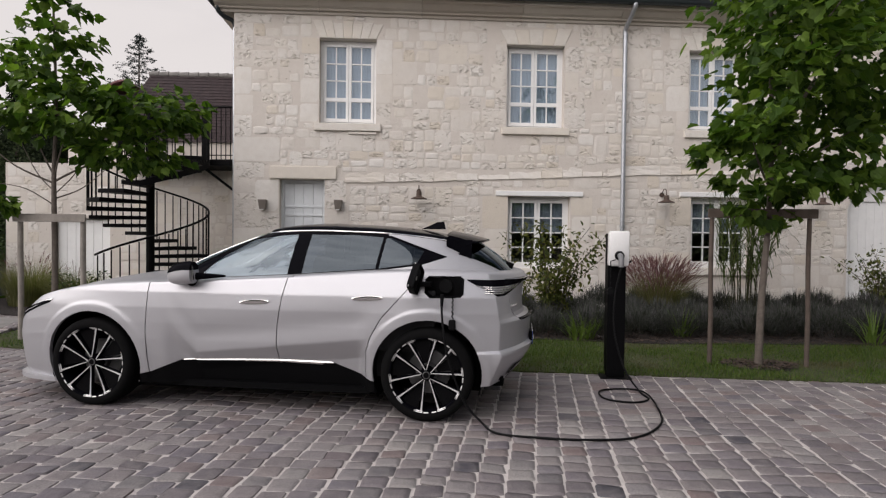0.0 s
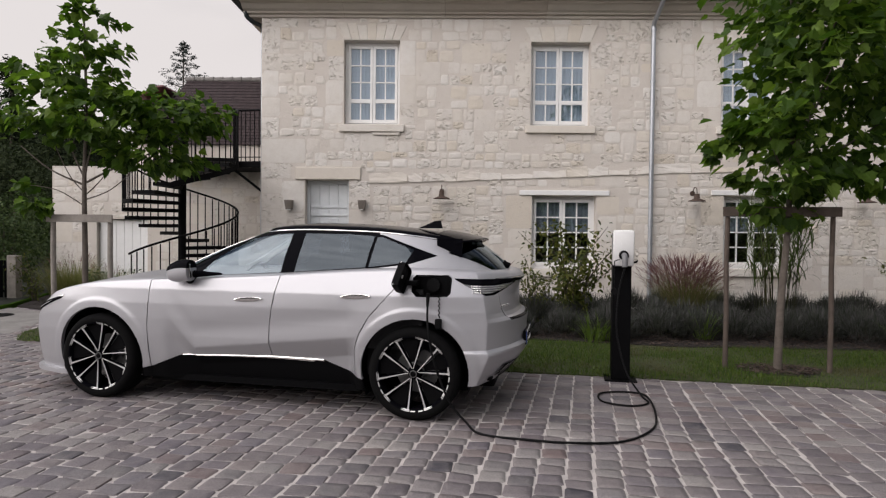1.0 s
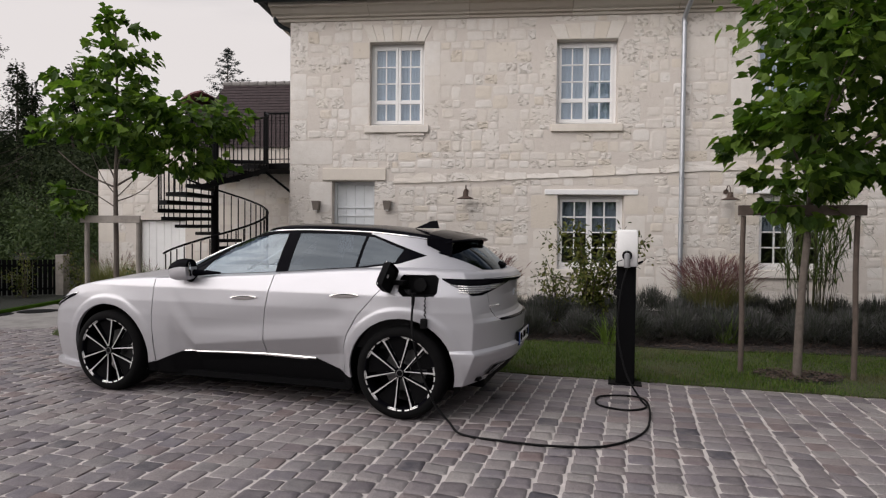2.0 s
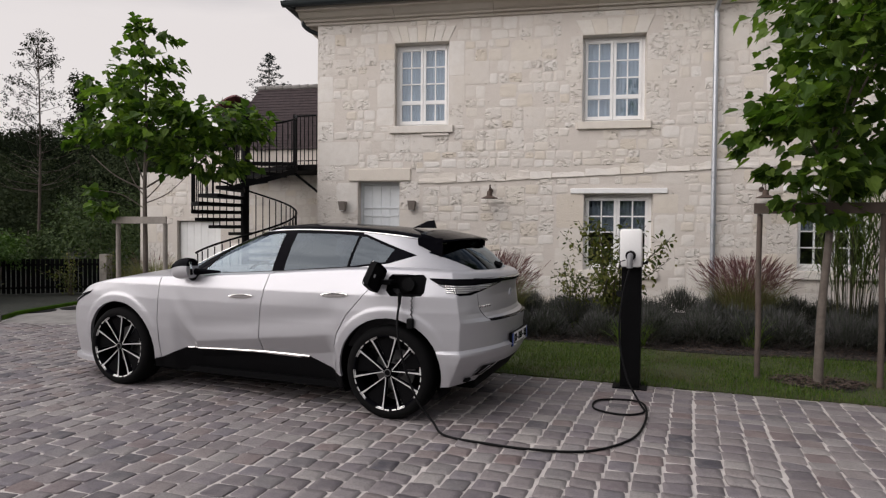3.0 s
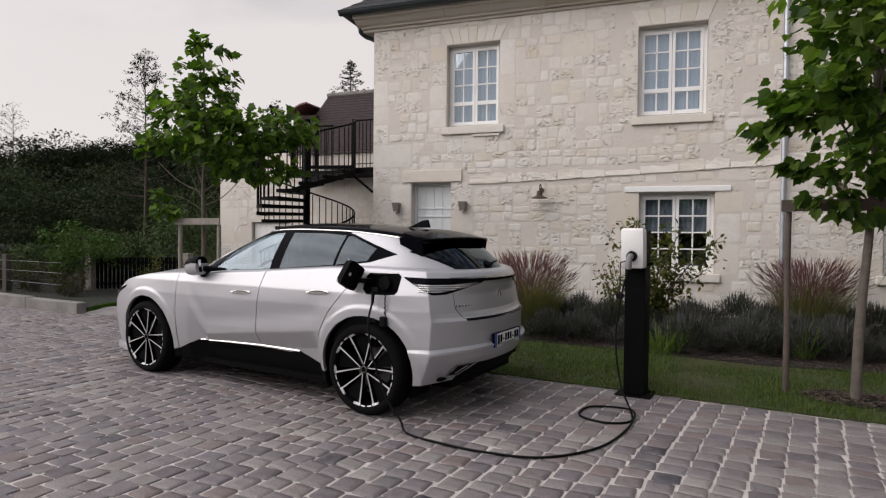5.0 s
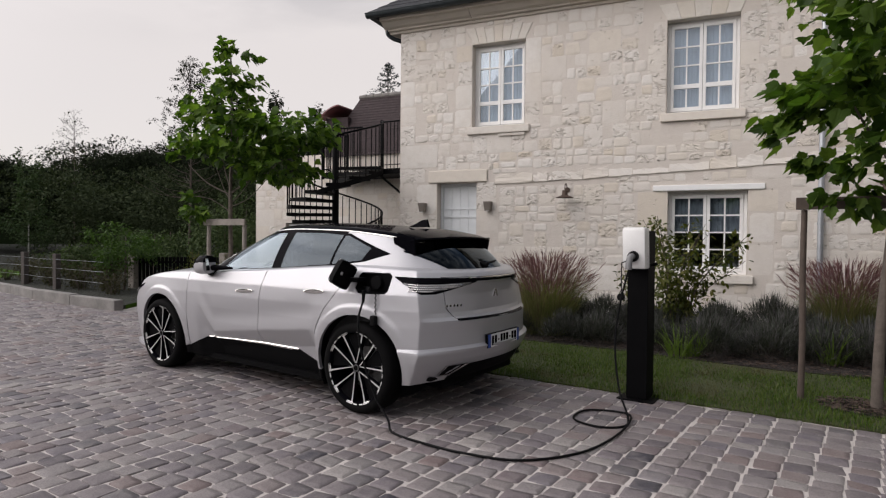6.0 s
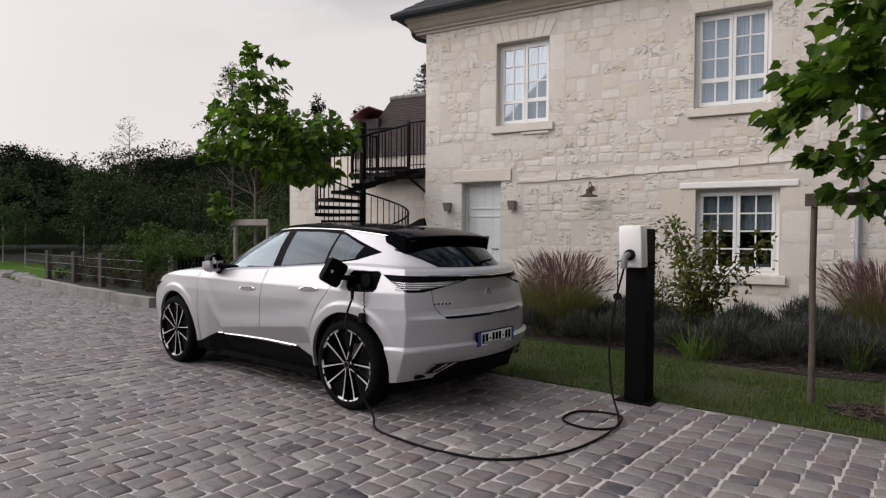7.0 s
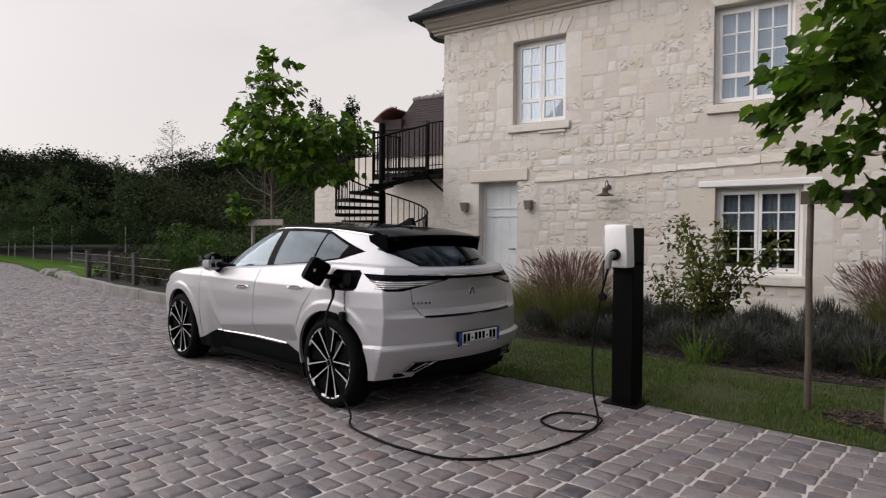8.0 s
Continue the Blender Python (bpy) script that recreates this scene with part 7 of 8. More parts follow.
def fountain_grass(at, h, seed, plumes=90):
    rng = np.random.default_rng(seed)
    t = empty("fountain_grass", "clump of fountain grass with purplish plumes in the bed", "grass clump", "fountain grasses", at=at)
    bl = []
    for _ in range(1700):
        a, r = rng.uniform(0, 2 * math.pi), 0.34 * math.sqrt(rng.uniform(0, 1))
        bl.append(((r * math.cos(a), r * math.sin(a), 0), h * rng.uniform(0.5, 0.95), a + rng.normal(0, 0.5), rng.uniform(0.02, 0.45), rng.uniform(0.3, 1.5), rng.uniform(0.0025, 0.005)))
    blade_mesh("blades", bl, FOUNTAIN_GRASS, t, "thin arching green blades", 4)
    V, F = [], []
    for _ in range(plumes):
        a, lean = rng.uniform(0, 2 * math.pi), min(0.55, abs(rng.normal(0.2, 0.19)))
        ln = h * (1.02 - 0.10 * lean) * rng.uniform(0.6, 1.0)
        d = Vector((math.cos(a) * math.sin(lean), math.sin(a) * math.sin(lean), math.cos(lean)))
        foot = Vector((math.cos(a), math.sin(a), 0)) * 0.3 * math.sqrt(rng.uniform(0, 1))
        tip = d * ln
        bend = Vector((math.cos(a), math.sin(a), -0.45)) * rng.uniform(0.02, 0.15)
        p0, p1, p2 = foot + tip * 0.82, foot + tip * 0.92 + bend * 0.4, foot + tip + bend
        s = d.cross(Vector((0, 0, 1))).normalized() * 0.0055
        o = d.cross(s).normalized() * 0.0055
        for q in (s, o):
            b = len(V)
            V += [tuple(p0), tuple(p1 + q), tuple(p2), tuple(p1 - q)]
            F.append((b, b + 1, b + 2, b + 3))
        # bristles
        for _ in range(18):
            u = rng.uniform(0, 1)
            c = p0.lerp(p2, u)
            e = c + d * 0.035 + Vector(rng.normal(0, 0.02, 3))
            b = len(V)
            V += [tuple(c + s * 0.18), tuple(c - s * 0.18), tuple(e)]
            F.append((b, b + 1, b + 2))
        b = len(V)
        V += [tuple(foot + s * 0.1), tuple(foot - s * 0.1), tuple(p0 + s * 0.1), tuple(p0 - s * 0.1)]
        F.append((b, b + 1, b + 3, b + 2))
    mesh_of("plumes", V, F, PLUME, t, "purplish bottle-brush plumes")
    return t


fountain_grass((0.53, 8.48, 0.02), 1.2, 21, 800)
fountain_grass((4.25, 9.5, 0.02), 1.15, 22, 800)
fountain_grass((-0.3, 9.3, 0.02), 1.0, 23, 60)
fountain_grass((8.6, 9.6, 0.02), 1.0, 24, 50)
fountain_grass((-6.9, 11.2, 0.02), 1.1, 25, 40)
fountain_grass((-5.95, 10.9, 0.02), 0.9, 26, 20)


def blade_clump(name, at, n, h, wd, lean, curl, mat, label, category, seed, group=""):
    rng = np.random.default_rng(seed)
    t = empty(name, label, category, group, at=at)
    bl = []
    for _ in range(n):
        a, r = rng.uniform(0, 2 * math.pi), 0.12 * math.sqrt(rng.uniform(0, 1))
        bl.append(((r * math.cos(a), r * math.sin(a), 0), h * rng.uniform(0.55, 1.05), a + rng.normal(0, 0.5), rng.uniform(*lean), rng.uniform(*curl), wd * rng.uniform(0.7, 1.2)))
    if n > 60:
        blade_mesh("blades", bl, mat, t, "", 6)
    else:
        for b in bl:
            blade_mesh("blade", [b], mat, t, "", 6)
    return t



def silver_grass(at, seed):
    """Upright canes with long leaves that arch over and hang."""
    rng = np.random.default_rng(seed)
    t = empty("silver_grass", "tall clump of silver grass with arching green leaves", "grass clump", at=at)
    canes, leaves = [], []
    for _ in range(75):
        a, r = rng.uniform(0, 2 * math.pi), 0.3 * math.sqrt(rng.uniform(0, 1))
        lean, h = rng.uniform(0.0, 0.16), rng.uniform(1.5, 2.3)
        x, y = r * math.cos(a), r * math.sin(a)
        canes.append(((x, y, 0), h, a, lean, 0.1, 0.007))
        for _ in range(7):
            z = rng.uniform(0.35, 1.0) * h
            q = z * math.tan(lean)
            leaves.append(((x + q * math.cos(a), y + q * math.sin(a), z), rng.uniform(0.5, 0.95), rng.uniform(0, 2 * math.pi), rng.uniform(0.1, 0.6), rng.uniform(1.6, 2.9), rng.uniform(0.007, 0.012)))
    blade_mesh("cane_clump", canes, DRY_SHRUB, t, "dry brown canes", 4)
    blade_mesh("foliage", leaves, GRASS_LEAF, t, "long arching green leaves", 7)
    return t


silver_grass((5.5, 9.1, 0.02), 31)
for i, (x, y, h) in enumerate(((2.3, 7.5, 0.5), (2.45, 7.62, 0.42), (3.85, 7.75, 0.48), (6.15, 7.2, 0.62), (7.4, 7.3, 0.5))):
    blade_clump("iris", (x, y, 0.02), 38, h, 0.010, (0.05, 0.7), (0.2, 1.2), IRIS, "small clump of bright green sword leaves", "plant", 40 + i, "iris clumps in the bed")


def twiggy_bush(at, stems, h, spread, leaf, n_leaf, mat, label, seed, name="rose_bush", category="bush", bark=DARK_BARK):
    """A loose bush: thin arching stems with small leaves along them."""
    rng = np.random.default_rng(seed)
    t = empty(name, label, category, "", at=at)
    bm = bmesh.new()
    spots = []
    for _ in range(stems):
        a = rng.uniform(0, 2 * math.pi)
        sp, hh = spread * rng.uniform(0.2, 1.0), h * rng.uniform(0.5, 1.0)
        p = [Vector((0.05 * math.cos(a), 0.05 * math.sin(a), 0)), Vector((sp * 0.35 * math.cos(a), sp * 0.35 * math.sin(a), hh * 0.55)), Vector((sp * math.cos(a + 0.3), sp * math.sin(a + 0.3), hh))]
        c = smooth_curve(p, 6)
        tube(bm, c, 0.008, 5, [0.009 - 0.006 * k / (len(c) - 1) for k in range(len(c))])
        for _ in range(n_leaf // stems):
            u = rng.uniform(0.2, 1.0)
            q = c[int(u * (len(c) - 1))]
            o = rng.normal(0, 1, 3)
            o /= np.linalg.norm(o)
            spots.append((np.array(q) + o * rng.uniform(0.02, 0.16), leaf * rng.uniform(0.6, 1.3), o))
    tagged(part("stem_tangle", bm, bark, t, "thin brown stems"), kind="stuff")
    scatter_leaves("leaves", spots, "oval", mat, t, "", rng, 0.2)
    return t


twiggy_bush((2.25, 8.75, 0.02), 17, 1.7, 0.95, 0.075, 1700, ROSE_LEAF, "loose rose bush with small dark leaves before the window", 51)
twiggy_bush((1.75, 9.0, 0.02), 8, 1.25, 0.6, 0.06, 650, ROSE_LEAF, "loose rose bush with small dark leaves by the wall", 52)
twiggy_bush((8.1, 9.4, 0.02), 10, 1.5, 0.8, 0.07, 800, ROSE_LEAF, "loose dark-leaved bush by the coach door", 53)
twiggy_bush((-5.6, 10.3, 0.02), 9, 0.7, 0.45, 0.06, 600, SHRUB, "small leafy shrub at the foot of the stair", 54, "shrub", "shrub")
twiggy_bush((-7.7, 11.3, 0.02), 9, 0.9, 0.5, 0.05, 500, ROSE_LEAF, "dry seed-headed shrub before the annex wall", 55, "shrub", "shrub")
twiggy_bush((-8.4, 10.7, 0.02), 9, 1.0, 0.6, 0.05, 500, ROSE_LEAF, "dry seed-headed shrub beside the path", 56, "shrub", "shrub")

# ---- left side: kerb, posts, fence, shrubs, woods ----
for (xa, ya), (xb, yb) in zip(KERB, KERB[1:]):
    d = math.hypot(xb - xa, yb - ya)
    m = Matrix.Translation((xa, ya, 0)) @ Matrix.Rotation(math.atan2(yb - ya, xb - xa), 4, "Z")
    bm = bmesh.new()
    box(bm, 0.006, d - 0.006, -0.17, 0.0, -0.08, 0.19 + random.uniform(-0.012, 0.012), 0.018, m)
    tagged(part("kerb", bm, CONCRETE), "long grey stone kerb block, stained and worn", "kerb", "kerb blocks", "structure")
bm = bmesh.new()
prism(bm, [(-6.9, 7.5)] + [(x, y + 0.14) for x, y in KERB[1:]] + [(-17, 9.95), (-26, 12.7), (-60, 19), (-90, 60), (-8.2, 60), (-8.15, 12.3), (-7.5, 10.4), (-7.25, 8.3)], -0.07, 0.06)
tagged(part("verge", bm, LAWN_FAR), "planted green verge behind the kerb", "lawn", kind="structure")
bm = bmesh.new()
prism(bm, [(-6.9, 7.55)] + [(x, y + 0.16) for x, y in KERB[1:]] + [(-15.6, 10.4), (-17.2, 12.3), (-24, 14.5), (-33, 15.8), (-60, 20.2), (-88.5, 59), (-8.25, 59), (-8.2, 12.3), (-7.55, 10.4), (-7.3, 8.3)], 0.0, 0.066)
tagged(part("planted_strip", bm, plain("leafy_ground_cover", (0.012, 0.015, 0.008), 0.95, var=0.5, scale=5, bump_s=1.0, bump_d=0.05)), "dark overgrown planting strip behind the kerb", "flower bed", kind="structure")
for i, (x, y, s) in enumerate(((-15.6, 9.75, 0.35), (-16.5, 10.0, 0.28), (-17.3, 10.15, 0.36), (-18.3, 10.4, 0.3), (-14.95, 9.5, 0.3))):
    bm = bmesh.new()
    bmesh.ops.create_icosphere(bm, subdivisions=2, radius=1.0)
    rr = np.random.default_rng(70 + i)
    for v in bm.verts:
        k = 1 + 0.18 * noise.noise(v.co * 1.7 + Vector((i * 3.1, 0, 0)))
        v.co = Vector((x + v.co.x * s * k, y + v.co.y * s * 0.7 * k, v.co.z * s * 0.55 * k + 0.04))
    tagged(part("boulder", bm, CONCRETE), "pale rough boulder at the pavement edge", "boulder", "edging boulders")
for x, y in ((-11.07, 9.16), (-13.0, 9.62), (-14.75, 9.9)):
    p_ = empty("fence_post", "square dark timber post of a wire fence", "fence post", "wire fence posts", at=(x, y, 0.05))
    bm = bmesh.new()
    box(bm, -0.06, 0.06, -0.06, 0.06, -0.1, 0.80, 0.01)
    part("post", bm, DARK_WOOD, p_)
    bm = bmesh.new()
    box(bm, -0.066, 0.066, -0.066, 0.066, 0.80, 0.825, 0.006)
    part("cap", bm, DARK_WOOD, p_)
for z in (0.75, 0.55, 0.32):
    bm = bmesh.new()
    tube(bm, smooth_curve([(-8.6, 8.5, z + 0.02), (-11.07, 9.12, z), (-12.0, 9.36, z - 0.012), (-13.0, 9.58, z), (-14.75, 9.86, z), (-17, 10.4, z)], 4), 0.003, 5)
    tagged(part("fence_wire", bm, ZINC), "slack grey fence wire between posts", "wire", "fence wires")
fence = empty("fence", "low dark board fence with a thick end post", "fence")
FA_, FB_ = Vector((-9.9, 10.25, 0)), Vector((-8.15, 11.35, 0))
n = 24
for k in range(n):
    a = FA_.lerp(FB_, (k + 0.5) / n)
    bm = bmesh.new()
    box(bm, -0.034, 0.034, -0.01, 0.01, 0.08, 0.80, 0.003, Matrix.Translation(a) @ Matrix.Rotation(math.atan2(1.1, 1.75), 4, "Z"))
    part("board", bm, BLACK_IRON, fence)
for z in (0.2, 0.68):
    bm = bmesh.new()
    rod(bm, FA_ + Vector((0, 0.02, z)), FB_ + Vector((0, 0.02, z)), 0.025)
    part("rail", bm, BLACK_IRON, fence)
for q in (FA_, FB_):
    bm = bmesh.new()
    box(bm, q.x - 0.09, q.x + 0.09, q.y - 0.09, q.y + 0.09, 0, 0.9, 0.012)
    part("post", bm, OAK, fence)
# manhole covers on the path
for x, y, r in ((-7.4, 8.75, 0.33), (-7.0, 9.3, 0.3)):
    bm = bmesh.new()
    rod(bm, (x, y, -0.02), (x, y, 0.004), r, seg=32)
    rod(bm, (x, y, 0.004), (x, y, 0.008), r * 0.86, seg=32)
    tagged(part("manhole_cover", bm, BLACK_IRON), "round black iron cover set in the path", "manhole cover", "manhole covers")
bm = bmesh.new()
prism(bm, [(-5.45, 7.62), (-6.0, 9.55), (-7.45, 10.3), (-8.6, 10.1), (-9.2, 8.6), (-7.2, 8.2), (-6.75, 7.5)], -0.05, 0.0)
tagged(part("path", bm, CONCRETE), "pale path leading from the yard to the stair", "path", kind="structure")


def leafy(name, at, lobes, leaf, kind, mat, label, category, seed, trunk=None, bark=DARK_BARK, group="", droop=0.3):
    rng = np.random.default_rng(seed)
    t = empty(name, label, category, group, at=at)
    if trunk:
        limb_mesh(trunk, bark, t)
    scatter_leaves("crown", blob_spots(rng, lobes, (0, 0, 0)), kind, mat, t, "", rng, droop)
    return t


SH = [((-9.6, 9.75), 1.55, 0.75), ((-11.8, 10.9), 1.0, 0.8), ((-13.3, 11.4), 0.95, 0.8), ((-15.0, 11.9), 0.8, 0.8), ((-11.2, 12.4), 1.7, 0.9), ((-13.0, 13.4), 1.6, 1.0), ((-9.2, 12.4), 1.9, 1.0), ((-11.2, 15.4), 2.7, 1.4), ((-13.8, 17.4), 3.0, 1.6), ((-9.9, 17.5), 3.4, 1.6)]
for i, ((x, y), h, r) in enumerate(SH):
    rr = np.random.default_rng(100 + i)
    lobes = [(rr.normal(0, r * 0.4), rr.normal(0, r * 0.4), h * rr.uniform(0.25, 0.85), r * rr.uniform(0.3, 0.55), r * rr.uniform(0.3, 0.55), h * rr.uniform(0.14, 0.24), 330, 0.075 + 0.02 * (h > 1.8)) for _ in range(8)]
    leafy("shrub", (x, y, 0.05), lobes, 0.1, "oval", BRIGHT_SHRUB if i == 0 else SHRUB, "fresh green leafy shrub behind the kerb" if i == 0 else "dense dark green shrub on the verge", "shrub", 200 + i, [([(0, 0, 0), (0.05, 0, h * 0.4), (0, 0.05, h * 0.8)], 0.03, 0.01)], group="shrubs on the verge")
# dry low growth along the kerb
for i in range(13):
    u = i / 12
    x, y = -8.9 - 6.0 * u, 8.95 + 1.35 * u
    twiggy_bush((x, y + 0.15 * (i % 3), 0.05), 9, 0.5 + 0.12 * (i % 4), 0.5, 0.05, 420, DRY_SHRUB, "low dry straggling bush along the kerb", 230 + i, "low_bush", "bush", DARK_BARK)

# young birches with white stems on the far lawn
BIRCH = plain("white_birch_bark", (0.34, 0.34, 0.32), 0.8, var=0.25, scale=14)
for i, (x, y) in enumerate(((-32.8, 15.3), (-29.8, 14.9), (-26.5, 14.25), (-24.2, 14.0), (-35.8, 16.2), (-21.6, 14.9))):
    rr = np.random.default_rng(300 + i)
    g = rr.uniform(0.8, 1.15)
    lobes = [(rr.normal(0, 0.38), rr.normal(0, 0.38), (1.12 + 2.9 * g * q / 10), 0.66 - 0.045 * q, 0.66 - 0.045 * q, 0.34, 480 - 30 * q, 0.10) for q in range(11)]
    leafy("birch", (x, y, 0.0), lobes, 0.17, "plain", BIRCH_LEAF, "young birch with a slim white stem", "tree", 310 + i, [([(0, 0, 0), (0.02, 0, 0.8), (0.03, 0, 1.7)], 0.03, 0.02)], BIRCH, "young birches")


def sparse_tree(at, h, r, n, leaf, seed, label, name="tree"):
    rr = np.random.default_rng(seed)
    limbs = [([(0, 0, 0), (0.1, 0, h * 0.5), (0.05, 0, h * 0.97)], 0.06, 0.006)]
    lobes = []
    for k in range(70):
        a, z = rr.uniform(0, 6.28), h * rr.uniform(0.34, 0.97)
        rad = r * (1.08 - z / h) * rr.uniform(0.5, 1.2) + 0.12
        e = (rad * math.cos(a), rad * math.sin(a), z + rad * 0.3)
        limbs.append(([(0, 0, z * 0.96), (e[0] * 0.5, e[1] * 0.5, z), e], 0.010, 0.003))
        for q in (0.55, 1.0):
            lobes.append((e[0] * q, e[1] * q, z + rad * 0.3 * q, 0.2, 0.2, 0.16, n // 140, leaf))
    return leafy(name, at, lobes, leaf, "oval", WOODS, label, "tree", seed + 1, limbs)


sparse_tree((-15.04, 16.67, 0), 7.9, 2.3, 6400, 0.06, 401, "tall thin tree with sparse dark foliage")
sparse_tree((-34.5, 25.5, 0), 9.6, 2.6, 1000, 0.11, 402, "thin half-bare tree above the woods")
h = 8.6
limbs, lobes = [([(0, 0, 0), (0, 0, h)], 0.09, 0.01)], []
rr = np.random.default_rng(403)
for k in range(60):
    u = k / 59
    z, a = 5.4 + (h - 5.5) * u, 2.4 * k
    r = 1.25 * (1 - u) ** 0.75 * rr.uniform(0.55, 1.1) + 0.05
    tip = (r * math.cos(a), r * math.sin(a), z + 0.16 * r)
    limbs.append(([(0, 0, z), (tip[0] * 0.5, tip[1] * 0.5, z - 0.02), tip], 0.013, 0.004))
    for q in (0.45, 0.75, 1.0):
        lobes.append((tip[0] * q, tip[1] * q, z + 0.16 * r * q * q, 0.06 + r * 0.13, 0.06 + r * 0.13, 0.06, 20, 0.07))
leafy("conifer", (-9.69, 22.11, 0), lobes, 0.1, "plain", CONIFER_NEEDLE, "grey-green conifer top behind the annex roof", "tree", 404, limbs)
for i, (x, y, h) in enumerate(((-22.5, 30.5, 10.2), (-24.5, 30.0, 9.4), (-26.2, 31.0, 10.6), (-19.5, 31, 9.2))):
    lobes = [(0, 0, h * (0.15 + 0.8 * k / 9), 0.9 * (1 - 0.6 * k / 9), 0.9 * (1 - 0.6 * k / 9), h * 0.07, 420, 0.17) for k in range(10)]
    leafy("poplar", (x, y, 0), lobes, 0.35, "oval", WOODS, "dark columnar poplar in the distance", "tree", 420 + i, [([(0, 0, 0), (0, 0, h)], 0.15, 0.03)], group="columnar poplars")

# far woods: ragged crowns shoulder to shoulder, as one mass
rng = np.random.default_rng(77)
lobes, edge_lobes = [], []


def wood_top(b, d):
    """Height of the skyline at bearing b (degrees from west to north), d metres away."""
    return 1.34 + d * ip(b, [15, 21, 23.6, 26.7, 29.5, 33, 35.3, 38.7, 43.6, 60], [0.11, 0.113, 0.1186, 0.103, 0.088, 0.1, 0.118, 0.128, 0.14, 0.15])


for k in range(360):
    deg = rng.uniform(-95, 265) if k < 200 else rng.uniform(8, 82)
    b = radians(deg)
    near = 5 < deg < 85
    # unseen behind and to the right: nearer trees added to darken the car's tail
    d = rng.uniform(46, 72) if -20 < deg < 178 else rng.uniform(26, 40)
    h = wood_top(deg, d) * rng.uniform(0.84, 1.02) if near else d * 0.12 * rng.uniform(0.8, 1.05) + 1.3
    cx, cy = 3 - d * math.cos(b), 1 + d * math.sin(b)
    for q in range(6 if near else 4):
        r, rz = rng.uniform(1.1, 2.0), h * rng.uniform(0.08, 0.13)
        lobes.append((cx + rng.normal(0, 1.9), cy + rng.normal(0, 1.9), (h - rz) * (1 if q < 3 else rng.uniform(0.4, 0.97)), r, r, rz, 470 if near else 50, 0.2 if near else 0.9))
for k in range(34):
    deg = rng.uniform(31, 52)
    b, d = radians(deg), rng.uniform(27, 36)
    h = wood_top(deg, d) * rng.uniform(0.85, 1.02)
    cx, cy = 3 - d * math.cos(b), 1 + d * math.sin(b)
    for _ in range(4):
        edge_lobes.append((cx + rng.normal(0, 1.0), cy + rng.normal(0, 1.0), h * rng.uniform(0.2, 0.88), 1.3, 1.3, h * 0.12, 320, 0.14))
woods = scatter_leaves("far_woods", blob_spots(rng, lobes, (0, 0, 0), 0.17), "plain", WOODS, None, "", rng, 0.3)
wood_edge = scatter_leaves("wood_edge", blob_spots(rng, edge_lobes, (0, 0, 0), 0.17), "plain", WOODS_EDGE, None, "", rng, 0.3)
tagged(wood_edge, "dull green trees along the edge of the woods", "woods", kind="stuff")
tagged(woods, "dark dense woodland closing the view, with unseen trees added behind", "woods", kind="stuff")
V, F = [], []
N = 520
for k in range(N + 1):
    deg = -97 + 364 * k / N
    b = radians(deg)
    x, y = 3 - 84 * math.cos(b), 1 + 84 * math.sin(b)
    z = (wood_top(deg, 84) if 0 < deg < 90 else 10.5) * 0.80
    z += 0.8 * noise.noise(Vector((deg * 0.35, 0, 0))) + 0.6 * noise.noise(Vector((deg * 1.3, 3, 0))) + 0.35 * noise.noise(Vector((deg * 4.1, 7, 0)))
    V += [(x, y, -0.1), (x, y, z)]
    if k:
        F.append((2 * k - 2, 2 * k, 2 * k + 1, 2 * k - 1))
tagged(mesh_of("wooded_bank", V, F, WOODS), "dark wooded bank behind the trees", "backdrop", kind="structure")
# unseen tall hedge round the open sides, added to cut low sky light
lobes = []
for k in range(64):
    cx = -34 + 54 * k / 63 + rng.normal(0, 0.5)
    for _ in range(5):
        lobes.append((cx, -17 + rng.normal(0, 1), rng.uniform(0.6, 6.2), 1.6, 1.2, 1.0, 80, 0.6))
for k in range(30):
    cy = -17 + 22 * k / 29 + rng.normal(0, 0.5)
    for _ in range(5):
        lobes.append((17.5 + rng.normal(0, 0.8), cy, rng.uniform(0.6, 5.8), 1.2, 1.6, 1.0, 80, 0.6))
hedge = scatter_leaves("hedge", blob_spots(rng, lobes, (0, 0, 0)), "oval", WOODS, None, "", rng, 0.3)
tagged(hedge, "tall dark hedge, unseen, added to cut low sky light", "hedge", kind="stuff")

# lawn blades
rng = np.random.default_rng(5)
bl, dry = [], []
while len(bl) < 66000:
    x, y = rng.uniform(-5.3, 7.5), rng.uniform(4.4, 9.0)
    if not inside(lawn_poly, x, y + rng.normal(0.03, 0.03)):
        continue
    if x < 0.3 and rng.uniform(0, 1) < 0.5:
        continue
    patch = noise.noise(Vector((x * 1.3, y * 1.3, 0)))
    if patch < -0.15 and rng.uniform(0, 1) < 0.35 or math.hypot(x - 3.83, (y - 5.95) * 1.5) < 0.42 and rng.uniform(0, 1) < 0.88:
        continue
    worn = noise.noise(Vector((x * 0.9 + 7, y * 1.6, 3))) + 0.35 * noise.noise(Vector((x * 4, y * 4, 8)))
    (dry if worn > rng.uniform(0.12, 0.5) or rng.uniform(0, 1) < 0.06 else bl).append(((x, y, 0.008), rng.uniform(0.022, 0.052) * (1 + 0.6 * patch), rng.uniform(0, 6.28), rng.uniform(0, 0.5), rng.uniform(0, 1.0), rng.uniform(0.002, 0.0035)))
tagged(blade_mesh("grass", bl, GRASS, None, "", 2), "short green lawn grass with worn patches", "grass", kind="stuff")
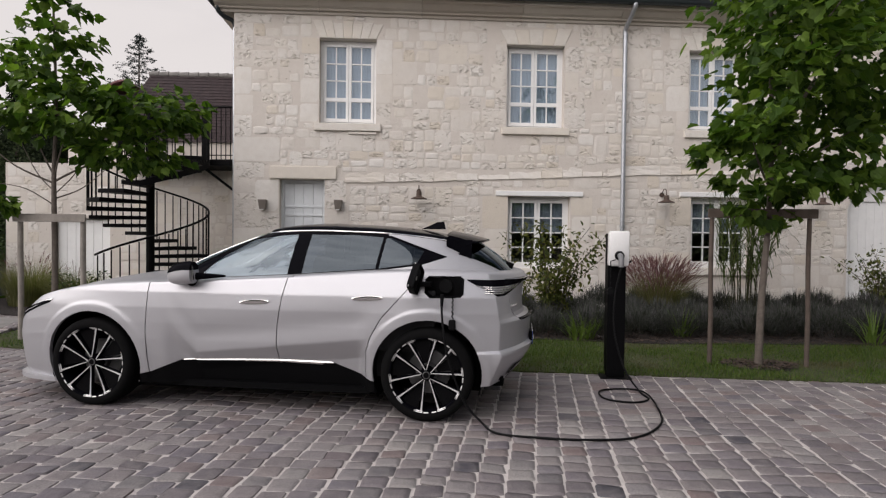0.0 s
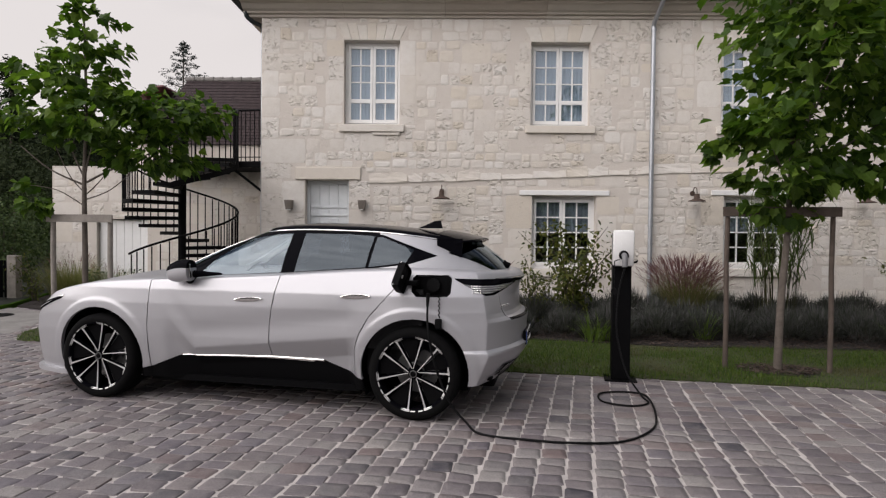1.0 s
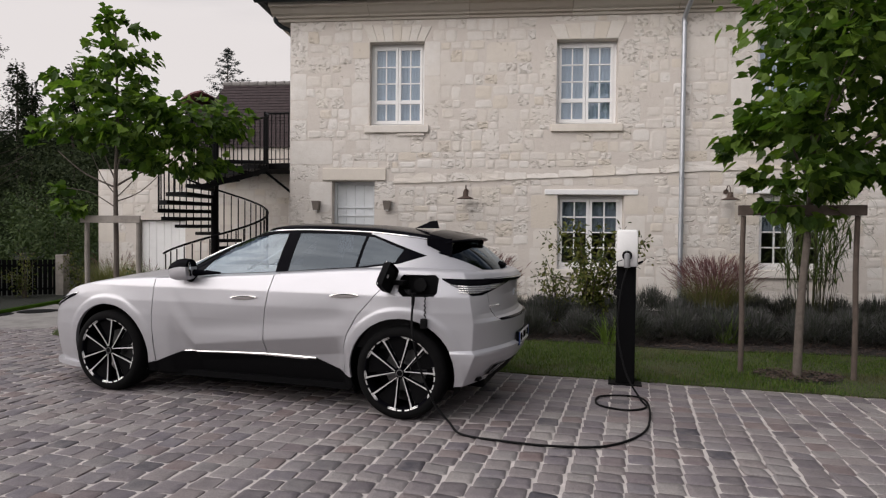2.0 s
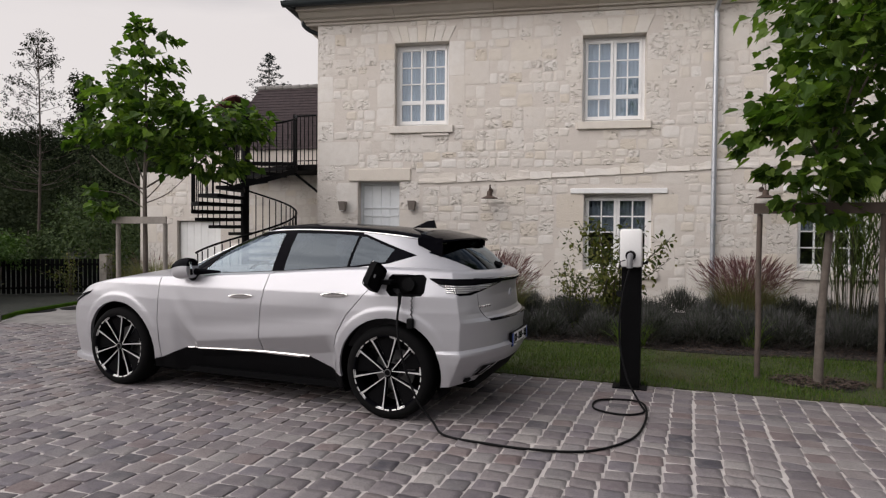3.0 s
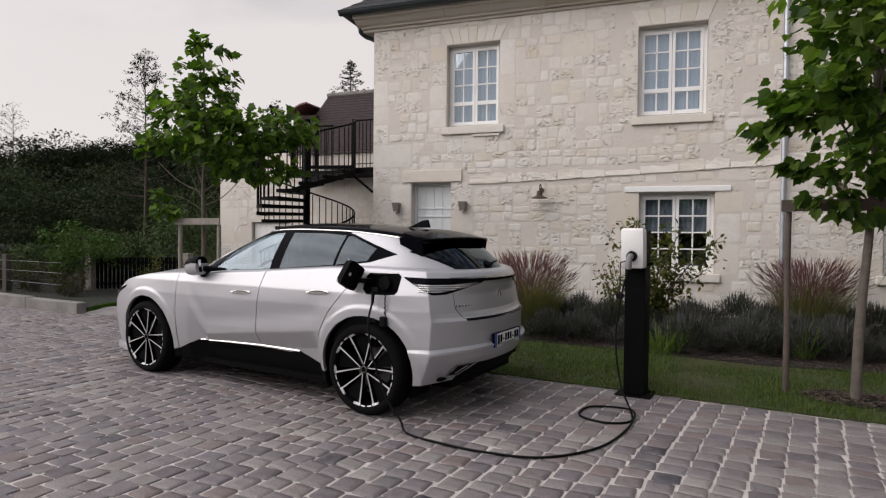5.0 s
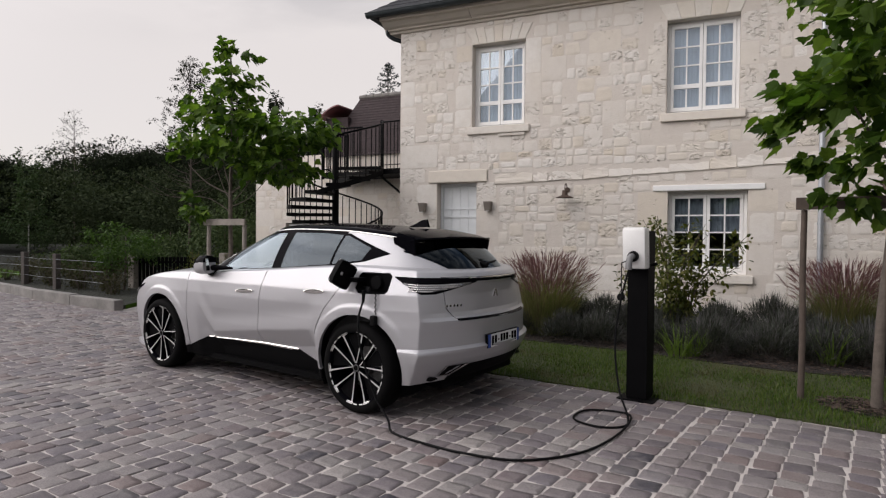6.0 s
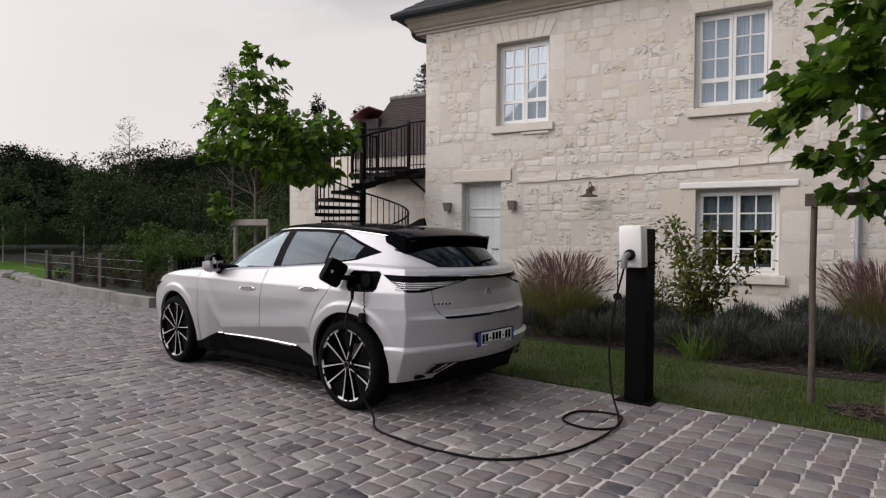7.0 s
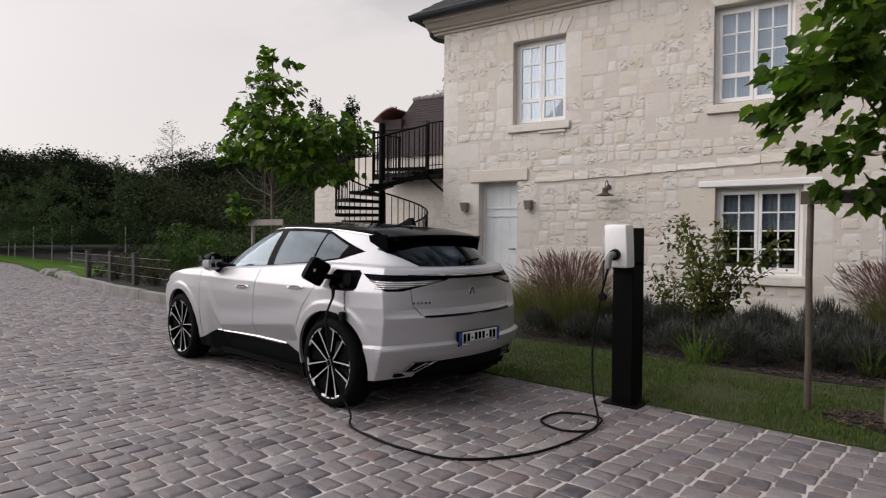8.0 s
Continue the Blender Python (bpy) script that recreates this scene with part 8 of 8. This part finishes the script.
tagged(blade_mesh("dry_grass", dry, DRY_GRASS, None, "", 2), "dry yellowed grass in worn patches of the lawn", "grass", kind="stuff")
# mulch ring round the staked tree
bm = bmesh.new()
prism(bm, [(3.83 + (0.42 + 0.1 * math.sin(3 * a) + 0.05 * math.sin(7 * a)) * math.cos(a), 5.95 + (0.27 + 0.06 * math.sin(4 * a)) * math.sin(a)) for a in [2 * math.pi * q / 36 for q in range(36)]], 0.0, 0.016)
tagged(part("mulch_ring", bm, SOIL), "dark bare soil round the tree trunk", "soil", kind="structure")
# bark chips on the bed
V, F = [], []
for k in range(6500):
    if k < 6000:
        x, y = rng.uniform(-0.5, 8.0), rng.uniform(7.0, 9.0)
    else:
        a, q = rng.uniform(0, 6.28), rng.uniform(0, 1) ** 0.5
        x, y = 3.83 + 0.42 * q * math.cos(a), 5.95 + 0.27 * q * math.sin(a)
    if k < 6000 and not inside(bed_poly, x, y):
        continue
    s, a = rng.uniform(0.012, 0.035), rng.uniform(0, 6.28)
    c, d = math.cos(a) * s, math.sin(a) * s
    z = 0.026 + rng.uniform(0, 0.012)
    b = len(V)
    V += [(x + c, y + d, z), (x - d * 0.5, y + c * 0.5, z + rng.uniform(0, 0.01)), (x - c, y - d, z), (x + d * 0.5, y - c * 0.5, z + rng.uniform(0, 0.01))]
    F.append((b, b + 1, b + 2, b + 3))
tagged(mesh_of("bark_chips", V, F, plain("bark_chip", (0.06, 0.04, 0.03), 0.9, var=0.5, scale=20)), "loose dark bark chips on the bed", "bark chips", kind="stuff")

# ---- stones of the walls ----
def stone_variant(seed, nx=7, nz=6, dressed=False):
    """A unit block face, worn and uneven: x and z from -0.5 to 0.5, front towards -y."""
    V, F = [], []
    off = Vector((seed * 7.3, seed * 3.1, 0))
    round_, wander, swell = (0.02, 0.012, 0.0015) if dressed else (0.09, 0.10, 0.0022)
    rr = random.Random(seed * 13 + 5)
    skew = 0.0 if dressed else 0.075
    corner = [[(rr.uniform(-skew, skew), rr.uniform(-skew, skew)) for _ in (0, 1)] for _ in (0, 1)]
    for j in range(nz + 1):
        for i in range(nx + 1):
            u, v = i / nx - 0.5, j / nz - 0.5
            # bring the outer rows close to the rim
            u, v = 0.5 * math.copysign(abs(2 * u) ** 0.7, u), 0.5 * math.copysign(abs(2 * v) ** 0.7, v)
            e = max(abs(u), abs(v)) * 2
            r = 1 - round_ * (abs(u) * 2) ** 4 * (abs(v) * 2) ** 4
            x = u * r * (1 + wander * noise.noise(Vector((u * 2.6, v * 2.6, 0)) + off))
            z = v * r * (1 + wander * noise.noise(Vector((u * 2.6, v * 2.6, 5)) + off))
            a, b = u + 0.5, v + 0.5
            for ci, cj, wt in ((0, 0, (1 - a) * (1 - b)), (1, 0, a * (1 - b)), (0, 1, (1 - a) * b), (1, 1, a * b)):
                x -= math.copysign(abs(corner[ci][cj][0]), ci - 0.5) * wt
                z -= math.copysign(abs(corner[ci][cj][1]), cj - 0.5) * wt
            y = -swell * (1 - e ** 5) + swell * 0.9 * noise.noise(Vector((u * 4, v * 4, 9)) + off)
            if e > 0.999:
                y = 0.0016
            V.append((x, y, z))
    n = nx + 1
    for j in range(nz):
        for i in range(nx):
            F.append((j * n + i, j * n + i + 1, (j + 1) * n + i + 1, (j + 1) * n + i))
    rim = [i for i in range(n)] + [j * n + nx for j in range(1, nz + 1)] + [nz * n + i for i in range(nx - 1, -1, -1)] + [j * n for j in range(nz - 1, 0, -1)]
    b = len(V)
    for k in rim:
        V.append((V[k][0], 0.03, V[k][2]))
    for k in range(len(rim)):
        q = (k + 1) % len(rim)
        F.append((rim[q], rim[k], b + k, b + q))
    return V, F


STONE_V = [stone_variant(s) for s in range(22)] + [stone_variant(30 + s, 5, 5, True) for s in range(6)]


def pack_wall(x0, x1, z0, z1, holes, rng):
    """Roughly coursed stones: tall bands cut into blocks, some split again."""
    out = []
    z = z0
    while z < z1 - 0.05:
        h = min(rng.uniform(0.28, 0.45), z1 - z)
        if z1 - (z + h) < 0.12:
            h = z1 - z
        x = x0
        while x < x1 - 0.04:
            w = rng.uniform(0.24, 0.58)
            if x1 - (x + w) < 0.15:
                w = x1 - x
            k = rng.uniform(0, 1)
            big = k < 0.24
            if big:
                cells = [(x, x + w, z, z + h)]
            elif w < 0.36:
                c = rng.uniform(0.35, 0.65)
                cells = [(x, x + w, z, z + h * c), (x, x + w, z + h * c, z + h)]
            else:
                c, d, e = rng.uniform(0.35, 0.65), rng.uniform(0.3, 0.7), rng.uniform(0.3, 0.7)
                cells = [(x, x + w * d, z, z + h * c), (x + w * d, x + w, z, z + h * c), (x, x + w * e, z + h * c, z + h), (x + w * e, x + w, z + h * c, z + h)]
            for a, b, c_, d_ in cells:
                dz = rng.uniform(-0.02, 0.02)
                ok = True
                for hx0, hx1, hz0, hz1 in holes:
                    if a < hx1 and b > hx0 and c_ + dz < hz1 and d_ + dz > hz0:
                        # trim to the nearer side of the opening, or drop
                        if a < hx0 and hx0 - a > 0.1:
                            b = hx0
                        elif b > hx1 and b - hx1 > 0.1:
                            a = hx1
                        elif c_ < hz0 and hz0 - c_ - dz > 0.08:
                            d_ = hz0 - dz
                        elif d_ > hz1 and d_ + dz - hz1 > 0.08:
                            c_ = hz1 - dz
                        else:
                            ok = False
                            break
                if ok and b - a > 0.7 * (d_ - c_) and b - a > 0.09 and d_ - c_ > 0.06:
                    out.append((a, b, c_ + dz, d_ + dz, big and b - a > 0.3))
            x += w
        z += h
    return out


def lay_stones(cells, y, parent, near, rng, fill_name, limit=300):
    """The nearest stones one by one, the rest joined."""
    meshes = []
    for V, F in STONE_V:
        me = bpy.data.meshes.new("stone")
        me.from_pydata(V, [], F)
        me.materials.append(STONE)
        me.shade_smooth()
        me.set_sharp_from_angle(angle=radians(60))
        me.update()
        meshes.append(me)
    V2, F2 = [], []
    made = 0
    for a, b, c, d, dressed in cells:
        g = rng.uniform(0.006, 0.012) if dressed else rng.uniform(0.002, 0.012)
        w, h = b - a - g, d - c - g
        px, pz, yy = (a + b) / 2, (c + d) / 2, y - rng.uniform(0.001, 0.006)
        k = int(rng.integers(22, 28)) if dressed else int(rng.integers(0, 22))
        fx, fz = (1 if rng.uniform() < 0.5 else -1), (1 if rng.uniform() < 0.5 else -1)
        if near(px, pz) and made < limit:
            ob = new("stone", meshes[k])
            ob.parent = parent
            ob.location, ob.scale = (px, yy, pz), (w, rng.uniform(0.6, 2.2), h)
            ob.rotation_euler = (0, rng.normal(0, 0.004 if dressed else 0.02), 0)
            made += 1
        else:
            base, proud = len(V2), rng.uniform(0.6, 2.2)
            SV, SF = STONE_V[k]
            V2 += [(px + x * w * fx, yy + yv * proud, pz + z * h * fz) for x, yv, z in SV]
            F2 += [tuple(base + i for i in (f if fx * fz > 0 else f[::-1])) for f in SF]
    ob = mesh_of(fill_name, V2, F2, STONE_FILL, parent, "", True)
    ob.data.set_sharp_from_angle(angle=radians(60))
    tagged(ob, "rubble stones of the wall", kind="stuff")


rng = np.random.default_rng(9)
holes = [(a - 0.03, b + 0.03, c - 0.02, d + 0.02) for a, b, c, d in OPENINGS]
holes += [(a - 0.14, b + 0.14, d, d + 0.33) for a, b, c, d in UPPER] + [(a - 0.1, b + 0.1, c - 0.15, c) for a, b, c, d in UPPER + LOWER]
holes += [(a - 0.25, b + 0.25, d, d + 0.11) for a, b, c, d in LOWER] + [(-2.55, -1.29, 2.4, 2.66)]
for k in range(20):
    xa = -1.15 + 0.73 * k
    holes.append((xa, xa + 0.73, course_z(xa + 0.36) - 0.02, course_z(xa + 0.36) + 0.19))
# dressed blocks at the corner and beside the openings
quoins = []
z, k = 0.0, 0
while z < 5.44:
    h = min(random.uniform(0.28, 0.52), 5.47 - z)
    quoins.append((HX0 + 0.002, HX0 + random.uniform(0.3, 0.85), z, z + h, True))
    z += h
    k += 1
for (a, b, c, d) in UPPER + LOWER + [DOOR]:
    for s in (0, 1):
        z, k = c, s
        while z < d - 0.05:
            h = min(random.uniform(0.3, 0.55), d - z)
            if d - z - h < 0.15:
                h = d - z
            w = random.uniform(0.22, 0.52)
            quoins.append((a - w, a - 0.004, z, z + h, True) if s == 0 else (b + 0.004, b + w, z, z + h, True))
            z += h
            k += 1
cells = pack_wall(HX0 + 0.01, 9.0, 0.0, 5.47, holes + [q[:4] for q in quoins], rng)
cells += pack_wall(9.0, HX1, 0.0, 5.47, holes, rng)
cells = quoins + cells
lay_stones(cells, WALL_Y, wall_front, lambda x, z: -1.2 < x < 4.2, rng, "rubble_fill")
cells = pack_wall(-8.08, HX0 - 0.02, 0.0, 2.76, [(ADOOR[0] - 0.03, ADOOR[1] + 0.03, -0.1, ADOOR[3] + 0.02)], rng)
lay_stones(cells, ANX_Y, annex_wall, lambda x, z: False, rng, "rubble_fill")

# ---- setts of the courtyard ----
AX_F, AX_R = Vector((-0.9753, 0.2211, 0)), Vector((0.2211, 0.9753, 0))


def sett_variant(seed):
    """A unit sett: worn top with rounded, wandering edges; x and y from -0.5 to 0.5."""
    r = np.random.default_rng(500 + seed)
    out = [(-0.5, -0.42), (-0.42, -0.5), (0.42, -0.5), (0.5, -0.42), (0.5, 0.42), (0.42, 0.5), (-0.42, 0.5), (-0.5, 0.42)]
    out = [(x + r.uniform(-0.028, 0.028), y + r.uniform(-0.028, 0.028)) for x, y in out]
    tilt = r.normal(0, 0.004, 2)
    V = [(x, y, -0.04) for x, y in out]
    V += [(x * 0.995, y * 0.995, -0.0035 + tilt[0] * x + tilt[1] * y) for x, y in out]
    V += [(x * 0.955, y * 0.955, 0.001 + tilt[0] * x + tilt[1] * y + r.normal(0, 0.0015)) for x, y in out]
    V += [(x * 0.45, y * 0.45, 0.0018 + r.normal(0, 0.001)) for x, y in out]
    F = []
    for k in range(3):
        for i in range(8):
            j = (i + 1) % 8
            F.append((8 * k + i, 8 * k + j, 8 * k + 8 + j, 8 * k + 8 + i))
    F.append(tuple(range(24, 32)))
    return V, F


SETT_V = [sett_variant(s) for s in range(16)]
sett_meshes = []
for V, F in SETT_V:
    me = bpy.data.meshes.new("sett")
    me.from_pydata(V, [], F)
    me.materials.append(SETT)
    me.shade_smooth()
    me.set_sharp_from_angle(angle=radians(50))
    me.update()
    sett_meshes.append(me)
rng = np.random.default_rng(17)
V2, F2 = [], []
made = 0
AV = [np.array(V) for V, F in SETT_V]
org = Vector((0.093, 4.130, 0))
for i in range(-80, 205):
    a = i * 0.1610
    b = -15.0 + rng.uniform(0, 0.2)
    wob = rng.normal(0, 0.003)
    while b < (12.0 if i < 138 else 16.0):
        ln = rng.uniform(0.118, 0.168)
        c = org + AX_F * (a + wob) + AX_R * (b + ln / 2)
        b += ln
        x, y = c.x, c.y
        if y < -8.5 or x < -31 or x > 12 or (y < -2.5 and x < -13) or not inside(pave_poly, x, y - 0.03):
            continue
        if inside([(-5.45, 7.62), (-6.0, 9.55), (-7.45, 10.3), (-8.6, 10.1), (-9.2, 8.6), (-7.2, 8.2), (-6.75, 7.5)], x, y):
            continue
        k = int(rng.integers(0, 16))
        w, h = 0.1485 * rng.uniform(0.96, 1.03), ln - rng.uniform(0.006, 0.011)
        turn = math.atan2(AX_F.y, AX_F.x) + 0.08 + rng.normal(0, 0.026)
        zz = rng.normal(0, 0.0014)
        if made < 300 and -0.3 < x < 2.7 and 2.3 < y < 4.2:
            ob = new("sett", sett_meshes[k])
            ob.parent = pavement
            ob.location, ob.scale = (x, y, zz), (w, h, 1)
            ob.rotation_euler = (0, 0, turn)
            made += 1
        else:
            base = len(V2)
            cs, sn = math.cos(turn), math.sin(turn)
            q = AV[k] * np.array([w, h, 1])
            V2.append(np.stack([x + q[:, 0] * cs - q[:, 1] * sn, y + q[:, 0] * sn + q[:, 1] * cs, q[:, 2] + zz], 1))
            base = 32 * (len(V2) - 1)
            F2 += [tuple(base + j for j in f) for f in SETT_V[k][1]]
me = bpy.data.meshes.new("sett_rest")
me.from_pydata(np.concatenate(V2).tolist(), [], F2)
me.materials.append(SETT_FAR)
me.shade_smooth()
me.set_sharp_from_angle(angle=radians(50))
ob = new("sett_rest", me)
ob.parent = pavement
tagged(ob, "worn granite setts farther off", kind="stuff")
